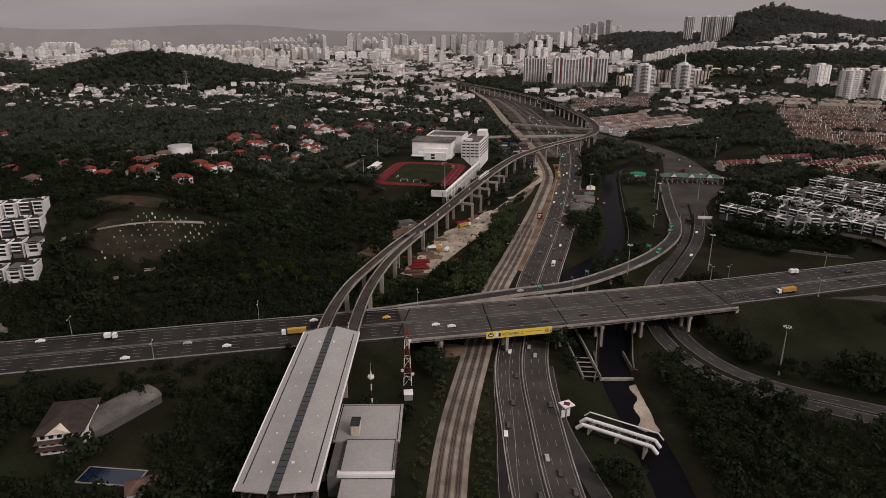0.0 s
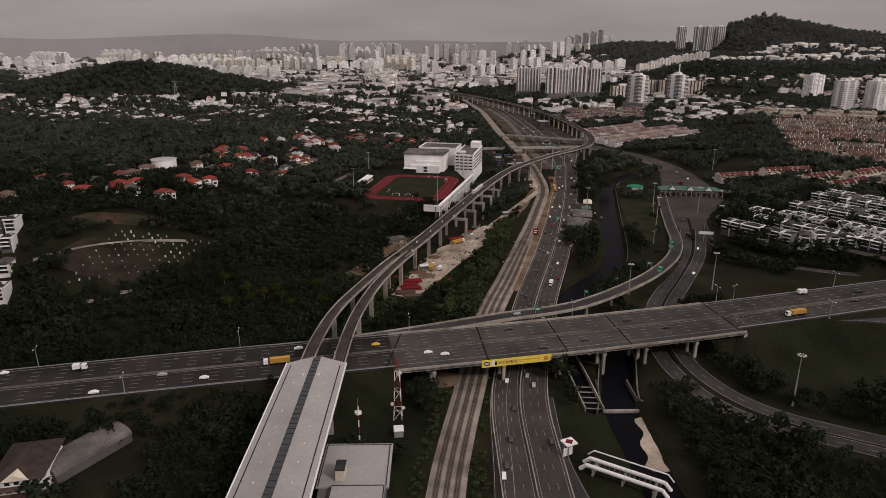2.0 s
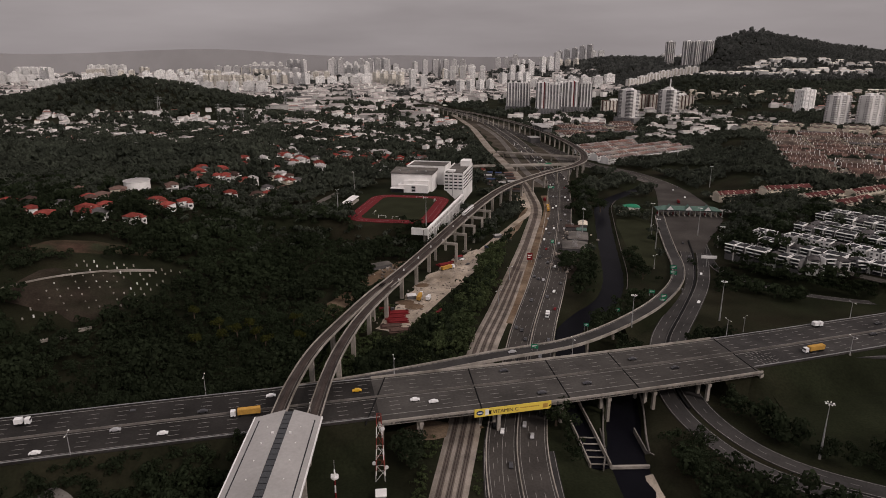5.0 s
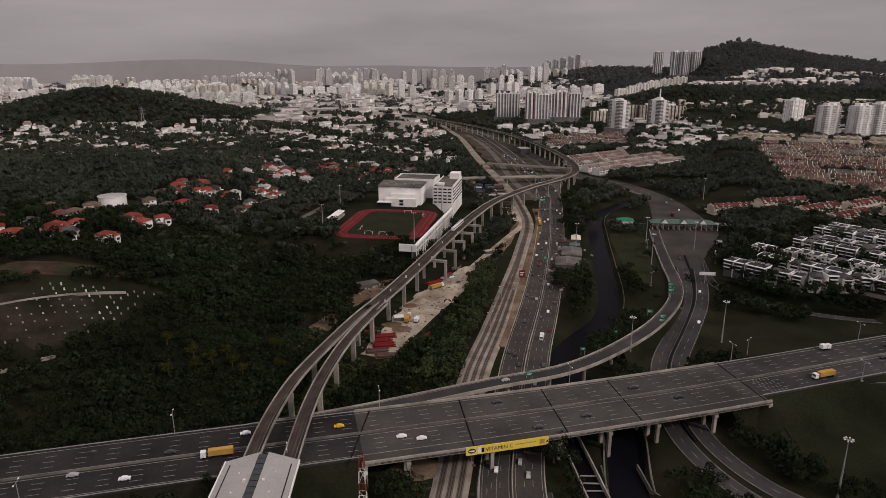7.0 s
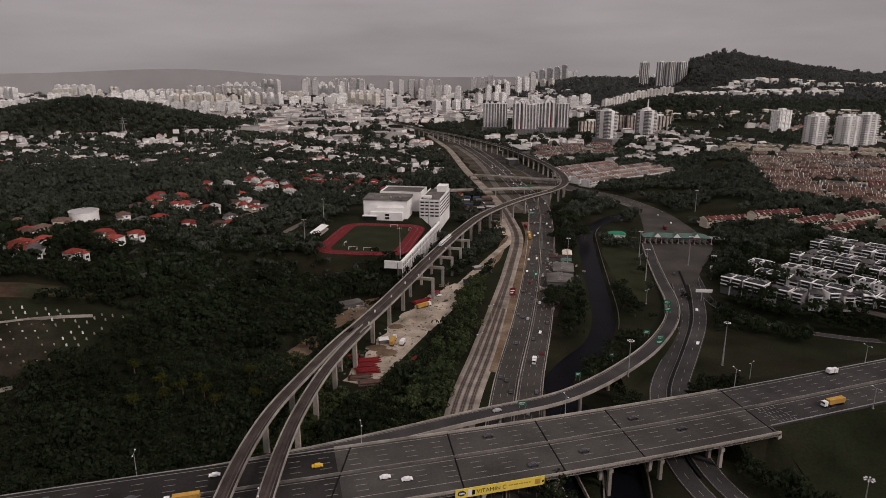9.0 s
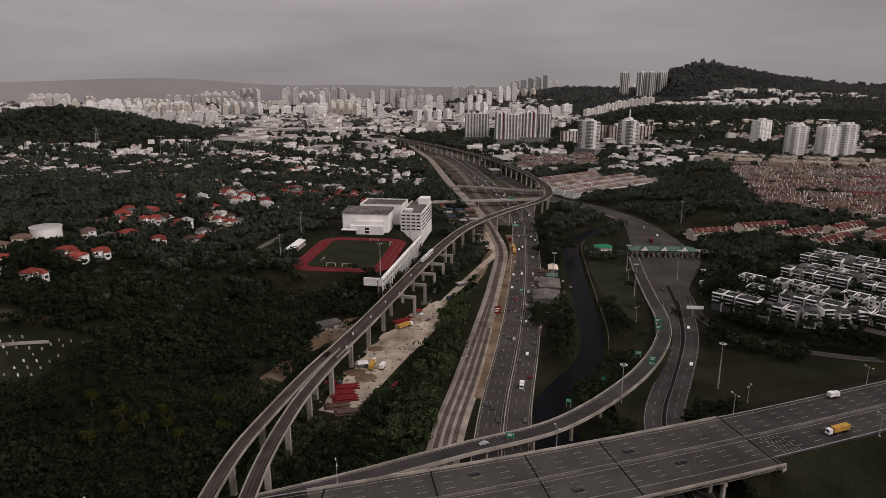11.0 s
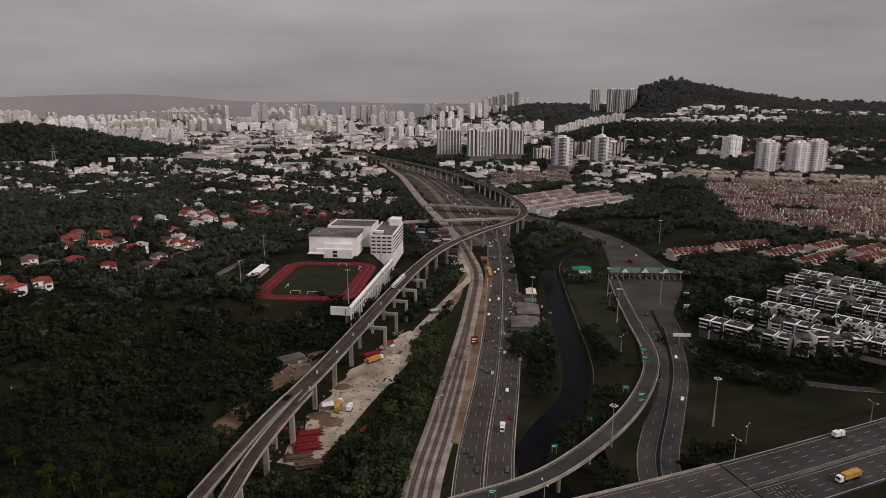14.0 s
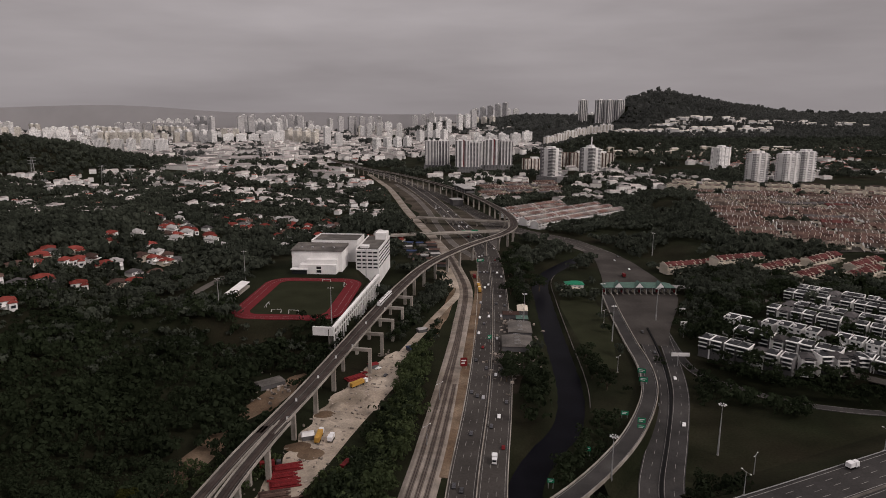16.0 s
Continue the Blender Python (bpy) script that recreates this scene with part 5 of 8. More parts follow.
VILLAS = [make_villa(k) for k in range(4)]
va = math.atan2(-0.785, 0.62)
vd, vn = (math.cos(va), math.sin(va)), (-math.sin(va), math.cos(va))
for row, (n0, s0, count, flip) in enumerate(((537, -277, 7, 0), (570, -266, 13, 0), (593, -281, 15, 1), (632, -264, 15, 0), (653, -258, 15, 1), (688, -268, 16, 0), (709, -264, 15, 1))):
    for k in range(count):
        s = s0 + k * (8.9 if row == 2 else 8.3) + (0.0 if k % 2 else 0.7)
        x, y = vd[0] * s + vn[0] * n0, vd[1] * s + vn[1] * n0
        q = (2, 2, 3, 2, 2)[k % 5] if row == 2 else (0, 1, 1, 0, 3)[(k + row) % 5]
        if k == 0 and row == 2:
            q = 2
        place(("villa", q), VILLAS[q], x, y, rz=math.degrees(va) + 180 * flip + hr.uniform(-3, 3), sink=0.0)
        keep(x, y, 6.5)
# the front row bends round at its end
for x, y, turn, q in ((294, 511, 24, 3), (304, 511, 46, 1), (314, 509, 44, 3), (325, 505, 42, 0), (336, 500, 40, 3), (347, 493, 38, 1), (358, 486, 38, 0)):
    place(("villa", q), VILLAS[q], x, y, rz=math.degrees(va) + turn, sink=0.0)
    keep(x, y, 9)
# lanes between the villa rows
for n0 in (553, 613, 671):
    lane = spline([(vd[0] * s + vn[0] * n0, vd[1] * s + vn[1] * n0, 0) for s in (-285, -250, -215, -180, -140)], 6)
    lane[:, 2] = land(lane[:, 0], lane[:, 1]) + 0.25
    tagged(sweep("road_villa_lane", lane, rect(-4.5, 4.5, -0.6, 0), "lane"), "pale paved lane between the villas", "road", kind="structure")
    for p in lane:
        keep(p[0], p[1], 6)
# pale villas stepping up the western hillside
for i in range(4):
    for k in range(6):
        x, y = -266 - k * 9.2 - i * 8, 396 + i * 20 - k * 1.8
        q = (2, 3, 0, 2, 1, 2)[(k + i) % 6]
        place(("villa", q), VILLAS[q], x, y, rz=11, sink=0.0)
        keep(x, y, 10)

# ---- sports ground and school ----
FZ = 17.75
ground_thing = thing("sports_ground", "red running track round a dark green pitch", "sports ground", at=(-22, 688, FZ), rz=-11.3)


def oval(a, b, r, n=10):
    pts = []
    for cx, cy, t0 in ((a - r, b - r, 0), (-a + r, b - r, 90), (-a + r, -b + r, 180), (a - r, -b + r, 270)):
        pts += [(cx + r * math.cos(radians(t0 + 90 * i / n)), cy + r * math.sin(radians(t0 + 90 * i / n))) for i in range(n + 1)]
    return pts


def slab(pts, z0, z1, name, material, parent, label=""):
    n = len(pts)
    return Shape().add([(*p, z0) for p in pts] + [(*p, z1) for p in pts], [tuple(range(n - 1, -1, -1)), tuple(range(n, 2 * n))] + [(i, (i + 1) % n, n + (i + 1) % n, n + i) for i in range(n)]).done(name, material, parent, label)


slab(oval(42, 58, 20), -0.6, 0.15, "running_track", "track_red", ground_thing, "dark red running track")
slab(oval(29, 47, 9), 0.1, 0.22, "pitch", "turf", ground_thing, "dark green pitch")
for k in range(1, 7):
    o, i = oval(30.5 + k * 1.6, 48 + k * 1.4, 10 + k * 1.5), oval(30.36 + k * 1.6, 47.86 + k * 1.4, 9.9 + k * 1.5)
    n = len(o)
    Shape().add([(*p, 0.17) for p in o] + [(*p, 0.17) for p in i], [(j, (j + 1) % n, n + (j + 1) % n, n + j) for j in range(n)]).done("lane_line", "track_red" if k % 3 else "paint", ground_thing)
keep(-22, 690, 48), keep(-35, 652, 30), keep(-10, 730, 48), keep(-30, 745, 40)
keep(0, 800, 55), keep(40, 800, 36)


def goal(x, y, rz, w=7.3):
    e = thing("goal", "white football goal frame on the pitch", "goal", "football goals", at=(x, y, FZ + 0.2), rz=rz)
    for s in (-1, 1):
        Shape().beam((s * w / 2, 0, 0), (s * w / 2, 0, 2.4), 0.12).done("post", "trim_white", e)
        Shape().beam((s * w / 2, 0, 2.4), (s * w / 2, 1.8, 0), 0.08).done("stay", "trim_white", e)
    Shape().beam((-w / 2, 0, 2.4), (w / 2, 0, 2.4), 0.12).done("crossbar", "trim_white", e)


for q in ((-38, 648, 170), (-46, 665, 80), (-25, 644, 170), (-3, 730, -10), (12, 715, -100)):
    goal(*q)
stand = thing("grandstand", "small white-roofed grandstand beside the track", "stand", at=(-74, 704, FZ - 0.3), rz=-11.3)
Shape().box(0, 0, 0, 6, 40, 2.2).done("terrace", "concrete", stand)
Shape().add([(-3.5, -20, 6), (3.5, -20, 5), (3.5, 20, 5), (-3.5, 20, 6), (-3.5, -20, 5.7), (3.5, -20, 4.7), (3.5, 20, 4.7), (-3.5, 20, 5.7)], [(0, 1, 2, 3), (7, 6, 5, 4), (0, 4, 5, 1), (1, 5, 6, 2), (2, 6, 7, 3), (3, 7, 4, 0)]).done("roof", "trim_white", stand, "white sheet roof")
for y in np.arange(-18, 19, 9):
    Shape().beam((-2.8, y, 0), (-2.8, y, 5.8), 0.15).done("post", "steel", stand)
keep(-74, 704, 22)
drive_path = spline([(-94, 764), (-98, 748), (-103, 734), (-108, 714), (-118, 698), (-132, 690)], 4)
drive_path[:, 2] = land(drive_path[:, 0], drive_path[:, 1]) + 0.35
tagged(sweep("road_driveway", drive_path, rect(-3.4, 3.4, -1.2, 0), "asphalt_pale"), "pale concrete driveway beside the sports ground", "road", kind="structure")
for p in drive_path:
    keep(p[0], p[1], 6)
    keep(p[0] + 4, p[1] - 9, 5)
# retaining arcade under the east edge
arcade = thing("retaining_arcade", "tall white concrete arcade holding the sports ground", "retaining wall", at=(4, 608, 0), rz=-15.4)
Shape().box(0, 74, FZ - 1.4, 2.2, 150, 1.6).done("beam", "wall_white", arcade, "white top beam")
# dark concrete puts the shade of the arcade's gaps into the wall colour
Shape().box(-3.0, 74, 0, 0.6, 150, FZ - 1.2).done("back_wall", "concrete_dark", arcade, "dark back wall coloured for recess shade")
Shape().box(-7, 0, FZ - 6, 15, 1.6, 6.2).done("end_wall", "wall_white", arcade, "white end wall")
for k in range(26):
    Shape().box(0.6, 1 + k * 5.9, 0, 1.0, 0.8, FZ - 1.3).done("buttress", "wall_white", arcade)
    Shape().box(0.6, 1 + k * 5.9 + 2.9, FZ - 5.6, 0.5, 5.2, 0.6).done("strut", "wall_white", arcade)
keep(10, 640, 16), keep(20, 680, 18), keep(30, 720, 18)

hall2 = thing("school_hall", "large white windowless sports hall with grey roof", "school", at=(-12, 772, FZ), rz=-12)
Shape().box(0, 12, -1, 47, 27, 21).done("wall", "wall_white", hall2, "plain white walls")
Shape().add([(-24.5, -2.5, 20), (24.5, -2.5, 20), (24.5, 26.5, 21.8), (-24.5, 26.5, 21.8), (-24.5, -2.5, 19.4), (24.5, -2.5, 19.4), (24.5, 26.5, 19.4), (-24.5, 26.5, 19.4)], [(0, 1, 2, 3), (7, 6, 5, 4), (0, 4, 5, 1), (1, 5, 6, 2), (2, 6, 7, 3), (3, 7, 4, 0)]).done("roof", "concrete_dark", hall2, "grey sheet roof")
Shape().box(3, -6, -1, 34, 10, 9.5).done("front_block", "wall_white", hall2)
Shape().box(6, -4, 8.5, 28, 6, 4).done("upper_block", "wall_white", hall2)
Shape().box(-14, -9, -1, 14, 7, 4.5).done("entrance_recess", "glass", hall2, "dark covered entrance")
Shape().box(-14, -9.5, 4.2, 16, 9, 0.6).done("canopy", "wall_white", hall2)
for z in (1.2, 4.6):
    Shape().box(4, -11.05, z, 4.4, 0.1, 2.4).done("window", "glass", hall2)
for x in (-16, -6, 4, 14):
    Shape().box(x, 8, 20.6, 1.6, 1.6, 1.0).done("roof_vent", "steel", hall2)
school = thing("school_block", "white five-storey school block with window bands", "school", at=(36, 778, FZ), rz=-13)
Shape().box(0, 26, -14, 22, 66, 33).done("wall", "wall_white", school, "white rendered walls")
Shape().box(0, 26, 19, 20, 62, 0.4).done("roof", "concrete_dark", school, "grey flat roof")
for s in (-1, 1):
    Shape().box(s * 10.8, 26, 19, 0.5, 66, 1.3).done("roof_parapet", "wall_white", school)
Shape().box(5, 48, 19, 11, 16, 7).done("stair_tower", "wall_white", school)
Shape().box(-4, 2, 19, 8, 6, 2.6).done("plant_room", "wall_white", school)
for f in range(5):
    z = 1.2 + f * 3.6
    for k in range(4):
        Shape().box(-8 + k * 5.2, -7.05, z, 3.9, 0.15, 1.5).done("window", "glass", school)
    for k in range(11):
        Shape().box(11.05, -3 + k * 5.8, z, 0.15, 4.4, 1.5).done("window", "glass", school)
annex = thing("school_annex", "grey flat-roofed school wing behind the hall", "school", at=(0, 820, FZ), rz=-13)
Shape().box(6, 8, -3, 46, 36, 23).done("wall", "wall_white", annex)
Shape().box(6, 8, 20, 44, 34, 0.4).done("roof", "concrete_dark", annex, "grey flat roof")
for x, y, a, b in ((6, -9.6, 46, 0.6), (6, 25.6, 46, 0.6), (-16.7, 8, 0.6, 36), (28.7, 8, 0.6, 36)):
    Shape().box(x, y, 20, a, b, 1.5).done("roof_parapet", "wall_white", annex)

# ---- white water tank on the hill ----
tank = thing("water_tank", "round white concrete water tank with shallow dome", "water tank", at=(-268, 664, float(land(-268, 664)) + 1.2))
Shape().tube(0, 0, -5, 6.6, 11.5, 11.5, 32).done("drum", "wall_white", tank)
Shape().tube(0, 0, 6.6, 7.2, 12, 12, 32).done("rim", "trim_white", tank)
Shape().tube(0, 0, 7.2, 8.8, 11.6, 1.5, 32).done("dome", "roof_metal", tank, "pale domed roof")
Shape().tube(0, 0, 8.8, 9.6, 1.0, 1.0, 10).done("vent", "steel", tank)
keep(-270, 664, 20)

# ---- toll gate ----
toll = thing("toll_gate", "long green-roofed toll gate with white gables", "toll gate", at=(280, 718, 0.3), rz=-9)
Shape().box(0, 0, 6.2, 66, 15, 0.8).done("canopy", "roof_dark", toll, "dark canopy edge")
Shape().hip(0, 0, 7.0, 64, 14, 3.2, 0.6).done("roof", "roof_green", toll, "grey-green sheet roof")
for x in (-19, 0, 19):
    Shape().add([(x - 4.5, -8, 7.0), (x + 4.5, -8, 7.0), (x, -8, 12.2), (x, 1, 12.2), (x - 4.5, 0, 7.0), (x + 4.5, 0, 7.0)], [(0, 1, 2), (0, 2, 3, 4), (1, 5, 3, 2)]).done("gable_roof", "roof_green", toll)
    Shape().add([(x - 3.7, -8.12, 7.2), (x + 3.7, -8.12, 7.2), (x, -8.12, 11.6), (x - 3.7, -8.02, 7.2), (x + 3.7, -8.02, 7.2), (x, -8.02, 11.6)], [(0, 1, 2), (5, 4, 3), (0, 3, 4, 1), (1, 4, 5, 2), (2, 5, 3, 0)]).done("gable_panel", "trim_white", toll, "white gable panel")
Shape().box(40, 0, 5.6, 16, 10, 0.9).done("side_canopy", "roof_metal", toll, "pale flat side canopy")
for k in range(13):
    x = -30 + k * 5.4
    Shape().tube(x, -4, 0, 6.3, 0.3, 0.3, 8).done("column", "trim_white", toll)
    Shape().box(x, 0, 0, 1.4, 13, 0.3).done("island", "concrete", toll)
    Shape().box(x, 1, 0.3, 1.3, 2.6, 2.5).done("booth", "wall_cream" if k % 3 else "red", toll)
keep(262, 652, 22), keep(252, 622, 16), keep(280, 718, 42), keep(300, 760, 36), keep(250, 690, 20), keep(304, 810, 28), keep(270, 690, 34), keep(308, 860, 22)
office = thing("toll_office", "small white office with bright green roof", "building", at=(228, 742, 0), rz=-10)
Shape().box(0, 0, 0, 16, 10, 5).done("wall", "wall_white", office)
Shape().hip(0, 0, 5, 16, 10, 2.6, 1.0).done("roof", "green", office, "bright green roof")
Shape().box(-4, -9, 0, 20, 5, 3).done("annex", "wall_cream", office)
for x in (-5, 0, 5):
    Shape().box(x, -5.05, 1.5, 2, 0.1, 1.6).done("window", "glass", office)
keep(228, 740, 18)
tagged(slab([(175, 560), (188, 548), (222, 640), (232, 700), (215, 735), (196, 690)], -0.5, 0.06, "lawn", "turf", thing("lawn_strip", "mown dark green lawn between river and slip road", "lawn")), "mown grass")
bpy.data.objects["lawn_strip"]["kind"] = "structure"

# ---- sheds by the river ----
for i, (x, y, w, d, m, lab) in enumerate(((140, 600, 22, 24, "concrete_dark", "long grey corrugated sheet shed by the river"), (150, 630, 18, 26, "concrete_dark", "grey corrugated sheet shed by the river"), (158, 652, 10, 9, "roof_green", "small green-roofed shed by the river"), (165, 676, 9, 16, "wall_cream", "small pale-roofed shed by the river"), (152, 664, 14, 9, "tile_brown", "rusty brown sheet-roofed shed"))):
    sd = thing("shed", lab, "shed", "riverside sheds", at=(x - 6, y, 0), rz=-13)
    Shape().box(0, 0, 0, w - 1, d - 1, 4).done("wall", "wall_grey", sd)
    Shape().hip(0, 0, 4, w - 1, d - 1, 1.6, 0.5, 0.1).done("roof", m, sd, "corrugated sheet roof")
    for q in np.arange(-d / 2 + 2, d / 2, 3.0):
        Shape().box(0, q, 5.5, w * 0.2, 0.2, 0.2).done("roof_rib", "steel", sd)
    keep(x - 6, y, 17)

# ---- builders' yard under the viaduct ----
yard_path = spline([(-22, 430), (-8, 462), (2, 490), (14, 520), (28, 548), (42, 578), (52, 600)], 4)
yw = np.interp(np.linspace(0, 1, len(yard_path)), [0, 0.25, 0.5, 0.8, 1], [9, 12, 15, 14, 6])
yv, yf = [], []
for (x, y, z), (a1, b1), w in zip(yard_path, sides(yard_path), yw):
    j = 1 + 0.12 * math.sin(y * 0.3)
    yv += [(x - a1 * w * j, y - b1 * w * j, 0.12), (x + a1 * w, y + b1 * w, 0.12)]
for i in range(len(yard_path) - 1):
    yf.append((2 * i, 2 * i + 1, 2 * i + 3, 2 * i + 2))
tagged(obj("pavement_yard", yv, yf, "sand"), "pale dusty sand and gravel yard", "ground", kind="structure")
for p in TRACK_PATH[::2]:
    keep(p[0], p[1], 6.5)
for p in yard_path[::3]:
    keep(p[0], p[1], 20)


def heap(x, y, r, h, material, lab):
    g = np.random.default_rng(int(x * 7 + y))
    v, f, n = [(0, 0, h)], [], 14
    for k, (rr, zz) in enumerate(((0.3, 0.82), (0.65, 0.42), (1.0, -0.05))):
        for i in range(n):
            t = 2 * math.pi * i / n
            q = rr * r * g.uniform(0.85, 1.12)
            v.append((q * math.cos(t), q * math.sin(t) * 0.8, h * zz * g.uniform(0.85, 1.1)))
    for i in range(n):
        j = (i + 1) % n
        f.append((0, 1 + i, 1 + j))
        for k in range(2):
            f.append((1 + k * n + i, 1 + (k + 1) * n + i, 1 + (k + 1) * n + j, 1 + k * n + j))
    ob = obj("spoil_mound", v, f, material, True)
    ob.location = (x, y, 0.1)
    tagged(ob, lab, "heap", "heaps in the yard")


for q in ((8, 520, 6, 3.0), (28, 528, 6, 2.5), (2, 500, 5, 2.2), (18, 540, 5, 2.4), (26, 518, 7, 2.0), (6, 492, 4, 1.5)):
    heap(*q, "sand", "pale heap of sand and gravel in the yard")
for q in ((-12, 478, 7, 1.0), (-6, 470, 8, 0.8), (0, 512, 6, 1.4)):
    heap(*q, "soil", "brown heap of bare soil in the yard")


def pipe_stack(x, y, rz, material, lab, n=7, length=14):
    e = thing("pipe_stack", lab, "steel stack", "steel stacks", at=(x, y, 0.15), rz=rz)
    for k in range(n):
        Shape().beam((-length / 2, k * 1.0 - n / 2, 0.45), (length / 2 - (k % 3), k * 1.0 - n / 2, 0.45), 0.42, 8).done("pipe", material, e)
    for k in range(n - 2):
        Shape().beam((-length / 2 + 1, k * 1.0 - n / 2 + 0.6, 1.2), (length / 2 - 2, k * 1.0 - n / 2 + 0.6, 1.2), 0.42, 8).done("pipe", material, e)


for x, y, rz, m in ((-18, 452, 8, "red"), (-16, 445, 8, "red"), (-20, 437, 6, "tile_brown"), (-16, 459, 8, "red"), (18, 560, 30, "red"), (-14, 430, 8, "tile_brown")):
    pipe_stack(x, y, rz, m, "stack of red painted steel pipes in the yard" if m == "red" else "stack of rusty brown steel pipes in the yard")
for x, y, w, d, m, rz in ((-8, 486, 6, 5, "trim_white", 10), (60, 602, 9, 8, "blue_sheet", 20), (50, 570, 7, 6, "roof_dark", 15), (70, 640, 7, 5, "roof_metal", 20), (-34, 556, 16, 9, "concrete_dark", 30), (30, 575, 6, 4, "red", 25)):
    sd = thing("site_hut", "low site hut with sheet roof beside the viaduct", "shed", "site huts", at=(x, y, 0), rz=rz)
    Shape().box(0, 0, 0, w, d, 2.8).done("wall", "wall_grey", sd)
    Shape().hip(0, 0, 2.8, w, d, 0.9, 0.4, 0.1).done("roof", m, sd)
    keep(x, y, max(w, d) * 0.7)

# ---- old house, shed and pool below the highway ----
villa = thing("mansion", "white three-storey house with dark brown hipped roof", "house", at=(-160, 240, 0), rz=12)
Shape().box(0, 0, 0, 17, 24, 10).done("wall", "wall_white", villa, "white rendered walls")
Shape().hip(0, 0, 10, 17, 24, 5, 1.4).done("roof", "tile_dark", villa, "dark brown tiled hip roof")
Shape().hip(0, -12.6, 6.4, 18, 2.2, 0.8, 0.6).done("lower_eave", "tile_brown", villa)
Shape().hip(0, -12.6, 3.2, 18, 2.2, 0.8, 0.6).done("lower_eave", "tile_brown", villa)
Shape().add([(-5, -13.4, 10), (5, -13.4, 10), (0, -13.2, 12.4), (0, -6, 12.4)], [(0, 1, 2), (0, 2, 3), (1, 3, 2)]).done("gable", "wall_cream", villa)
for z in (1, 4.3, 7.6):
    for x in (-6.4, -3.2, 0, 3.2, 6.4):
        Shape().box(x, -12.05, z, 1.8, 0.15, 1.6).done("window", "glass", villa)
    for y in (-8, -3, 2, 7):
        Shape().box(8.55, y, z, 0.15, 1.8, 1.6).done("window", "glass", villa)
keep(-160, 240, 17), keep(-163, 224, 14), keep(-158, 216, 10)
barrel = thing("barrel_shed", "long shed with curved pale sheet roof", "shed", at=(-147, 256, 0), rz=-30)
bv, bf = [], []
for j, y in enumerate((-17, -6, 6, 17)):
    for i in range(9):
        t = math.pi * i / 8
        bv.append((-8 * math.cos(t), y, 4 + 3.0 * math.sin(t)))
for j in range(3):
    for i in range(8):
        bf.append((j * 9 + i, j * 9 + i + 1, j * 9 + i + 10, j * 9 + i + 9))
under(obj("roof", bv, bf + [tuple(range(8, -1, -1)), tuple(range(27, 36))], "concrete_dark"), barrel, "curved grey sheet roof")
Shape().box(0, 0, 0, 15.6, 33.6, 4).done("wall", "wall_grey", barrel)
keep(-138, 254, 16), keep(-132, 242, 12), keep(-144, 268, 12)
pool = thing("swimming_pool", "dark blue outdoor pool with pale coping", "pool", at=(-130, 213, 0.1), rz=-6)
Shape().box(0, 0, 0, 25, 10, 0.35).done("coping", "concrete", pool)
Shape().box(0, 0, 0.1, 23.6, 8.6, 0.3).done("water", "blue", pool, "dark blue water")
keep(-130, 213, 13)
lodge = thing("pool_house", "small white house with dark brown roof", "house", at=(-113, 203, 0), rz=25)
Shape().box(0, 0, 0, 11, 8, 4.5).done("wall", "wall_white", lodge)
Shape().hip(0, 0, 4.5, 11, 8, 2.2, 0.8).done("roof", "tile_brown", lodge)
for x in (-3, 0, 3):
    Shape().box(x, -4.05, 1, 1.5, 0.12, 1.8).done("window", "glass", lodge)
keep(-113, 203, 9)

# ---- hillside burial ground ----
burial = thing("burial_terrace", "cleared hillside terrace with rows of pale grave markers", "burial ground")
for k in range(9):
    for j in range(11):
        x, y = -232 + j * 5.2 + k * 1.2, 410 + k * 7.2 + j * 2.4
        if hr.random() < 0.8:
            Shape().box(x, y, float(land(x, y)) - 0.3, 0.9, 0.5, 1.5 + hr.random() * 0.6, 0.8).done("grave_marker", "concrete" if hr.random() < 0.75 else "trim_white", burial)
        if (k + j) % 3 == 0:
            keep(x, y, 9)
wallp = spline([(-262, 424), (-236, 440), (-210, 458), (-184, 482)], 5)
wallp[:, 2] = land(wallp[:, 0], wallp[:, 1])
tagged(sweep("wall_burial", wallp, rect(-0.4, 0.4, -2, 1.6), "concrete"), "low pale retaining wall along the terrace", "wall", kind="structure")
for p in wallp:
    keep(p[0], p[1], 6)
for x, y in ((-205, 400), (-196, 408), (-215, 396)):
    Shape().box(x, y, float(land(x, y)) - 1, 7, 2, 2.2, rz=25).done("grave_platform", "concrete", burial)

# ---- tall flats ----


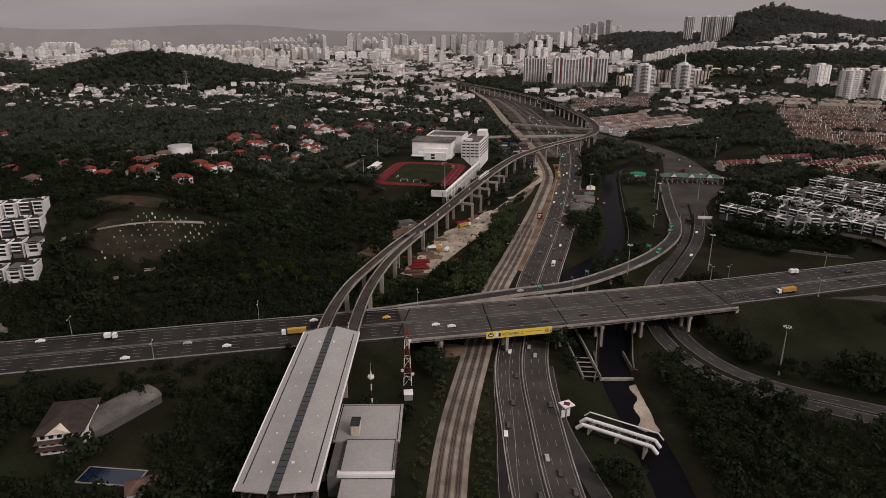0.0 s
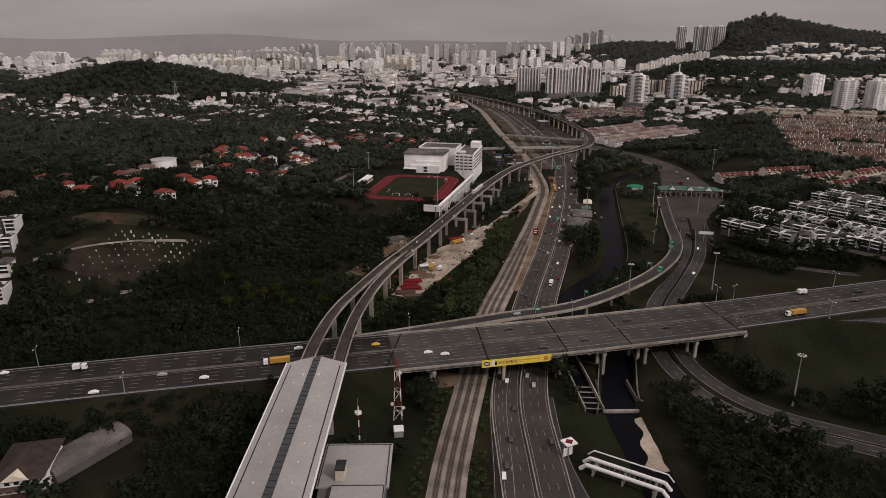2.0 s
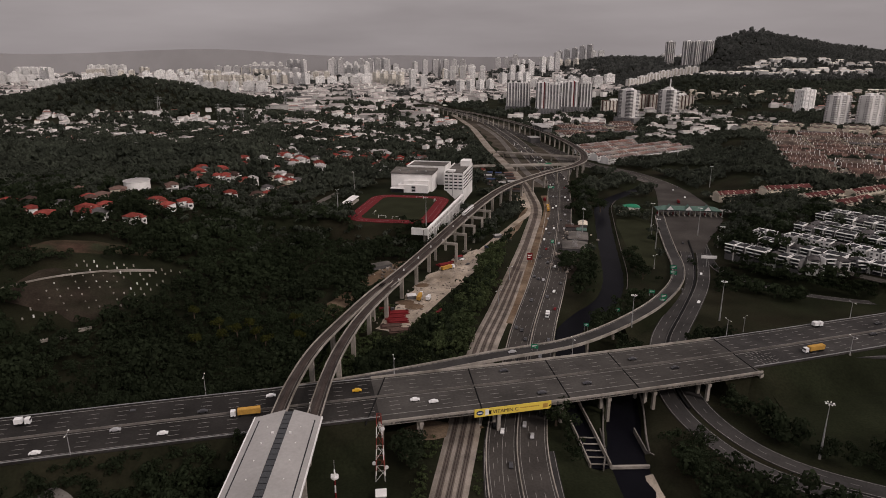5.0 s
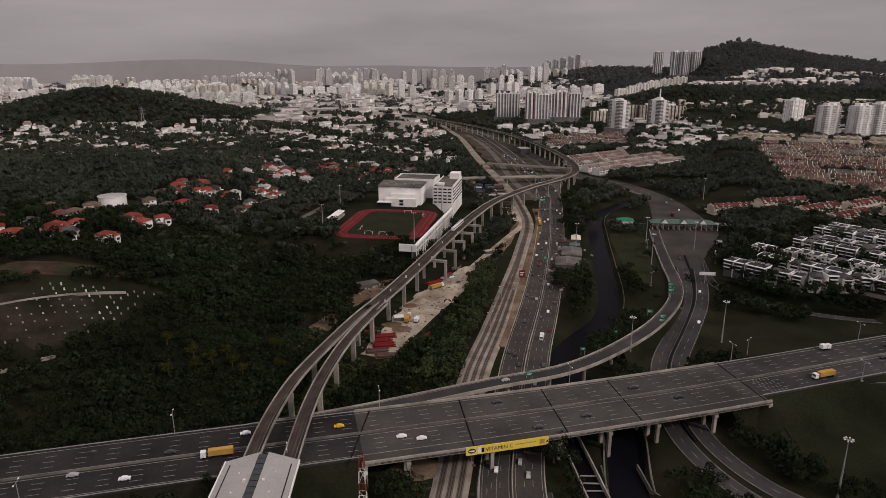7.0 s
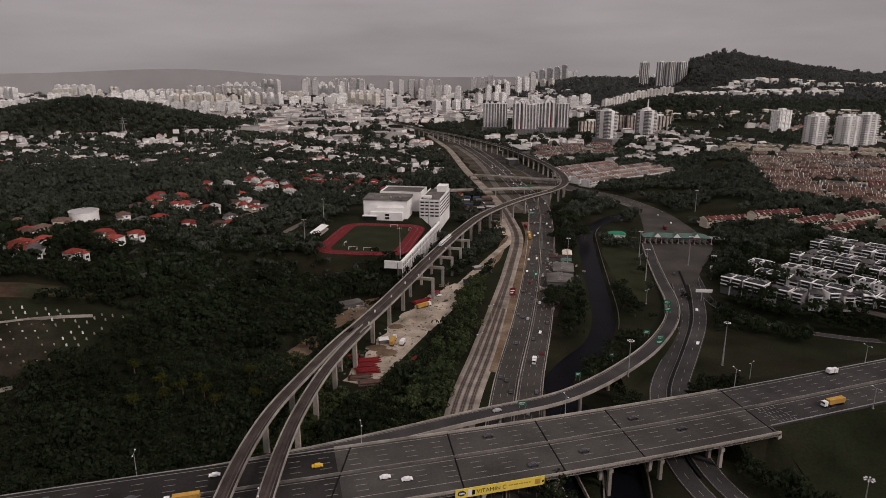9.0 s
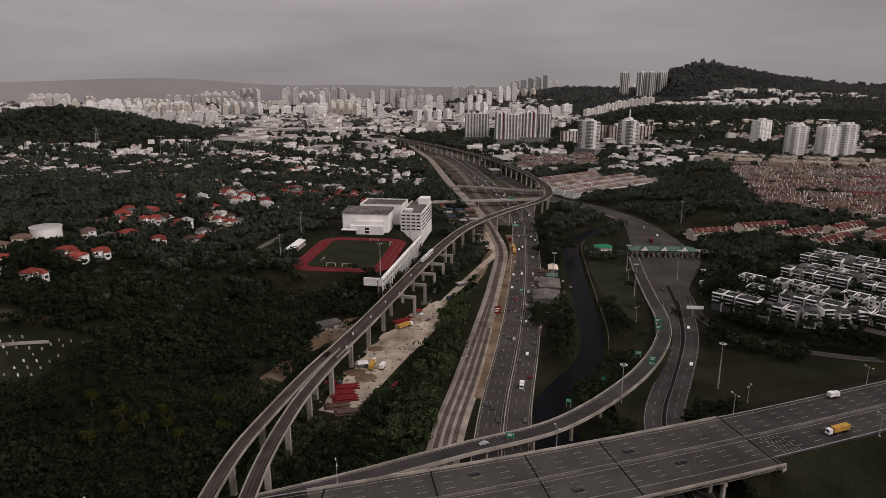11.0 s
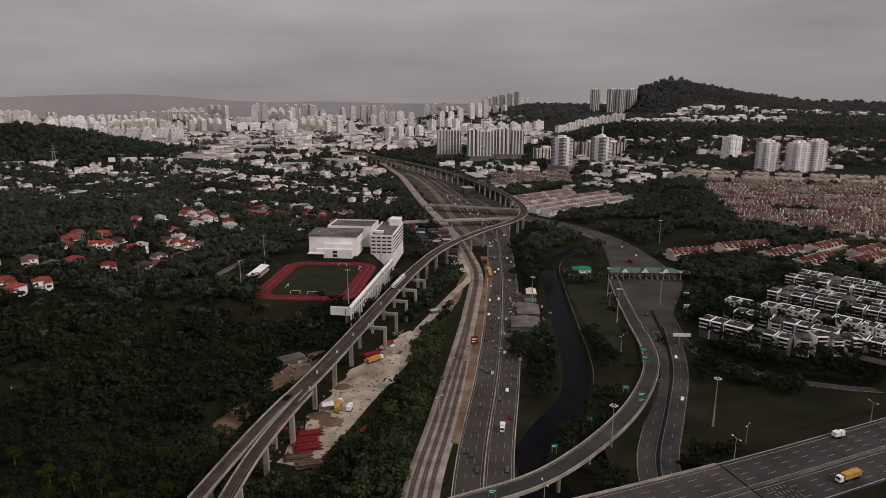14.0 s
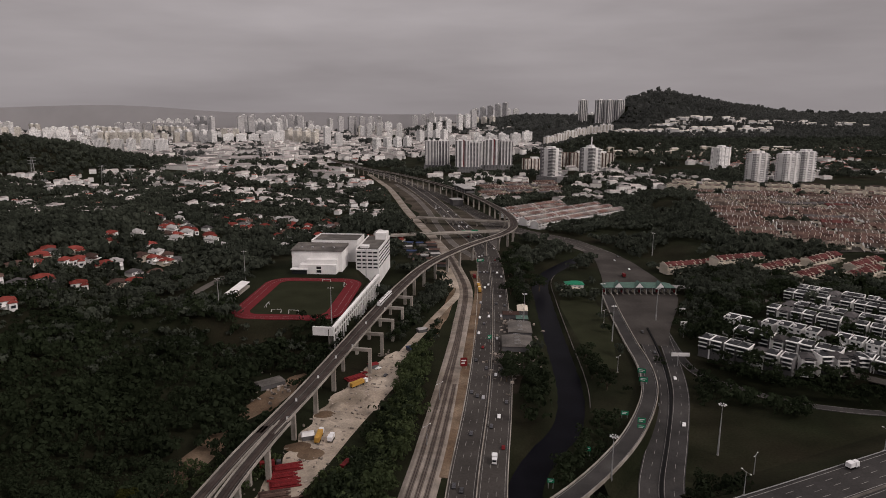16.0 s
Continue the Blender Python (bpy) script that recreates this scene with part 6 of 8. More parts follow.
def make_tower(w, d, h, face, lab, fins=3, crown=1, accent=None, podium=0.0, group="far tower blocks", fin_mat="wall_white", thin=0.28, slabs=0):
    def build():
        e = thing("tower_block", lab, "tower block", group)
        Shape().box(0, 0, -15, w, d, h + 15).done("wall", face, e)
        for k in range(fins):
            x = -w / 2 + (k + 0.5) * w / fins
            Shape().box(x, 0, -15, w / fins * thin, d + 2.4, h + 16).done("pilaster", fin_mat, e, "pale vertical pilaster")
        if fins:
            Shape().box(0, 0, -15, w + 2.4, d * 0.3, h + 16).done("pilaster", fin_mat, e, "pale vertical pilaster")
        if accent:
            Shape().box(w * 0.12, 0, 0, w * 0.07, d + 2.9, h + 3).done("accent_strip", accent, e, "red painted strip")
        if podium:
            Shape().box(0, -d * 0.2, -15, w * 1.25, d * 1.7, podium + 15).done("podium", "facade_grey", e, "grey car park podium")
        for k in range(slabs):
            Shape().box(0, -d * 0.12, 3 + k * (h - 4) / slabs, w + 1.6, d * 0.92, 0.8).done("balcony_slab", "wall_white", e, "white balcony slab")
        for k in range(crown):
            Shape().box((k - (crown - 1) / 2) * w / max(crown, 1) * 0.8, 0, h, w * 0.3 / max(crown, 1) + 2, d * 0.5, 5).done("roof_plant", "wall_white", e)
        return e
    return build


def tower(key, build, x, y, rz=0.0, r=None, z=None):
    place(key, build, x, y, rz=rz, z=z)
    keep(x, y, r or 28)


# slab blocks in grey and white with red strips
TA2 = make_tower(34, 24, 78, "facade_grey", "grey and white banded tower block without red strip", 4, 2, None, 14, "grey tower blocks", "wall_white", 0.36)
TA = make_tower(34, 24, 82, "facade_grey", "grey and white banded tower block on a podium", 3, 2, "red", 14, "grey tower blocks", "wall_white", 0.4)
for x, y in ((258, 1966), (289, 1960), (330, 1892), (361, 1888), (400, 1950), (424, 1944), (462, 1940)):
    if x in (330, 424):
        tower("ta", TA, x, y, -8, 32)
    else:
        tower("ta2", TA2, x, y, -8, 32)
# pair of white towers with a slim mast
TB = make_tower(36, 34, 76, "facade_grey", "white tower with stacked balconies on a podium", 1, 1, None, 13, "white towers", "wall_white", 0.3, 22)
for x, y in ((494, 1642), (594, 1652)):
    tower("tb", TB, x, y, 38, 42, 0.0)
mast = thing("roof_mast", "slim white mast on a tower roof", "mast", at=(598, 1656, 76))
Shape().beam((0, 0, 0), (0, 0, 26), 1.6, 8).done("spire", "trim_white", mast)
Shape().box(0, 0, 0, 10, 10, 7).done("spire_base", "trim_white", mast)
# broad cream blocks beyond the estate
TC = make_tower(44, 24, 64, "facade_pale", "broad cream and white block with screen panels", 2, 2, None, 0, "cream estate blocks", "wall_white", 0.3, 16)
for x, y in ((864, 1412), (924, 1400), (1004, 1452)):
    tower("tc", TC, x, y, 22, 36)
TD = make_tower(46, 26, 58, "facade", "white slab block beside the woods", 3, 1, None, 0, "white slab blocks")
tower("td", TD, 966, 1712, 25, 36)
# tall group by the wooded hill
TE = make_tower(36, 30, 112, "facade_grey", "very tall pale tower by the wooded hill", 4, 1, None, 10, "tall hill towers")
for x, y, rz in ((1150, 3190, 0), (1190, 3080, 10), (1226, 3060, 10), (1272, 3050, 5)):
    tower("te", TE, x, y, rz, 40, 92)
# brown brick flats between
TF = make_tower(60, 26, 38, "facade_cream", "brown brick mid-rise flats with tiled roof", 6, 1, None, 0, "mid-rise flats", "tile_brown")
for x, y in ((512, 1830), (575, 1850), (640, 1840), (690, 1815)):
    tower("tf", TF, x, y, 8, 38)
# stepped cream flats on the small hill
TG = make_tower(48, 20, 36, "facade_cream", "stepped cream flats on a wooded hill", 4, 2, None, 0, "hillside flats", "wall_white", 0.4)
for x, y, rz in ((770, 2500, 20), (820, 2530, 20), (868, 2560, 0), (915, 2570, 0), (960, 2560, -20), (1010, 2560, -20)):
    tower("tg", TG, x, y, rz, 34)
# skyline: many far blocks
SKY = []
sk = random.Random(12)
for k in range(12):
    w, d, h = sk.uniform(22, 46), sk.uniform(18, 28), (38, 48, 55, 62, 70, 78, 86, 95, 60, 50, 110, 44)[k]
    face = ("facade", "facade", "facade_cream", "facade", "facade_pale", "facade")[k % 6]
    lab = {"facade": "white far tower block, colours paled for haze", "facade_cream": "cream far tower block, colours paled for haze", "facade_pale": "grey far tower block, colours paled for haze"}[face]
    SKY.append(make_tower(w, d, h, face, lab, 0, 1))


def skyline(n, xa, xb, ya, yb, kinds, spread=0.0):
    """Blocks in loose estates of a few alike."""
    left = n
    while left > 0:
        d = sk.uniform(ya, yb)
        x = (sk.uniform(xa, xb)) * d
        k, rz = sk.choice(kinds), sk.choice((0, 12, -15, 35, -40, 90))
        for j in range(sk.randint(2, 5)):
            a = radians(rz)
            px2, py2 = x + j * 52 * math.cos(a), d + j * 52 * math.sin(a)
            if math.hypot(px2, py2) < 4750 and abs(px2 - 30) > 45:
                place(("sky", k), SKY[k], px2, py2, rz=rz)
                keep(px2, py2, 26)
            left -= 1


skyline(130, -0.74, -0.03, 3300, 4650, (0, 1, 2, 3, 4, 5, 8, 9, 11))
skyline(60, -0.74, -0.05, 2750, 3500, (0, 1, 2, 3, 8, 9, 11))
skyline(90, -0.25, 0.22, 3500, 4700, (3, 4, 5, 6, 7, 8, 10, 10))
skyline(24, 0.2, 0.55, 4100, 4650, (0, 1, 9, 11, 5))
skyline(16, 0.05, 0.22, 2500, 3300, (0, 1, 9, 3))
for q, (x, y, k) in enumerate(((-600, 2560, 1), (-650, 2570, 1), (-700, 2560, 9), (-750, 2575, 1), (-800, 2560, 1), (-850, 2570, 9), (-46, 2960, 6), (0, 2975, 3), (647, 3700, 7), (690, 3710, 7), (735, 3760, 10), (-500, 3700, 10), (-450, 3720, 10), (-322, 3900, 7), (10, 4150, 10), (70, 4170, 10), (135, 4150, 10))):
    tower(("sky", k), SKY[k], x, y, 0 if q < 6 else 20, 30)


# ---- low buildings: towns and works seen far off, one mesh each ----
def low_town(name, x, y, w, d, h, turn, wall, roof, label):
    n = len(x)
    if not n:
        return
    z = land(x, y)
    c, s = np.cos(turn), np.sin(turn)
    corner = np.array([(-1, -1), (1, -1), (1, 1), (-1, 1)]) * 0.5
    base = np.stack([x[:, None] + c[:, None] * corner[:, 0] * w[:, None] - s[:, None] * corner[:, 1] * d[:, None],
                     y[:, None] + s[:, None] * corner[:, 0] * w[:, None] + c[:, None] * corner[:, 1] * d[:, None]], -1)
    lo, hi = np.concatenate([base, np.repeat((z - 3)[:, None, None], 4, 1)], -1), np.concatenate([base, np.repeat((z + h)[:, None, None], 4, 1)], -1)
    v = np.concatenate([lo, hi], 1).reshape(-1, 3)
    f = np.array([(0, 1, 5, 4), (1, 2, 6, 5), (2, 3, 7, 6), (3, 0, 4, 7)])
    ob = arr_obj(name, v, (f[None] + (np.arange(n) * 8)[:, None, None]).reshape(-1, 4), wall)
    tagged(ob, label, "buildings", kind="stuff")
    cen = np.stack([x, y], -1)[:, None]
    eave = cen + (base - cen) * 1.03
    rid = np.stack([x[:, None] + c[:, None] * np.array([-0.42, 0.42]) * w[:, None], y[:, None] + s[:, None] * np.array([-0.42, 0.42]) * w[:, None]], -1)
    E = np.concatenate([eave, np.repeat((z + h + 0.05)[:, None, None], 4, 1)], -1)
    Rr = np.concatenate([rid, np.repeat((z + h + np.minimum(d * 0.2, 3.0))[:, None, None], 2, 1)], -1)
    v = np.concatenate([E, Rr], 1).reshape(-1, 3)
    f = np.array([(0, 1, 5, 4), (1, 2, 5, 5), (2, 3, 4, 5), (3, 0, 4, 4)])
    tri = np.array([(0, 1, 5), (0, 5, 4), (1, 2, 5), (2, 3, 4), (2, 4, 5), (3, 0, 4)])
    ob = arr_obj(name + "_roofs", v, (tri[None] + (np.arange(n) * 6)[:, None, None]).reshape(-1, 3), roof)
    tagged(ob, "roofs of " + label, "roofs", kind="stuff")


M["roofs_mixed"] = mat("roofs_mixed", (0.30, 0.27, 0.255), 0.8, 0.2, 0.01, 0.2, rnd=0.75)
M["roofs_pale"] = mat("roofs_pale", (0.5, 0.46, 0.41), 0.8, 0.2, 0.01, 0.2, rnd=0.4)
M["roofs_red"] = mat("roofs_red", (0.24, 0.10, 0.075), 0.8, 0.25, 0.01, 0.2, rnd=0.5)


def town(name, xa, xb, ya, yb, step, size, height, wall, roof, label, need=-9.0, scale=260, seed=30, top=70, clear=False):
    X, Y = grid(xa, xb, ya, yb, step)
    ok = seen(X, Y) & (patches(X, Y, scale, seed) > need) & (land(X, Y) < top) & free(X, Y, 9)
    X, Y = X[ok], Y[ok]
    n = len(X)
    for x, y in zip(X, Y) if clear else ():
        keep(float(x), float(y) - 4, size * 0.6)
    t = rng.choice([0.1, 0.1, 1.67, -0.5], n) + rng.normal(0, 0.06, n)
    low_town(name, X, Y, rng.uniform(0.6, 1.25, n) * size, rng.uniform(0.35, 0.6, n) * size, rng.uniform(0.7, 1.5, n) * height, t, wall, roof, label)


n = len(FAR_HOUSES[0])
low_town("suburb_near", *FAR_HOUSES, rng.uniform(10, 16, n), rng.uniform(8, 11, n), rng.uniform(5, 8, n), rng.choice([0.3, -0.4, 1.2], n), "wall_white", "roofs_mixed", "white suburban houses among trees")
town("bend_houses", 230, 780, 1310, 1800, 33, 21, 7.5, "lowrise", "roofs_mixed", "pale low houses between the flats", -0.35, 170, 41, 40, True)
town("suburb_west", -1900, 60, 1350, 2500, 27, 17, 6.5, "lowrise", "roofs_mixed", "far suburban houses among trees", -0.05, 240, 31, 22)
town("suburb_red", -1500, 120, 1250, 2300, 36, 16, 6, "lowrise", "roofs_red", "far red-roofed houses among trees", 0.12, 200, 32, 22)
town("works", -560, 60, 1700, 2350, 62, 58, 9, "lowrise", "roofs_mixed", "long pale factory sheds", -0.3, 300, 33, 20)
town("city_low", -3300, 1500, 2300, 3500, 36, 27, 12, "lowrise", "roofs_mixed", "pale low city buildings", -0.75, 330, 34, 28)
town("city_far", -3700, 2200, 3400, 4650, 56, 34, 20, "lowrise", "roofs_mixed", "pale crowded city buildings near the horizon", -0.55, 420, 35, 50)
town("estate_east", 1000, 2300, 1500, 2150, 26, 18, 6.5, "lowrise", "roofs_red", "far brown-roofed terraces on the rise", 0.0, 330, 36, 60)
town("hill_villas", 900, 1640, 2450, 2540, 30, 30, 15, "wall_white", "roofs_pale", "pale villas along the wooded ridge", -0.35, 200, 37, 130)
town("ridge_villas", 1250, 2300, 2620, 2700, 32, 30, 13, "wall_white", "roofs_pale", "pale villas higher on the ridge", -0.1, 200, 39, 140)
town("foot_villas", 700, 1500, 2020, 2110, 30, 24, 10, "wall_cream", "roofs_pale", "cream houses at the hill's foot", -0.2, 200, 40, 140)
town("estate_mid", 640, 1500, 1480, 1900, 30, 22, 7, "lowrise", "roofs_mixed", "pale houses along the estate edge", 0.3, 200, 38, 40)

# ---- ranges on the horizon, coloured as haze ----
hv, hf, n = [], [], 90
g = np.random.default_rng(4)
ph = g.uniform(0, 6.28, 8)
for i in range(n):
    t = -0.86 + 1.72 * i / (n - 1)
    a = sum(math.sin(t * (4 + 5 * k) + ph[k]) / (1 + k * 0.8) for k in range(6))
    top = 146 + 20 * a + (38 * smooth((-0.05 - t) / 0.35) if t < -0.05 else 0) - 30 * float(smooth((t + 0.1) / 0.3))
    x, y = 4700 * math.sin(t), 4700 * math.cos(t)
    hv += [(x, y, -60), (x, y, top), (x * 1.04, y * 1.04, top * 0.8), (x * 1.04, y * 1.04, -60)]
for i in range(n - 1):
    for k in range(3):
        hf.append((4 * i + k, 4 * i + 4 + k, 4 * i + 5 + k, 4 * i + 1 + k))
tagged(obj("backdrop_hills", hv, hf, "haze_hill", True), "horizon hills painted pale grey as haze", "hills", kind="structure")


# ---- power pylons ----
def make_pylon():
    e = thing("pylon", "grey lattice power pylon", "pylon", "power pylons")
    for sx2, sy2 in ((-1, -1), (1, -1), (1, 1), (-1, 1)):
        Shape().beam((4 * sx2, 4 * sy2, -2), (0.8 * sx2, 0.8 * sy2, 40), 0.35, 4).done("leg", "steel", e)
    for z in (26, 32, 38):
        Shape().beam((-8, 0, z), (8, 0, z), 0.3, 4).done("arm", "steel", e)
    for z in (6, 14, 22):
        r = 4 - 3.2 * z / 42
        for a2, b2 in (((-r, -r), (r, r)), ((-r, r), (r, -r))):
            Shape().beam((*a2, z), (*b2, z + 6), 0.18, 4).done("brace", "steel", e)
    return e


for x, y in ((-640, 1680), (-470, 1590), (-420, 1600), (-230, 2150), (-160, 2170), (-90, 2200), (40, 2260), (-380, 1900)):
    place("pylon", make_pylon, x, y, rz=15)


# ---- vehicles ----
def make_car(paint, lab, long=4.4, tall=1.45):
    def build():
        e = thing("car", lab, "car", "cars on the roads")
        w = 1.8
        prof = [(-long / 2, 0.35), (-long / 2, 0.85), (-long * 0.3, 0.95), (-long * 0.18, tall), (long * 0.2, tall), (long * 0.36, 0.95), (long / 2, 0.8), (long / 2, 0.35)]
        n = len(prof)
        v = [(x, s * w / 2 * (0.84 if z > 1.2 else 1), z) for s in (-1, 1) for x, z in prof]
        Shape().add(v, [tuple(range(n)), tuple(range(2 * n - 1, n - 1, -1))] + [(i, n + i, n + (i + 1) % n, (i + 1) % n) for i in range(n)]).done("body", paint, e)
        Shape().box(0.05, 0, 0.98, long * 0.44, w * 0.94, 0.34, 0.9).done("side_glass", "glass", e)
        for sx2 in (-0.31, 0.31):
            for s in (-1, 1):
                Shape().beam((long * sx2, s * 0.72, 0.33), (long * sx2, s * 0.93, 0.33), 0.33, 10).done("wheel", "black", e)
        return e
    return build


def make_lorry(load, cab, lab, long=13.0, tall=2.4):
    def build():
        e = thing("lorry", lab, "lorry", "lorries on the roads")
        Shape().box(long / 2 - 1.1, 0, 0.7, 2.2, 2.4, 2.4, 0.93).done("cab", cab, e)
        Shape().box(long / 2 - 0.05, 0, 1.9, 0.12, 2.0, 0.9).done("windscreen", "glass", e)
        Shape().box(-1.4, 0, 0.75, long - 3, 1.0, 0.4).done("chassis", "black", e)
        Shape().box(-1.5, 0, 1.15, long - 3.2, 2.5, tall).done("load_body", load, e)
        for k in range(0 if tall > 2.45 else int((long - 3.2) / 2.2)):
            Shape().box(-1.5 - (long - 3.2) / 2 + 0.6 + k * 2.2, 0, 1.15, 0.12, 2.62, tall - 0.05).done("body_rib", load, e)
        for x in (long / 2 - 1.2, long / 2 - 4, -long / 2 + 1.2, -long / 2 + 2.4, -long / 2 + 3.6):
            for s in (-1, 1):
                Shape().beam((x, s * 0.9, 0.5), (x, s * 1.25, 0.5), 0.5, 10).done("wheel", "black", e)
        return e
    return build


CARS = [("car_w", make_car("car_white", "white saloon car on the road")), ("car_d", make_car("car_dark", "dark saloon car on the road")), ("car_s", make_car("car_silver", "silver saloon car on the road")),
        ("car_y", make_car("car_yellow", "yellow taxi on the road")), ("car_r", make_car("red", "red hatchback on the road", 3.8)),
        ("lorry_y", make_lorry("lorry_tarp", "car_white", "orange-loaded tipper lorry with white cab")), ("lorry_w", make_lorry("car_white", "car_white", "white box van on the road", 6.4, 2.2)), ("coach", make_lorry("car_silver", "car_white", "long silver coach on the highway", 12, 2.5)),
        ("lorry_r", make_lorry("red", "car_dark", "red container lorry on the road", 10, 2.6))]


def drive(k, path, u, s, back=False, lift=0.03):
    line = offset(path, u, lift)
    at = np.r_[0, np.cumsum(np.linalg.norm(np.diff(line, axis=0), axis=1))]
    p = [float(np.interp(s, at, line[:, c])) for c in range(3)]
    q = [float(np.interp(s + 2, at, line[:, c])) for c in range(3)]
    rz = math.degrees(math.atan2(q[1] - p[1], q[0] - p[0])) + (180 if back else 0)
    place(CARS[k][0], CARS[k][1], p[0], p[1], z=p[2], rz=rz)


vr = random.Random(21)
for s, u, k in ((262, 33, 0), (310, 29.8, 0), (344, 22, 5), (290, 22.4, 2), (420, 26, 0), (428, 29.5, 0), (480, 33, 1), (556, 26, 1), (640, 29.5, 5), (690, 22.4, 1), (730, 26, 1), (505, 29.5, 1), (372, 33.2, 1)):
    drive(k, HWY_FAR, u, s, True)
for s, u, k in ((250, 7.6, 6), (215, 3.8, 0), (395, 11.5, 3), (355, 7.6, 0), (470, 7.6, 1), (540, 11.6, 1), (668, 3.7, 6), (706, 11.5, 1), (760, 7.6, 2), (325, 15.2, 1)):
    drive(k, HWY_FAR, u, s)
for lane, back in ((-10.5, False), (-6.8, False), (-3.2, False), (3.2, True), (6.8, True), (10.5, True)):
    s = vr.uniform(430, 480)
    while s < 1580:
        drive(vr.choice((0, 1, 1, 2, 1, 0, 1, 2, 6, 1, 2, 0, 4, 0, 2, 1, 1) if s > 680 else (0, 1, 1, 2, 1, 1)), EXP_N, lane, s, back, 0.27)
        s += vr.uniform(36, 115)
for path, u, s, k, b in ((TOLL_A, -2, 300, 1, False), (TOLL_A, 2, 380, 1, False), (TOLL_B, 2, 260, 0, True), (TOLL_B, -2, 330, 0, True), (TOLL_A, 0, 425, 1, False), (BEYOND, -6, 60, 8, False), (BEYOND, 5, 90, 0, True), (BEYOND, -3, 130, 2, False), (BEYOND, 7, 150, 1, True), (RAMP, 0, 60, 1, False), (RAMP, 0, 250, 2, False), (FRONT, 0, 120, 0, False), (RAIL, 13, 1070, 8, False), (RAIL, 13, 1020, 5, False), (RAIL, 13, 1034, 5, False)):
    drive(k, path, u, s, b, 0.33 if path is not RAMP else 0.13)
for x, y, rz, k in ((20, 548, 40, 5), (-2, 485, 80, 5), (4, 482, 75, 6), (24, 566, 10, 4), (33, 572, 30, 0), (37, 560, 60, 1), (12, 455, 60, 8), (-24, 460, 10, 8)):
    place(CARS[k][0], CARS[k][1], x, y, z=0.14, rz=rz)

# ---- train on the viaduct ----
train = thing("light_rail_train", "short pale light rail train on the viaduct", "train")
tl = offset(VIA, -2.1, 0.35)
ts = np.r_[0, np.cumsum(np.linalg.norm(np.diff(tl, axis=0), axis=1))]
s0 = float(ts[int(np.argmin(np.abs(VIA[:, 1] - 648)))])
for k in range(2):
    w = np.linspace(s0 + k * 17.2, s0 + k * 17.2 + 16.6, 6)
    seg = np.stack([np.interp(w, ts, tl[:, c]) for c in range(3)], 1)
    car = sweep("carriage", seg, [(-1.3, 0.4), (-1.35, 2.2), (-1.0, 3.3), (1.0, 3.3), (1.35, 2.2), (1.3, 0.4)], "trim_white", train, "pale carriage with dark windows")
    for sgn in (-1, 1):
        under(sweep("window_band", offset(seg, sgn * 1.36), rect(-0.04, 0.04, 1.5, 2.4), "glass"), car)
    for q in (1.5, 6.0, 10.6, 15):
        p = [float(np.interp(w[0] + q, ts, tl[:, c])) for c in range(3)]
        under(Shape().box(p[0], p[1], p[2] + 3.3, 1.3, 1.3, 0.35, rz=60).done("roof_unit", "steel"), car)
# signal cabinets along the deck
for y, u in ((470, 4.2), (492, -0.2), (520, 0.0), (548, 0.1), (566, 4.2), (610, 0.0), (640, 4.2)):
    i = int(np.argmin(np.abs(VIA[:, 1] - y)))
    p = offset(VIA, u)[i]
    cb = thing("signal_box", "small white trackside signal box", "signal box", "trackside boxes", at=tuple(p))
    Shape().box(0, 0, 0, 0.9, 0.7, 1.5).done("case", "trim_white", cb)
    Shape().box(0, 0, 1.5, 1.0, 0.8, 0.1).done("lid", "steel", cb)


# ---- lamps and masts ----
def make_lamp(h, heads, lab, key):
    def build():
        e = thing("street_lamp", lab, "lamp post", key)
        Shape().tube(0, 0, 0, h, 0.028 * h ** 0.9, 0.1, 8).done("pole", "steel", e)
        Shape().box(0, 0, 0, 1.0, 1.0, 0.4).done("base", "concrete", e)
        for k in range(heads):
            t = 2 * math.pi * k / heads
            q = 1.6 if heads > 2 else 2.4
            c, s = math.cos(t), math.sin(t)
            arm = Shape().beam((0, 0, h - 0.2), (c * q, s * q, h + 0.1), 0.07, 6).done("arm", "steel", e)
            Shape().box(c * q, s * q, h, 0.8, 0.45, 0.22, rz=math.degrees(t)).done("lamp_head", "trim_white", e)
        return e
    return build


HIGH = make_lamp(27, 8, "tall steel high-mast floodlight", "high-mast lights")
POST = make_lamp(11, 2, "slim grey double-armed street lamp", "street lamps")
FLOOD = make_lamp(26, 4, "tall floodlight mast beside the pitch", "pitch floodlights")
for x, y in ((171, 291), (193, 440), (128, 418), (206, 600), (222, 660), (150, 640), (260, 640), (365, 860)):
    place("high", HIGH, x, y, z=float(land(x, y)) - 0.2)
for x, y in ((3, 618), (-74, 748), (-80, 655), (32, 742)):
    place("flood", FLOOD, x, y, z=FZ - 0.3)
for x0 in range(-380, 660, 46):
    i = int(np.argmin(np.abs(hx - x0)))
    c, nn2 = HWY_FAR[i], sides(HWY_FAR)[i]
    u = -1.2 if (x0 // 46) % 2 else W_EAST + 1.0
    if -30 < x0 < 165 and u > 0:
        continue
    p = c[:2] + nn2 * u
    place("post", POST, float(p[0]), float(p[1]), z=float(c[2]) - 1.1, rz=100)
for x, y, z in ((199, 420, 0), (262, 600, 0), (184, 540, 2), (216, 640, 0), (27, 322, 0), (52, 470, 0), (66, 520, 0)):
    place("post", POST, x, y, z=z, rz=40)

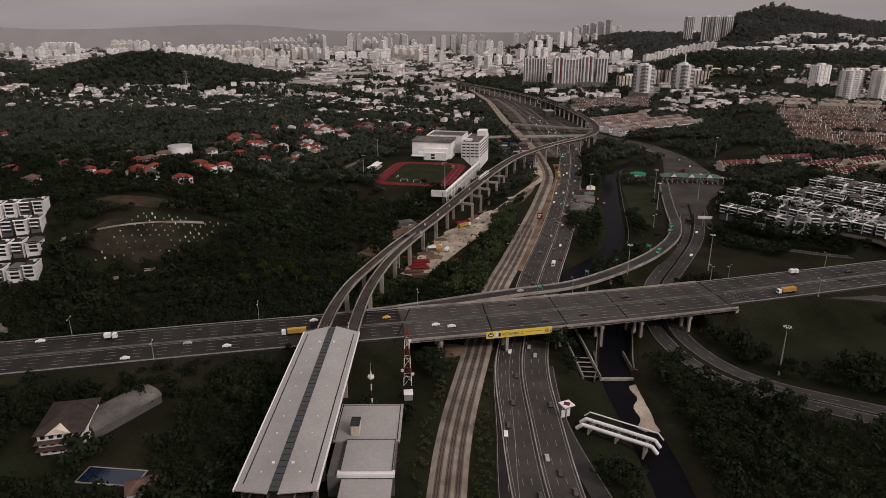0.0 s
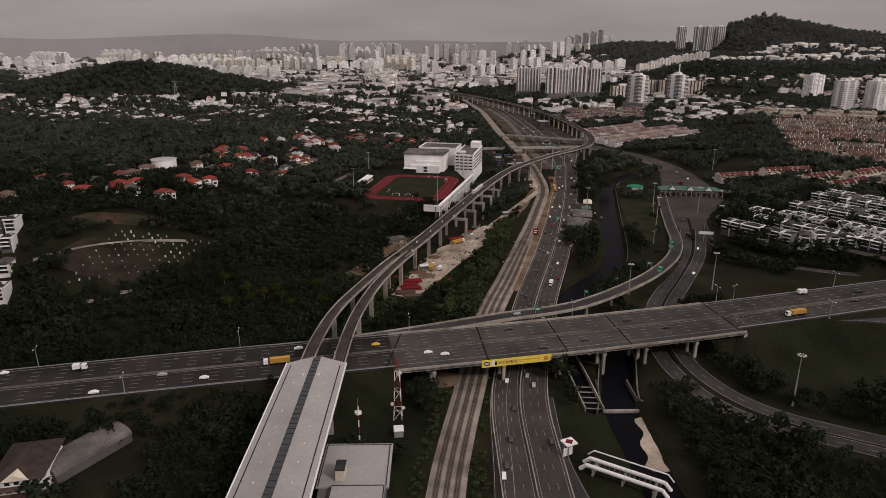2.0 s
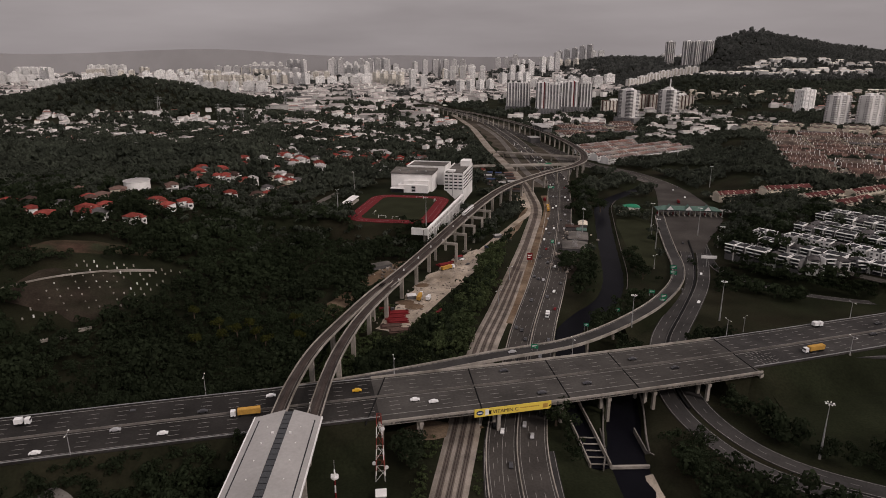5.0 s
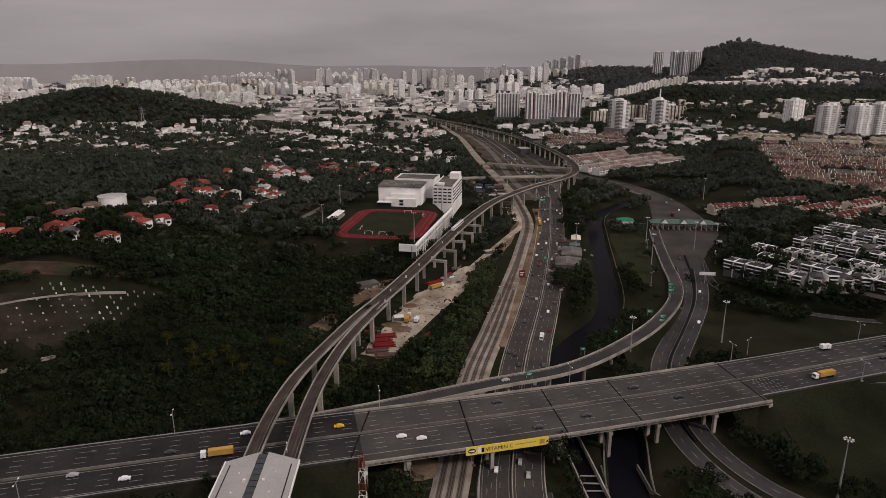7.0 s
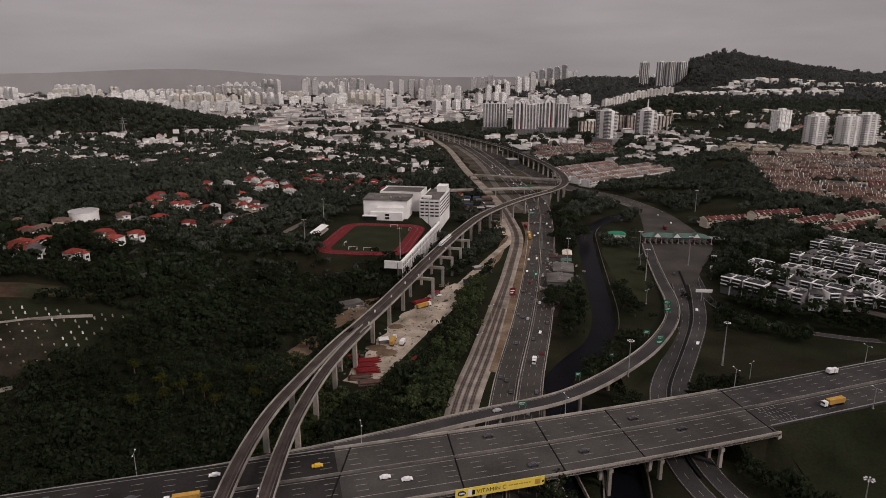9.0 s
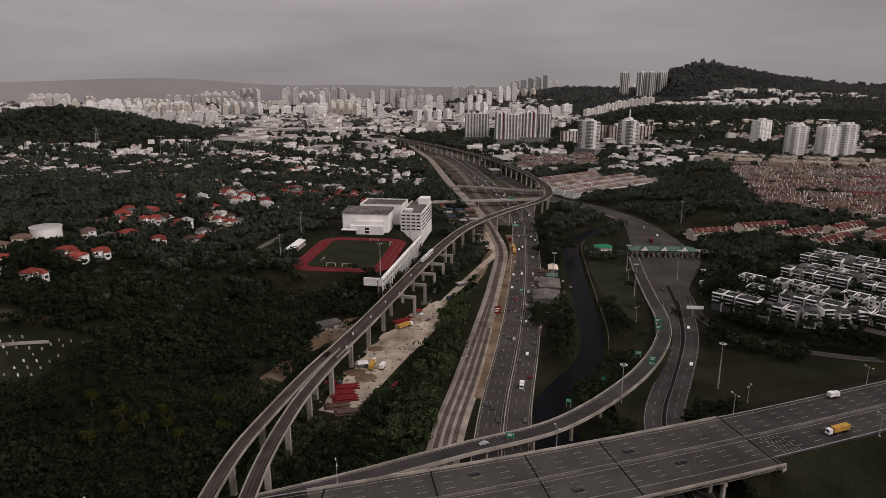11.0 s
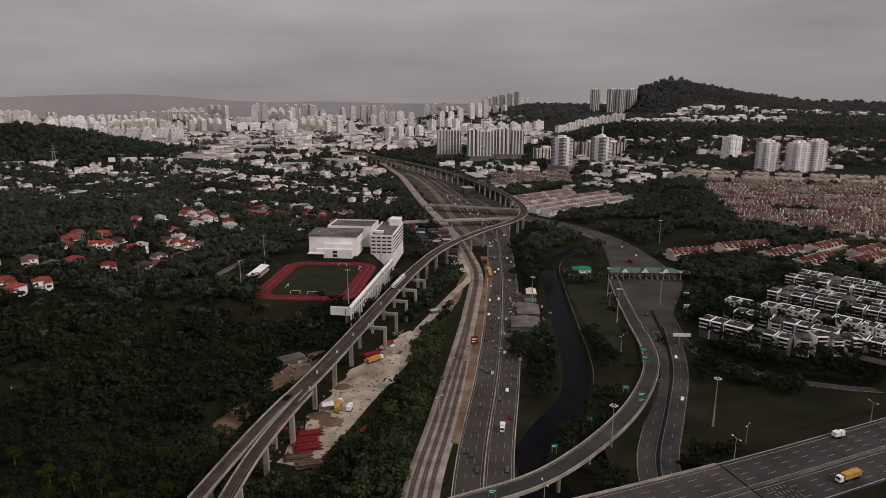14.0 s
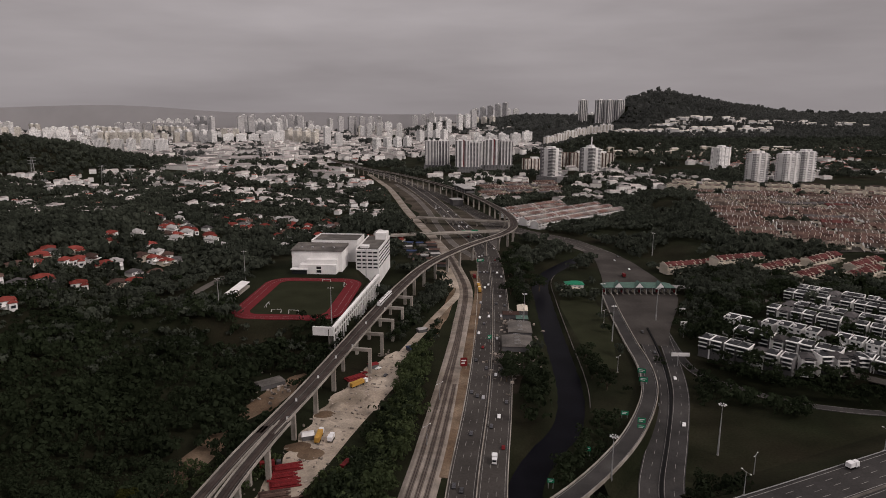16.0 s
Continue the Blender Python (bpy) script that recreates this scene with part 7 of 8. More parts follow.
radio = thing("radio_mast", "slim red and white striped radio mast", "mast", at=(-33, 266, 0))
for k in range(5):
    Shape().tube(0, 0, k * 3.4, (k + 1) * 3.4, 0.38 - k * 0.03, 0.35 - k * 0.03, 10).done("segment", "trim_white" if k % 2 == 0 else "red", radio)
Shape().tube(0, 0, 13.4, 14.2, 1.5, 1.5, 14).done("collar", "trim_white", radio)
Shape().beam((0, 0, 17), (0, 0, 21), 0.1).done("antenna", "steel", radio)
for k in range(4):
    t = k * 1.57
    Shape().box(1.2 * math.cos(t), 1.2 * math.sin(t), 13, 0.35, 0.35, 2.0).done("panel_antenna", "trim_white", radio)
lat = thing("lattice_tower", "red and white lattice telecom tower", "mast", at=(-17, 283, 0))
for k in range(6):
    z0, z1 = k * 5.0, k * 5.0 + 5.0
    r0, r1 = 1.9 - k * 0.18, 1.9 - (k + 1) * 0.18
    m = "trim_white" if k % 2 == 0 else "tile_red"
    cs = ((-1, -1), (1, -1), (1, 1), (-1, 1))
    for i in range(4):
        a2, b2 = cs[i], cs[(i + 1) % 4]
        Shape().beam((a2[0] * r0, a2[1] * r0, z0), (a2[0] * r1, a2[1] * r1, z1), 0.14, 5).done("leg", m, lat)
        Shape().beam((a2[0] * r0, a2[1] * r0, z0), (b2[0] * r1, b2[1] * r1, z1), 0.09, 4).done("brace", m, lat)
        Shape().beam((a2[0] * r1, a2[1] * r1, z1), (b2[0] * r1, b2[1] * r1, z1), 0.09, 4).done("brace", m, lat)
for z, x in ((8, -2.4), (6, 2.6), (24, 1.5)):
    Shape().beam((x, -0.6, z), (x, -1.1, z), 0.8, 12).done("dish", "trim_white", lat)
cabin = thing("equipment_cabin", "small grey equipment cabin by the tower", "cabin", at=(-16, 270, 0), rz=5)
Shape().box(0, 0, 0, 4, 4.5, 3).done("wall", "steel", cabin)
Shape().box(0, 0, 3, 4.4, 4.9, 0.25).done("roof", "trim_white", cabin)
keep(-24, 272, 16), keep(-30, 190, 19), keep(-28, 225, 24), keep(-55, 200, 14), keep(-55, 170, 14)

# ---- advertising banner on the bridge ----
edge = offset(HWY_FAR, W + 0.35)
i0, i1 = int(np.argmin(np.abs(edge[:, 0] - 26))), int(np.argmin(np.abs(edge[:, 0] - 58)))
pa, pb = Vector(edge[i0]), Vector(edge[i1])
mid, span = (pa + pb) / 2, (pb - pa).length
bz = math.degrees(math.atan2(pb.y - pa.y, pb.x - pa.x))
banner = thing("banner", "long yellow advertising banner on the bridge parapet", "banner", at=(mid.x, mid.y, 9.6), rz=bz)
Shape().box(0, 0, 0, span, 0.25, 4.0).done("panel", "yellow", banner)
Shape().add([(-span * 0.43 + 1.7 * math.cos(t * 0.393), -0.16, 2.0 + 1.2 * math.sin(t * 0.393)) for t in range(16)] + [(-span * 0.43 + 1.7 * math.cos(t * 0.393), -0.13, 2.0 + 1.2 * math.sin(t * 0.393)) for t in range(16)], [tuple(range(16))] + [(t, (t + 1) % 16, 16 + (t + 1) % 16, 16 + t) for t in range(16)]).done("emblem", "blue_sheet", banner, "dark oval emblem")
Shape().box(-span * 0.43, -0.18, 1.7, 2.2, 0.05, 0.6).done("emblem_bar", "trim_white", banner)
Shape().box(-span * 0.34, -0.15, 0.5, 1.6, 0.05, 3.0).done("picture_block", "trim_white", banner)
Shape().box(-span * 0.30, -0.15, 0.8, 1.2, 0.05, 2.0).done("picture_block", "black", banner)
for k in range(9):
    Shape().box(span * 0.10 + k * 1.05, -0.15, 2.0, 0.8, 0.05, 0.5).done("print_bar", "lorry_tarp", banner, "small unreadable print")
Shape().box(span * 0.42, -0.15, 0.8, 2.4, 0.05, 2.2).done("print_block", "lorry_tarp", banner)
font = bpy.data.curves.new("lettering", "FONT")
font.body, font.size, font.extrude, font.align_x = "VITAMIN C", 2.5, 0.03, "CENTER"
tmp = bpy.data.objects.new("lettering_curve", font)
scene.collection.objects.link(tmp)
bpy.context.view_layer.update()
letter_mesh = bpy.data.meshes.new_from_object(tmp.evaluated_get(bpy.context.evaluated_depsgraph_get()))
bpy.data.objects.remove(tmp)
letter_mesh.materials.clear()
letter_mesh.materials.append(M["tile_brown"])
letters = new("lettering", letter_mesh)
letters.parent = banner
letters.matrix_basis = pose(-span * 0.1, -0.2, 1.1, 90, 0, 0)

# ---- road signs ----
def road_sign(x, y, z, w, h, rz, material="green", lab="green motorway direction sign on posts"):
    e = thing("road_sign", lab, "road sign", "road signs", at=(x, y, z), rz=rz)
    for s in (-0.35, 0.35):
        Shape().beam((w * s, 0, 0), (w * s, 0, 3 + h), 0.12).done("post", "steel", e)
    Shape().box(0, -0.12, 3, w, 0.12, h).done("board", material, e)
    Shape().box(0, -0.2, 3 + h * 0.6, w * 0.7, 0.04, h * 0.14).done("print_bar", "trim_white", e)
    Shape().box(-w * 0.1, -0.2, 3 + h * 0.3, w * 0.5, 0.04, h * 0.14).done("print_bar", "trim_white", e)


for q in ((197, 533, 1, 5, 3, -30), (192, 520, 1, 5, 3, -30), (161, 478, 2, 4, 2.4, -20), (166, 468, 2, 4, 3, -20), (163, 462, 2, 4, 2.4, -20), (126, 443, 3, 4, 2.4, -20), (100, 418, 4, 3, 2, -20), (62, 380, 8, 4, 2.6, -15), (160, 850, 0, 8, 3, 0), (116, 610, 0, 3, 3, 10)):
    road_sign(*q)
road_sign(88, 562, 0, 4.5, 6, 0, "red", "tall orange-red hoarding beside the expressway")
gan = thing("sign_gantry", "white T-shaped sign gantry over the toll road", "sign", at=(230, 549, 0), rz=-10)
Shape().tube(0, 0, 0, 8, 0.35, 0.3, 10).done("pole", "steel", gan)
Shape().box(1.5, 0, 7, 12, 0.5, 2.4).done("board", "trim_white", gan, "pale blank sign board")
for x, y in ((272, 618), (288, 650)):
    road_sign(x, y, 0, 5, 3.4, -10, "trim_white", "white notice board beside the toll road")
gan2 = thing("overhead_sign", "blue-green overhead sign gantry across the expressway", "sign", at=(180, 1000, 0), rz=0)
for s in (-18, 18):
    Shape().tube(s, 0, 0, 8, 0.4, 0.4, 8).done("post", "steel", gan2)
Shape().beam((-18, 0, 8), (18, 0, 8), 0.4).done("truss", "steel", gan2)
for x in (-9, 4):
    Shape().box(x, -0.4, 6.4, 9, 0.2, 3.6).done("board", "green", gan2)
totem = thing("station_totem", "white station sign with red lozenge emblem", "sign", at=(56, 253, 0), rz=25)
Shape().tube(0, 0, 0, 7, 0.25, 0.25, 8).done("pole", "steel", totem)
Shape().box(0, 0, 7, 5.5, 5.0, 0.5).done("roof_board", "trim_white", totem)
Shape().box(0, 0, 7.5, 2.7, 2.7, 0.1, rz=45).done("emblem", "red", totem, "red lozenge emblem")
Shape().box(0, 0.5, 0.5, 4.6, 0.5, 3.6).done("white_board", "trim_white", totem)

# ---- white pipe bridge over the river ----
pipes = thing("pipe_bridge", "white painted twin pipe bridge over the river", "pipe bridge", at=(76, 238, 0), rz=-32)
for y, r, z in ((5.5, 0.3, 4.6), (0.5, 0.8, 4.0), (-4.0, 0.85, 3.6)):
    Shape().beam((-15, y, z), (15, y, z), r, 12).done("pipe", "trim_white", pipes, "white painted steel pipe")
    for s in (-1, 1):
        Shape().beam((s * 15, y, z), (s * 17.5, y, z - 2.6), r, 12).done("pipe_end", "trim_white", pipes)
for x in (-12, 0, 12):
    Shape().box(x, -1.5, -4, 0.7, 7, 6.4).done("support", "concrete", pipes)
for x in np.arange(-14, 15, 2.0):
    Shape().beam((x, 0.5, 4.7), (x, -4.0, 4.3), 0.07, 4).done("cross_bar", "steel", pipes)

# ---- weir, wing walls and sandbank ----
weir = thing("weir", "concrete weir with splayed wing walls", "weir")
Shape().box(89, 291, -5, 17, 1.2, 3.4).done("sill", "concrete", weir, "pale concrete sill")
for a2, b2 in (((81, 300, -1), (77, 289, -1)), ((99, 300, -1), (108, 286, -1)), ((99, 300, -1), (99, 318, -1)), ((81, 300, -1), (83, 318, -1))):
    d = Vector(b2) - Vector(a2)
    c = (Vector(a2) + Vector(b2)) / 2
    Shape().box(c.x, c.y, -5, d.length, 0.6, 4.6, rz=math.degrees(math.atan2(d.y, d.x))).done("wing_wall", "concrete_dark", weir)
bank_v, bank_f = [], []
bp_ = spline([(99, 287), (98, 276), (96, 266), (94, 256), (92, 246)], 2.5)
for k, ((x, y, z), (a2, b2)) in enumerate(zip(bp_, sides(bp_))):
    w = 5.5 * (1 + 0.3 * math.sin(k * 0.9)) * (0.35 if k in (0, len(bp_) - 1) else 1)
    bank_v += [(x - a2 * w, y - b2 * w, -3.2), (x, y, -2.4), (x + a2 * w, y + b2 * w, -3.2)]
for k in range(len(bp_) - 1):
    for j in range(2):
        bank_f.append((3 * k + j, 3 * k + j + 1, 3 * k + j + 4, 3 * k + j + 3))
tagged(obj("sandbank", bank_v, bank_f, "sand", True), "pale brown sandbank in the river below the weir", "sandbank", kind="structure")
keep(94, 268, 15), keep(80, 240, 18), keep(70, 230, 12), keep(88, 228, 14), keep(90, 290, 18)
for y in (292, 297, 302, 307, 312):
    Shape().box(76, y, -1.6, 7, 0.5, 0.4, rz=-5).done("canal_strut", "concrete", weir, "concrete strut across the canal")
near_canal = CANAL[:14]
for u in (-4.4, 4.4):
    sweep("canal_wall", offset(near_canal, u, 2.0), rect(-0.3, 0.3, -3, 0.3), "concrete", weir)
stones = RIVER[(RIVER[:, 1] > 300) & (RIVER[:, 1] < 360)]
for u in (-9.6, 9.6):
    sweep("river_wall", offset(stones, u, 3.0), rect(-0.35, 0.35, -5, 0.2), "concrete_dark", weir)
edge_r = RIVER[(RIVER[:, 1] > 500) & (RIVER[:, 1] < 800)]
sweep("river_wall", offset(edge_r, 10.6, 3.0), rect(-0.2, 0.2, -5, 0.15), "concrete_dark", weir, "stained river wall")

# ---- second station and footbridges at the bend ----
stn2 = thing("far_station", "pale-roofed light rail station beyond the bend", "station", at=(232, 1335, 0), rz=6)
Shape().box(0, 0, 27, 22, 80, 0.8).done("roof", "roof_metal", stn2, "pale sheet roof")
Shape().box(0, 0, 19.5, 15, 76, 4).done("platform_wall", "wall_grey", stn2)
Shape().box(-26, -40, 10, 20, 26, 0.8).done("hall_roof", "roof_metal", stn2)
Shape().box(-26, -40, 0, 18, 24, 10).done("hall_wall", "wall_grey", stn2)
for y in np.arange(-34, 36, 17):
    for s in (-1, 1):
        Shape().tube(s * 9.5, y, 19, 27, 0.4, 0.4, 8).done("column", "steel", stn2)
for p in ((70, 985, 235, 1000), (120, 1120, 250, 1060)):
    a2, b2 = Vector((p[0], p[1], 8)), Vector((p[2], p[3], 8))
    e = thing("overbridge", "plain concrete road bridge across the expressway", "bridge", "overbridges", at=tuple((a2 + b2) / 2), rz=math.degrees(math.atan2(b2.y - a2.y, b2.x - a2.x)))
    L2 = (b2 - a2).length
    Shape().box(0, 0, -1, L2, 10, 1.4).done("deck", "concrete", e)
    for s in (-1, 1):
        Shape().box(0, s * 4.8, 0.4, L2, 0.4, 1.0).done("parapet", "concrete", e)
    for x in (-0.4, -0.1, 0.15, 0.42):
        Shape().box(L2 * x, 0, -9, 1.4, 7, 8).done("pier", "concrete", e)

# ---- old overbridge at the western edge ----
wb = thing("overbridge", "short grey overbridge with pale side panels", "bridge", at=(-262, 316, 5), rz=50)
Shape().box(0, 0, 0, 46, 9, 1.6).done("deck", "concrete_dark", wb)
for s in (-1, 1):
    Shape().box(0, s * 4.4, 1.6, 46, 0.4, 1.6).done("parapet", "concrete_dark", wb)
Shape().box(6, -4.8, 1.2, 9, 0.3, 3).done("sign_panel", "concrete", wb)
Shape().box(-6, -4.8, 1.2, 9, 0.3, 4).done("sign_panel", "blue_sheet", wb)
for x in (-16, 0, 16):
    Shape().box(x, 0, -9.5, 1.6, 7, 9.5).done("pier", "concrete_dark", wb)


# ---- single trees with trunk, limbs and crown ----
def make_tree(seed, r, h, material, lab):
    def build():
        g = random.Random(seed)
        e = thing("tree", lab, "tree", "trees beside the roads")
        s = Shape().tube(0, 0, -0.5, h * 0.5, r * 0.09, r * 0.05, 8)
        for k in range(5):
            t = g.uniform(0, 6.28)
            s.beam((0, 0, h * g.uniform(0.25, 0.45)), (r * 0.6 * math.cos(t), r * 0.6 * math.sin(t), h * g.uniform(0.55, 0.75)), r * 0.03, 5)
        s.done("trunk", "bark", e, "brown trunk and limbs")
        v, f = crown_mesh(r, h * 0.95, 700, seed + 100, r * 0.085)
        under(arr_obj("crown", v + [0, 0, h * 0.12], f, material), e, "ragged crown of small leaves")
        return e
    return build


TREES = [make_tree(1, 6.5, 10, "foliage", "broad dark green tree beside the railway"), make_tree(2, 5.0, 9, "foliage", "rounded dark green roadside tree"), make_tree(3, 7.5, 12, "foliage", "spreading dark green rain tree"), make_tree(4, 4.0, 8, "foliage_yellow", "yellow-green leafy tree in the woodland"), make_tree(5, 3.5, 7, "foliage", "small dark green tree")]
tr = random.Random(8)
spots = [(22 + k * 2.6 + tr.uniform(-4, 4), 438 + k * 7.5 + tr.uniform(-3, 3)) for k in range(14)]
spots += [(112 + k * 4.2 + tr.uniform(-3, 3), 540 + k * 14) for k in range(3)] + [(185 + tr.uniform(-10, 18), 740 + k * 13) for k in range(12)] + [(168 + tr.uniform(-6, 6), 690 + k * 8) for k in range(9)]
spots += [(192 + k * 3.0 + tr.uniform(-4, 4), 800 + k * 14) for k in range(10)] + [(172 + tr.uniform(-6, 6), 520 + k * 9) for k in range(6)] + [(120 + tr.uniform(-8, 8), 520 + k * 8) for k in range(6)]
spots += [(64 + tr.uniform(-3, 5), 338 - k * 9) for k in range(3)] + [(118 + tr.uniform(-6, 6), 300 - k * 10) for k in range(9)] + [(-6 + tr.uniform(-4, 4), 292 + k * 5) for k in range(3)]
for x, y in spots:
    k = tr.choice((0, 1, 1, 2, 4))
    place(("tree", k), TREES[k], x, y, rz=tr.uniform(0, 360), sink=0.4)
for x, y in ((-110, 412), (-116, 404), (-104, 420), (-122, 418), (-98, 408), (-128, 396), (-80, 430), (-90, 398), (-140, 428), (-72, 404)):
    place(("tree", 3), TREES[3], x, y, rz=tr.uniform(0, 360), sink=-5.0)


# ---- shacks by the railway at the bend ----
for k in range(18):
    x, y = 92 + (k % 3) * 13 + tr.uniform(-3, 3), 850 + (k // 3) * 22 + tr.uniform(-5, 5)
    w, d = tr.uniform(8, 14), tr.uniform(6, 10)
    sd = thing("shack", tr.choice(("low shack with rusty sheet roof by the railway", "low shack with grey sheet roof by the railway")), "shed", "railside shacks", at=(x, y, 0), rz=tr.uniform(-20, 10))
    Shape().box(0, 0, 0, w, d, 3.2).done("wall", "wall_grey", sd)
    Shape().hip(0, 0, 3.2, w, d, 1.1, 0.5, 0.1).done("roof", "tile_brown" if "rusty" in sd["label"] else tr.choice(("concrete_dark", "blue_sheet", "roof_metal")), sd)
    keep(x, y, 9)
for k in range(6):
    e = thing("container", "orange steel site container beside the viaduct", "container", "site containers", at=(74 + k * 3.2, 790 + k * 9, 0.1), rz=60 + tr.uniform(-20, 20))
    Shape().box(0, 0, 0, 6, 2.4, 2.6).done("box", "lorry_tarp" if k % 2 else "red", e)
    for q in (-2.4, -1.2, 0, 1.2, 2.4):
        Shape().box(q, 0, 0.1, 0.15, 2.5, 2.4).done("rib", "lorry_tarp" if k % 2 else "red", e)


# ---- bare patches of earth and rough grass ----
def bare(name, cx, cy, rx, ry, rz, material, label, seed, lift=0.18):
    g = np.random.default_rng(seed)
    ph2 = g.uniform(0, 6.28, 4)
    c, s = math.cos(radians(rz)), math.sin(radians(rz))
    v, f, n, m = [], [], 28, 6
    for j in range(m + 1):
        for i in range(n):
            t = 2 * math.pi * i / n
            q = (j / m) * (1 + 0.16 * math.sin(2 * t + ph2[0]) + 0.12 * math.sin(3 * t + ph2[1]) + 0.08 * math.sin(7 * t + ph2[2]))
            x, y = rx * q * math.cos(t), ry * q * math.sin(t)
            X2, Y2 = cx + c * x - s * y, cy + s * x + c * y
            v.append((X2, Y2, float(land(X2, Y2)) + (lift if j < m else -0.4)))
    for j in range(m):
        for i in range(n):
            f.append((j * n + i, (j + 1) * n + i, (j + 1) * n + (i + 1) % n, j * n + (i + 1) % n))
    tagged(obj(name, v, f, material, True), label, "ground", kind="structure")


bare("ground_clearing", -214, 438, 34, 26, 35, "soil_dark", "dark bare earth of the burial terrace", 1, 0.8)
bare("ground_slope", -232, 492, 36, 14, 30, "soil_red", "reddish bare cut slope above the terrace", 2, 1.0)
bare("ground_works", -62, 470, 8, 40, -18, "soil", "bare brown earth along the viaduct foot", 3)
bare("ground_works_far", -30, 540, 10, 34, -22, "soil", "bare brown earth among shacks by the viaduct", 4)
bare("ground_gravel", 120, 800, 14, 40, -8, "sand", "pale gravel under the bend of the viaduct", 5)
bare("ground_verge", 8, 318, 20, 8, 10, "soil", "reddish earth below the bridge abutment", 6)
bare("ground_bank", 118, 372, 9, 16, 10, "soil", "bare earth bank under the bridge", 7)
bare("ground_lay", 120, 560, 8, 46, -16, "soil_dark", "dark trodden earth between road and river", 8)
bare("ground_rail", 96, 690, 5, 70, -16, "soil", "bare earth beside the railway", 9)
for q in ((-214, 438, 30), (-232, 492, 17), (-220, 500, 14), (-246, 482, 14), (-62, 470, 9), (-55, 445, 8), (-70, 492, 8), (-30, 540, 11), (-24, 560, 10), (-36, 520, 10), (120, 800, 14), (118, 772, 11), (122, 828, 11)):
    keep(*q)

# ---- rubble and loose timber about the yard ----
rub = Shape()
for k in range(260):
    p = yard_path[tr.randrange(len(yard_path))]
    u = tr.uniform(-16, 14) * (1 if tr.random() < 0.7 else 0.4)
    q = sides(yard_path)[0]
    x, y = p[0] + q[0] * u, p[1] + q[1] * u
    rub.box(x, y, 0.05, tr.uniform(0.4, 2.6), tr.uniform(0.3, 1.0), tr.uniform(0.2, 0.9), 0.8, tr.uniform(0, 180))
tagged(rub.done("rubble", "rubble"), "scattered rubble, timber and pipes in the yard", "rubble", kind="stuff")
rub = Shape()
for k in range(240):
    x, y = tr.choice(((-36, 545), (124, 580), (112, 555), (140, 640), (100, 900)))
    rub.box(x + tr.gauss(0, 9), y + tr.gauss(0, 14), 0.0, tr.uniform(0.5, 3.2), tr.uniform(0.4, 2.2), tr.uniform(0.3, 1.8), 0.85, tr.uniform(0, 180))
tagged(rub.done("scrap", "rubble"), "scattered scrap and crates among shacks", "scrap", kind="stuff")

# ---- woods ----
open_fields = [(215, 440, 45), (250, 420, 40), (290, 430, 45), (190, 600, 22), (180, 560, 20), (190, 640, 24), (205, 680, 24), (225, 740, 20), (110, 330, 22), (60, 320, 16), (200, 335, 40), (240, 330, 30), (62, 270, 16), (-28, 285, 22), (-20, 300, 18), (165, 500, 16), (172, 530, 16)]
for q in open_fields:
    keep(*q)
X, Y = grid(-520, 480, 130, 760, 5.9)
ok = seen(X, Y) & free(X, Y, 1.5)
X, Y = X[ok], Y[ok]
R = rng.uniform(2.6, 5.2, len(X)) * (1 + 0.25 * patches(X, Y, 90, 3))
near = Y < 470
scatter("woodland", X[near], Y[near], R[near], VARIANTS_NEAR, "foliage", "dense dark green tropical woodland canopy")
# the share of haze-tinted crowns grows with distance up the slope
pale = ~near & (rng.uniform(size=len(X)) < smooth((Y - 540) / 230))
slope_wood = ~near & ~pale
scatter("woodland_slope", X[slope_wood], Y[slope_wood], R[slope_wood], VARIANTS, "foliage", "dense dark green woodland on the slope")
scatter("woodland_upper", X[pale], Y[pale], R[pale], VARIANTS, "foliage_mid_haze", "green woodland higher on the slope, paled for haze")
X, Y = grid(-330, 330, -330, 128, 15)
ok = free(X, Y, 3)
scatter("woodland_behind", X[ok], Y[ok], rng.uniform(6, 9, ok.sum()), VARIANTS_FAR, "foliage", "dark green woods south of the station")
# trees on the highway's western banks
path = west_path[(west_path[:, 0] > -400) & (west_path[:, 0] < -80)]
bx, by, bz = [], [], []
for k in range(520):
    i = int(rng.integers(0, len(path)))
    u = float(rng.choice([rng.uniform(W_WEST + 4, W_WEST + 21), rng.uniform(-25, -5)]))
    q = path[i, :2] + sides(path)[i] * u + rng.uniform(-3, 3, 2)
    drop = (u - W_WEST - 0.5) / 21.5 if u > 0 else (-0.5 - u) / 25.5
    if abs(q[0] + 262) < 26 and u > 0:
        continue
    bx.append(q[0]), by.append(q[1]), bz.append(path[i, 2] - 0.7 - drop * 11.9 - 0.8)
scatter("bank_trees", np.array(bx), np.array(by), rng.uniform(1.8, 3.6, len(bx)), VARIANTS_NEAR, "foliage", "dark green bushes on the highway bank", base=np.array(bz))
X, Y = grid(-1100, 900, 760, 1500, 9.0)
ok = seen(X, Y) & free(X, Y, 2.5) & (patches(X, Y, 160, 5) > -0.62)
X, Y = X[ok], Y[ok]
scatter("woodland_mid", X, Y, rng.uniform(3.6, 7.0, len(X)), VARIANTS_MID, "foliage_mid_haze", "dark green trees between houses and roads")
X, Y = grid(-2400, 2400, 1500, 3100, 17.0)
on_hill = land(X, Y) > 22
ok = seen(X, Y) & free(X, Y, 4) & ((patches(X, Y, 300, 6) > np.interp(Y, [1500, 2300], [-0.1, 0.45])) | on_hill)
X, Y = X[ok], Y[ok]
nearer = Y < 2300
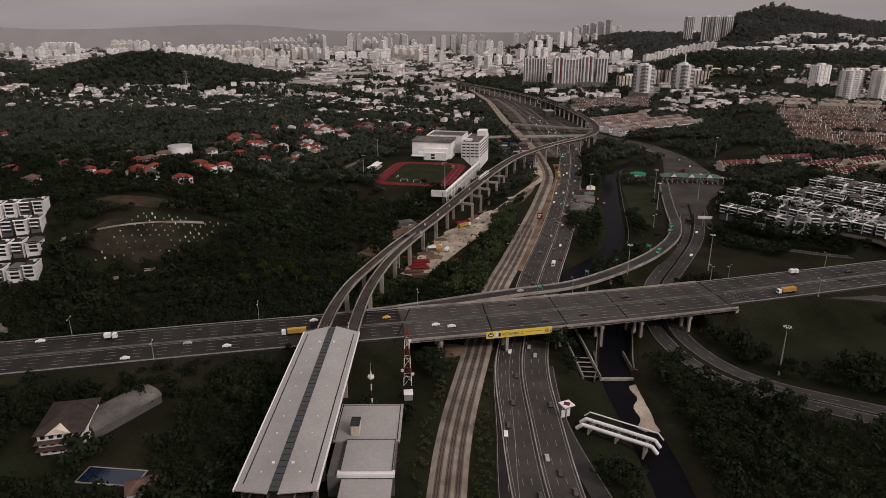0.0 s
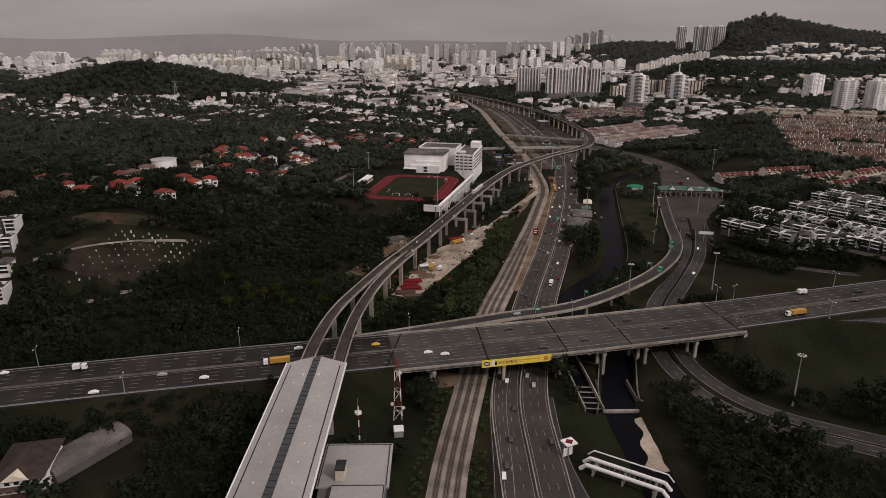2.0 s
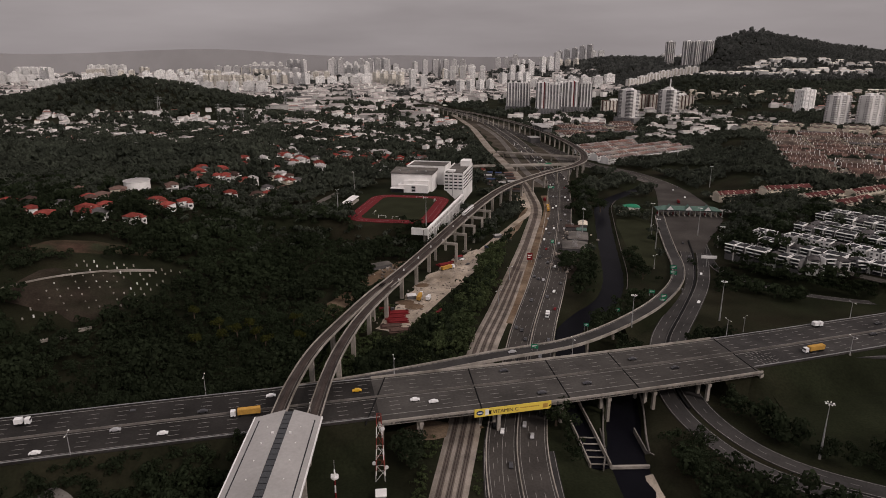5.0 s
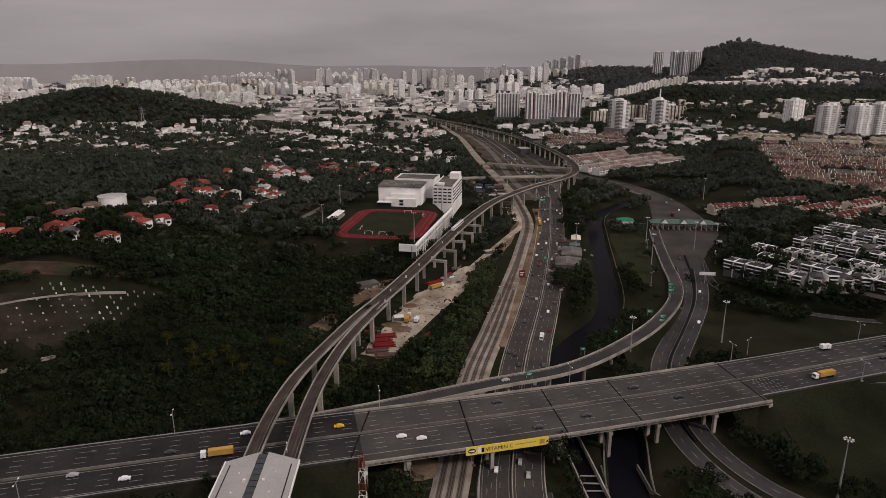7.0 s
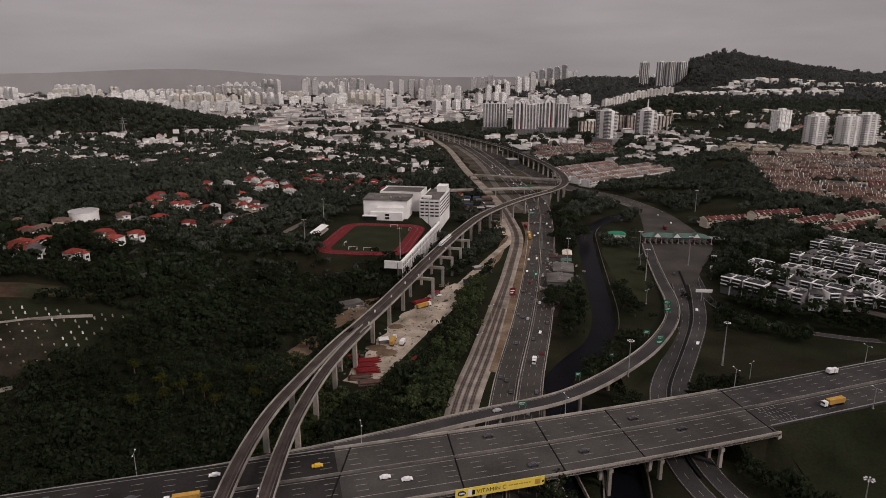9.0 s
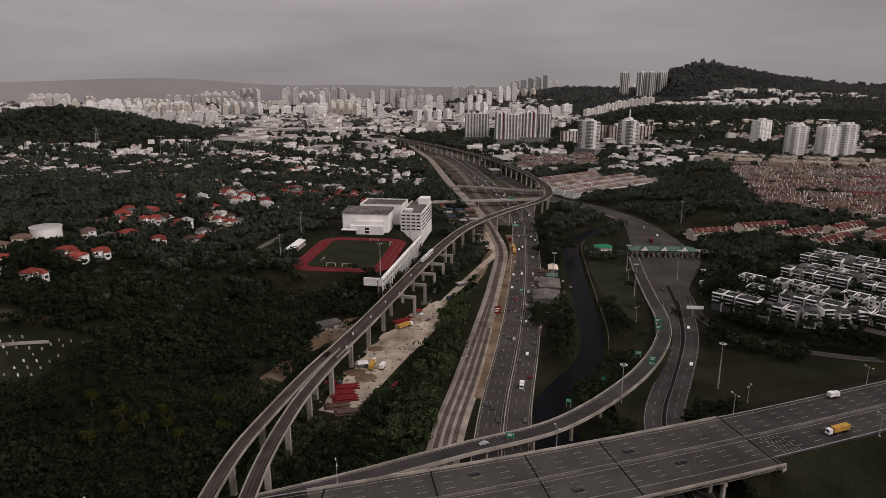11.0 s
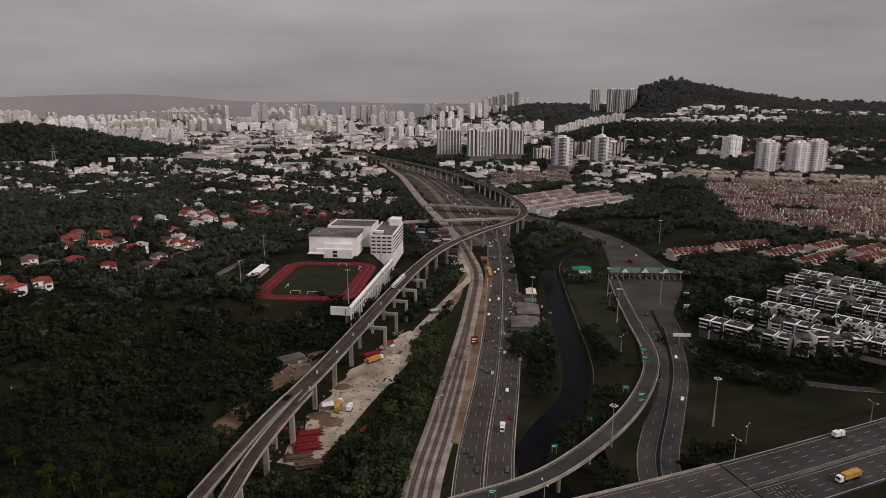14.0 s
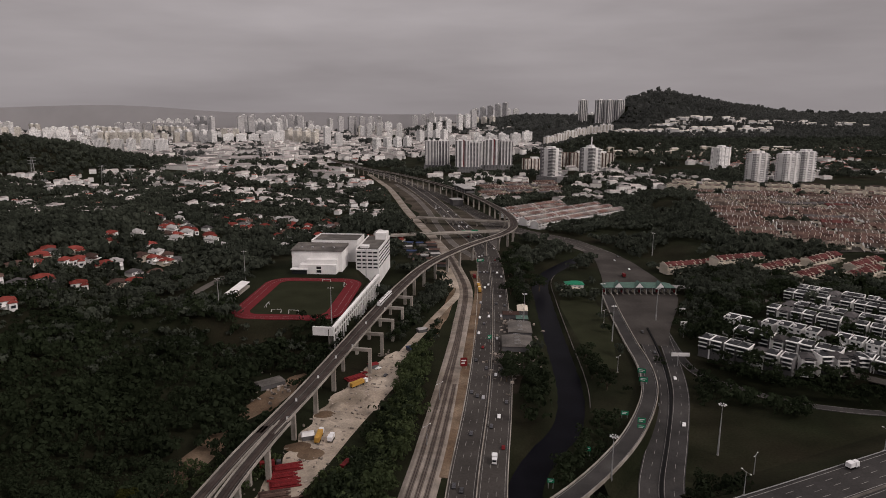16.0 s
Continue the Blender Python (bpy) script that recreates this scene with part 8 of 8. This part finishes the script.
scatter("woodland_hill", X[nearer], Y[nearer], rng.uniform(6, 10, nearer.sum()), VARIANTS_FAR, "foliage_mid_haze", "dark woods on the western hill")
scatter("woodland_far", X[~nearer], Y[~nearer], rng.uniform(6, 10.5, (~nearer).sum()), VARIANTS_FAR, "foliage_far_haze", "dark woods on far hills, paled for haze")
X, Y = grid(980, 2700, 2720, 3130, 12.0)
ok = seen(X, Y) & (land(X, Y) > 84) & free(X, Y, 4)
scatter("woodland_ridge", X[ok], Y[ok], rng.uniform(5, 8, ok.sum()), [crown_mesh(1.0, 1.2, 12, 60 + s, 0.6) for s in range(4)], "foliage_far_haze", "dark woods along the long ridge, paled for haze")
# undergrowth between the piers and along the railway verges
X, Y = grid(-62, 26, 352, 470, 3.2)
ok = ~near_path(offset(HWY_FAR, 19), X, Y, 24) & ~near_path(RAMP, X, Y, 7) & ~near_path(RAIL, X, Y, 10) & ~near_path(HWY_FAR, X, Y, 4)
ok &= ~near_path(yard_path, X, Y, 13) & (rng.uniform(size=len(X)) < 0.8)
scatter("undergrowth", X[ok], Y[ok], rng.uniform(1.3, 2.6, ok.sum()), VARIANTS, "foliage_lush", "green undergrowth below the viaduct")
X, Y = grid(-40, 40, 150, 312, 2.6)
rail_x = np.interp(Y, RAIL[:, 1], RAIL[:, 0])
side_x = X - rail_x
ok = ((side_x > 9) & (side_x < 16 + 0.02 * Y) | (side_x < -9.5) & (side_x > -15)) & (rng.uniform(size=len(X)) < 0.6) & ~near_path(FRONT, X, Y, 6) & ~near_path(EXP_N, X, Y, 15.5)
scatter("verge_shrubs", X[ok], Y[ok], rng.uniform(0.8, 1.7, ok.sum()), VARIANTS, "foliage_lush", "low green shrubs on the railway verge")
# wooded bank below the villas
vs, vq = rng.uniform(-300, -150, 420), rng.uniform(-1, 7.5, 420)
vb = np.interp(vs, [-300, -240, -215, -195, -170, -150], [514, 514, 514, 525, 540, 548]) + vq
X, Y = 0.62 * vs + 0.785 * vb, -0.785 * vs + 0.62 * vb
ok = ~near_path(LOOP, X, Y, 6.5) & ~near_path(TOLL_B, X, Y, 8)
scatter("bank_villas", X[ok], Y[ok], rng.uniform(1.7, 2.9, ok.sum()), VARIANTS, "foliage", "dark green trees on the bank below the villas")
# lush strip between the yard and the railway
X, Y = grid(0, 70, 398, 600, 4.6)
mid_x = np.interp(Y, [398, 430, 497, 560, 600], [16, 22, 42, 55, 66])
half = np.interp(Y, [398, 470, 560, 600], [10, 9, 8, 5])
ok = np.abs(X - mid_x) < half
scatter("woodland_strip", X[ok], Y[ok], rng.uniform(3.2, 5.2, ok.sum()), VARIANTS_NEAR, "foliage_lush", "lush green trees between yard and railway")
X, Y = grid(-3600, 3600, 3100, 4600, 34.0)
ok = seen(X, Y) & ((patches(X, Y, 420, 8) > 0.55) | (land(X, Y) > 20))
scatter("woodland_horizon", X[ok], Y[ok], rng.uniform(12, 18, ok.sum()), VARIANTS_FAR, "foliage_far_haze", "dark woods towards the horizon, paled for haze")
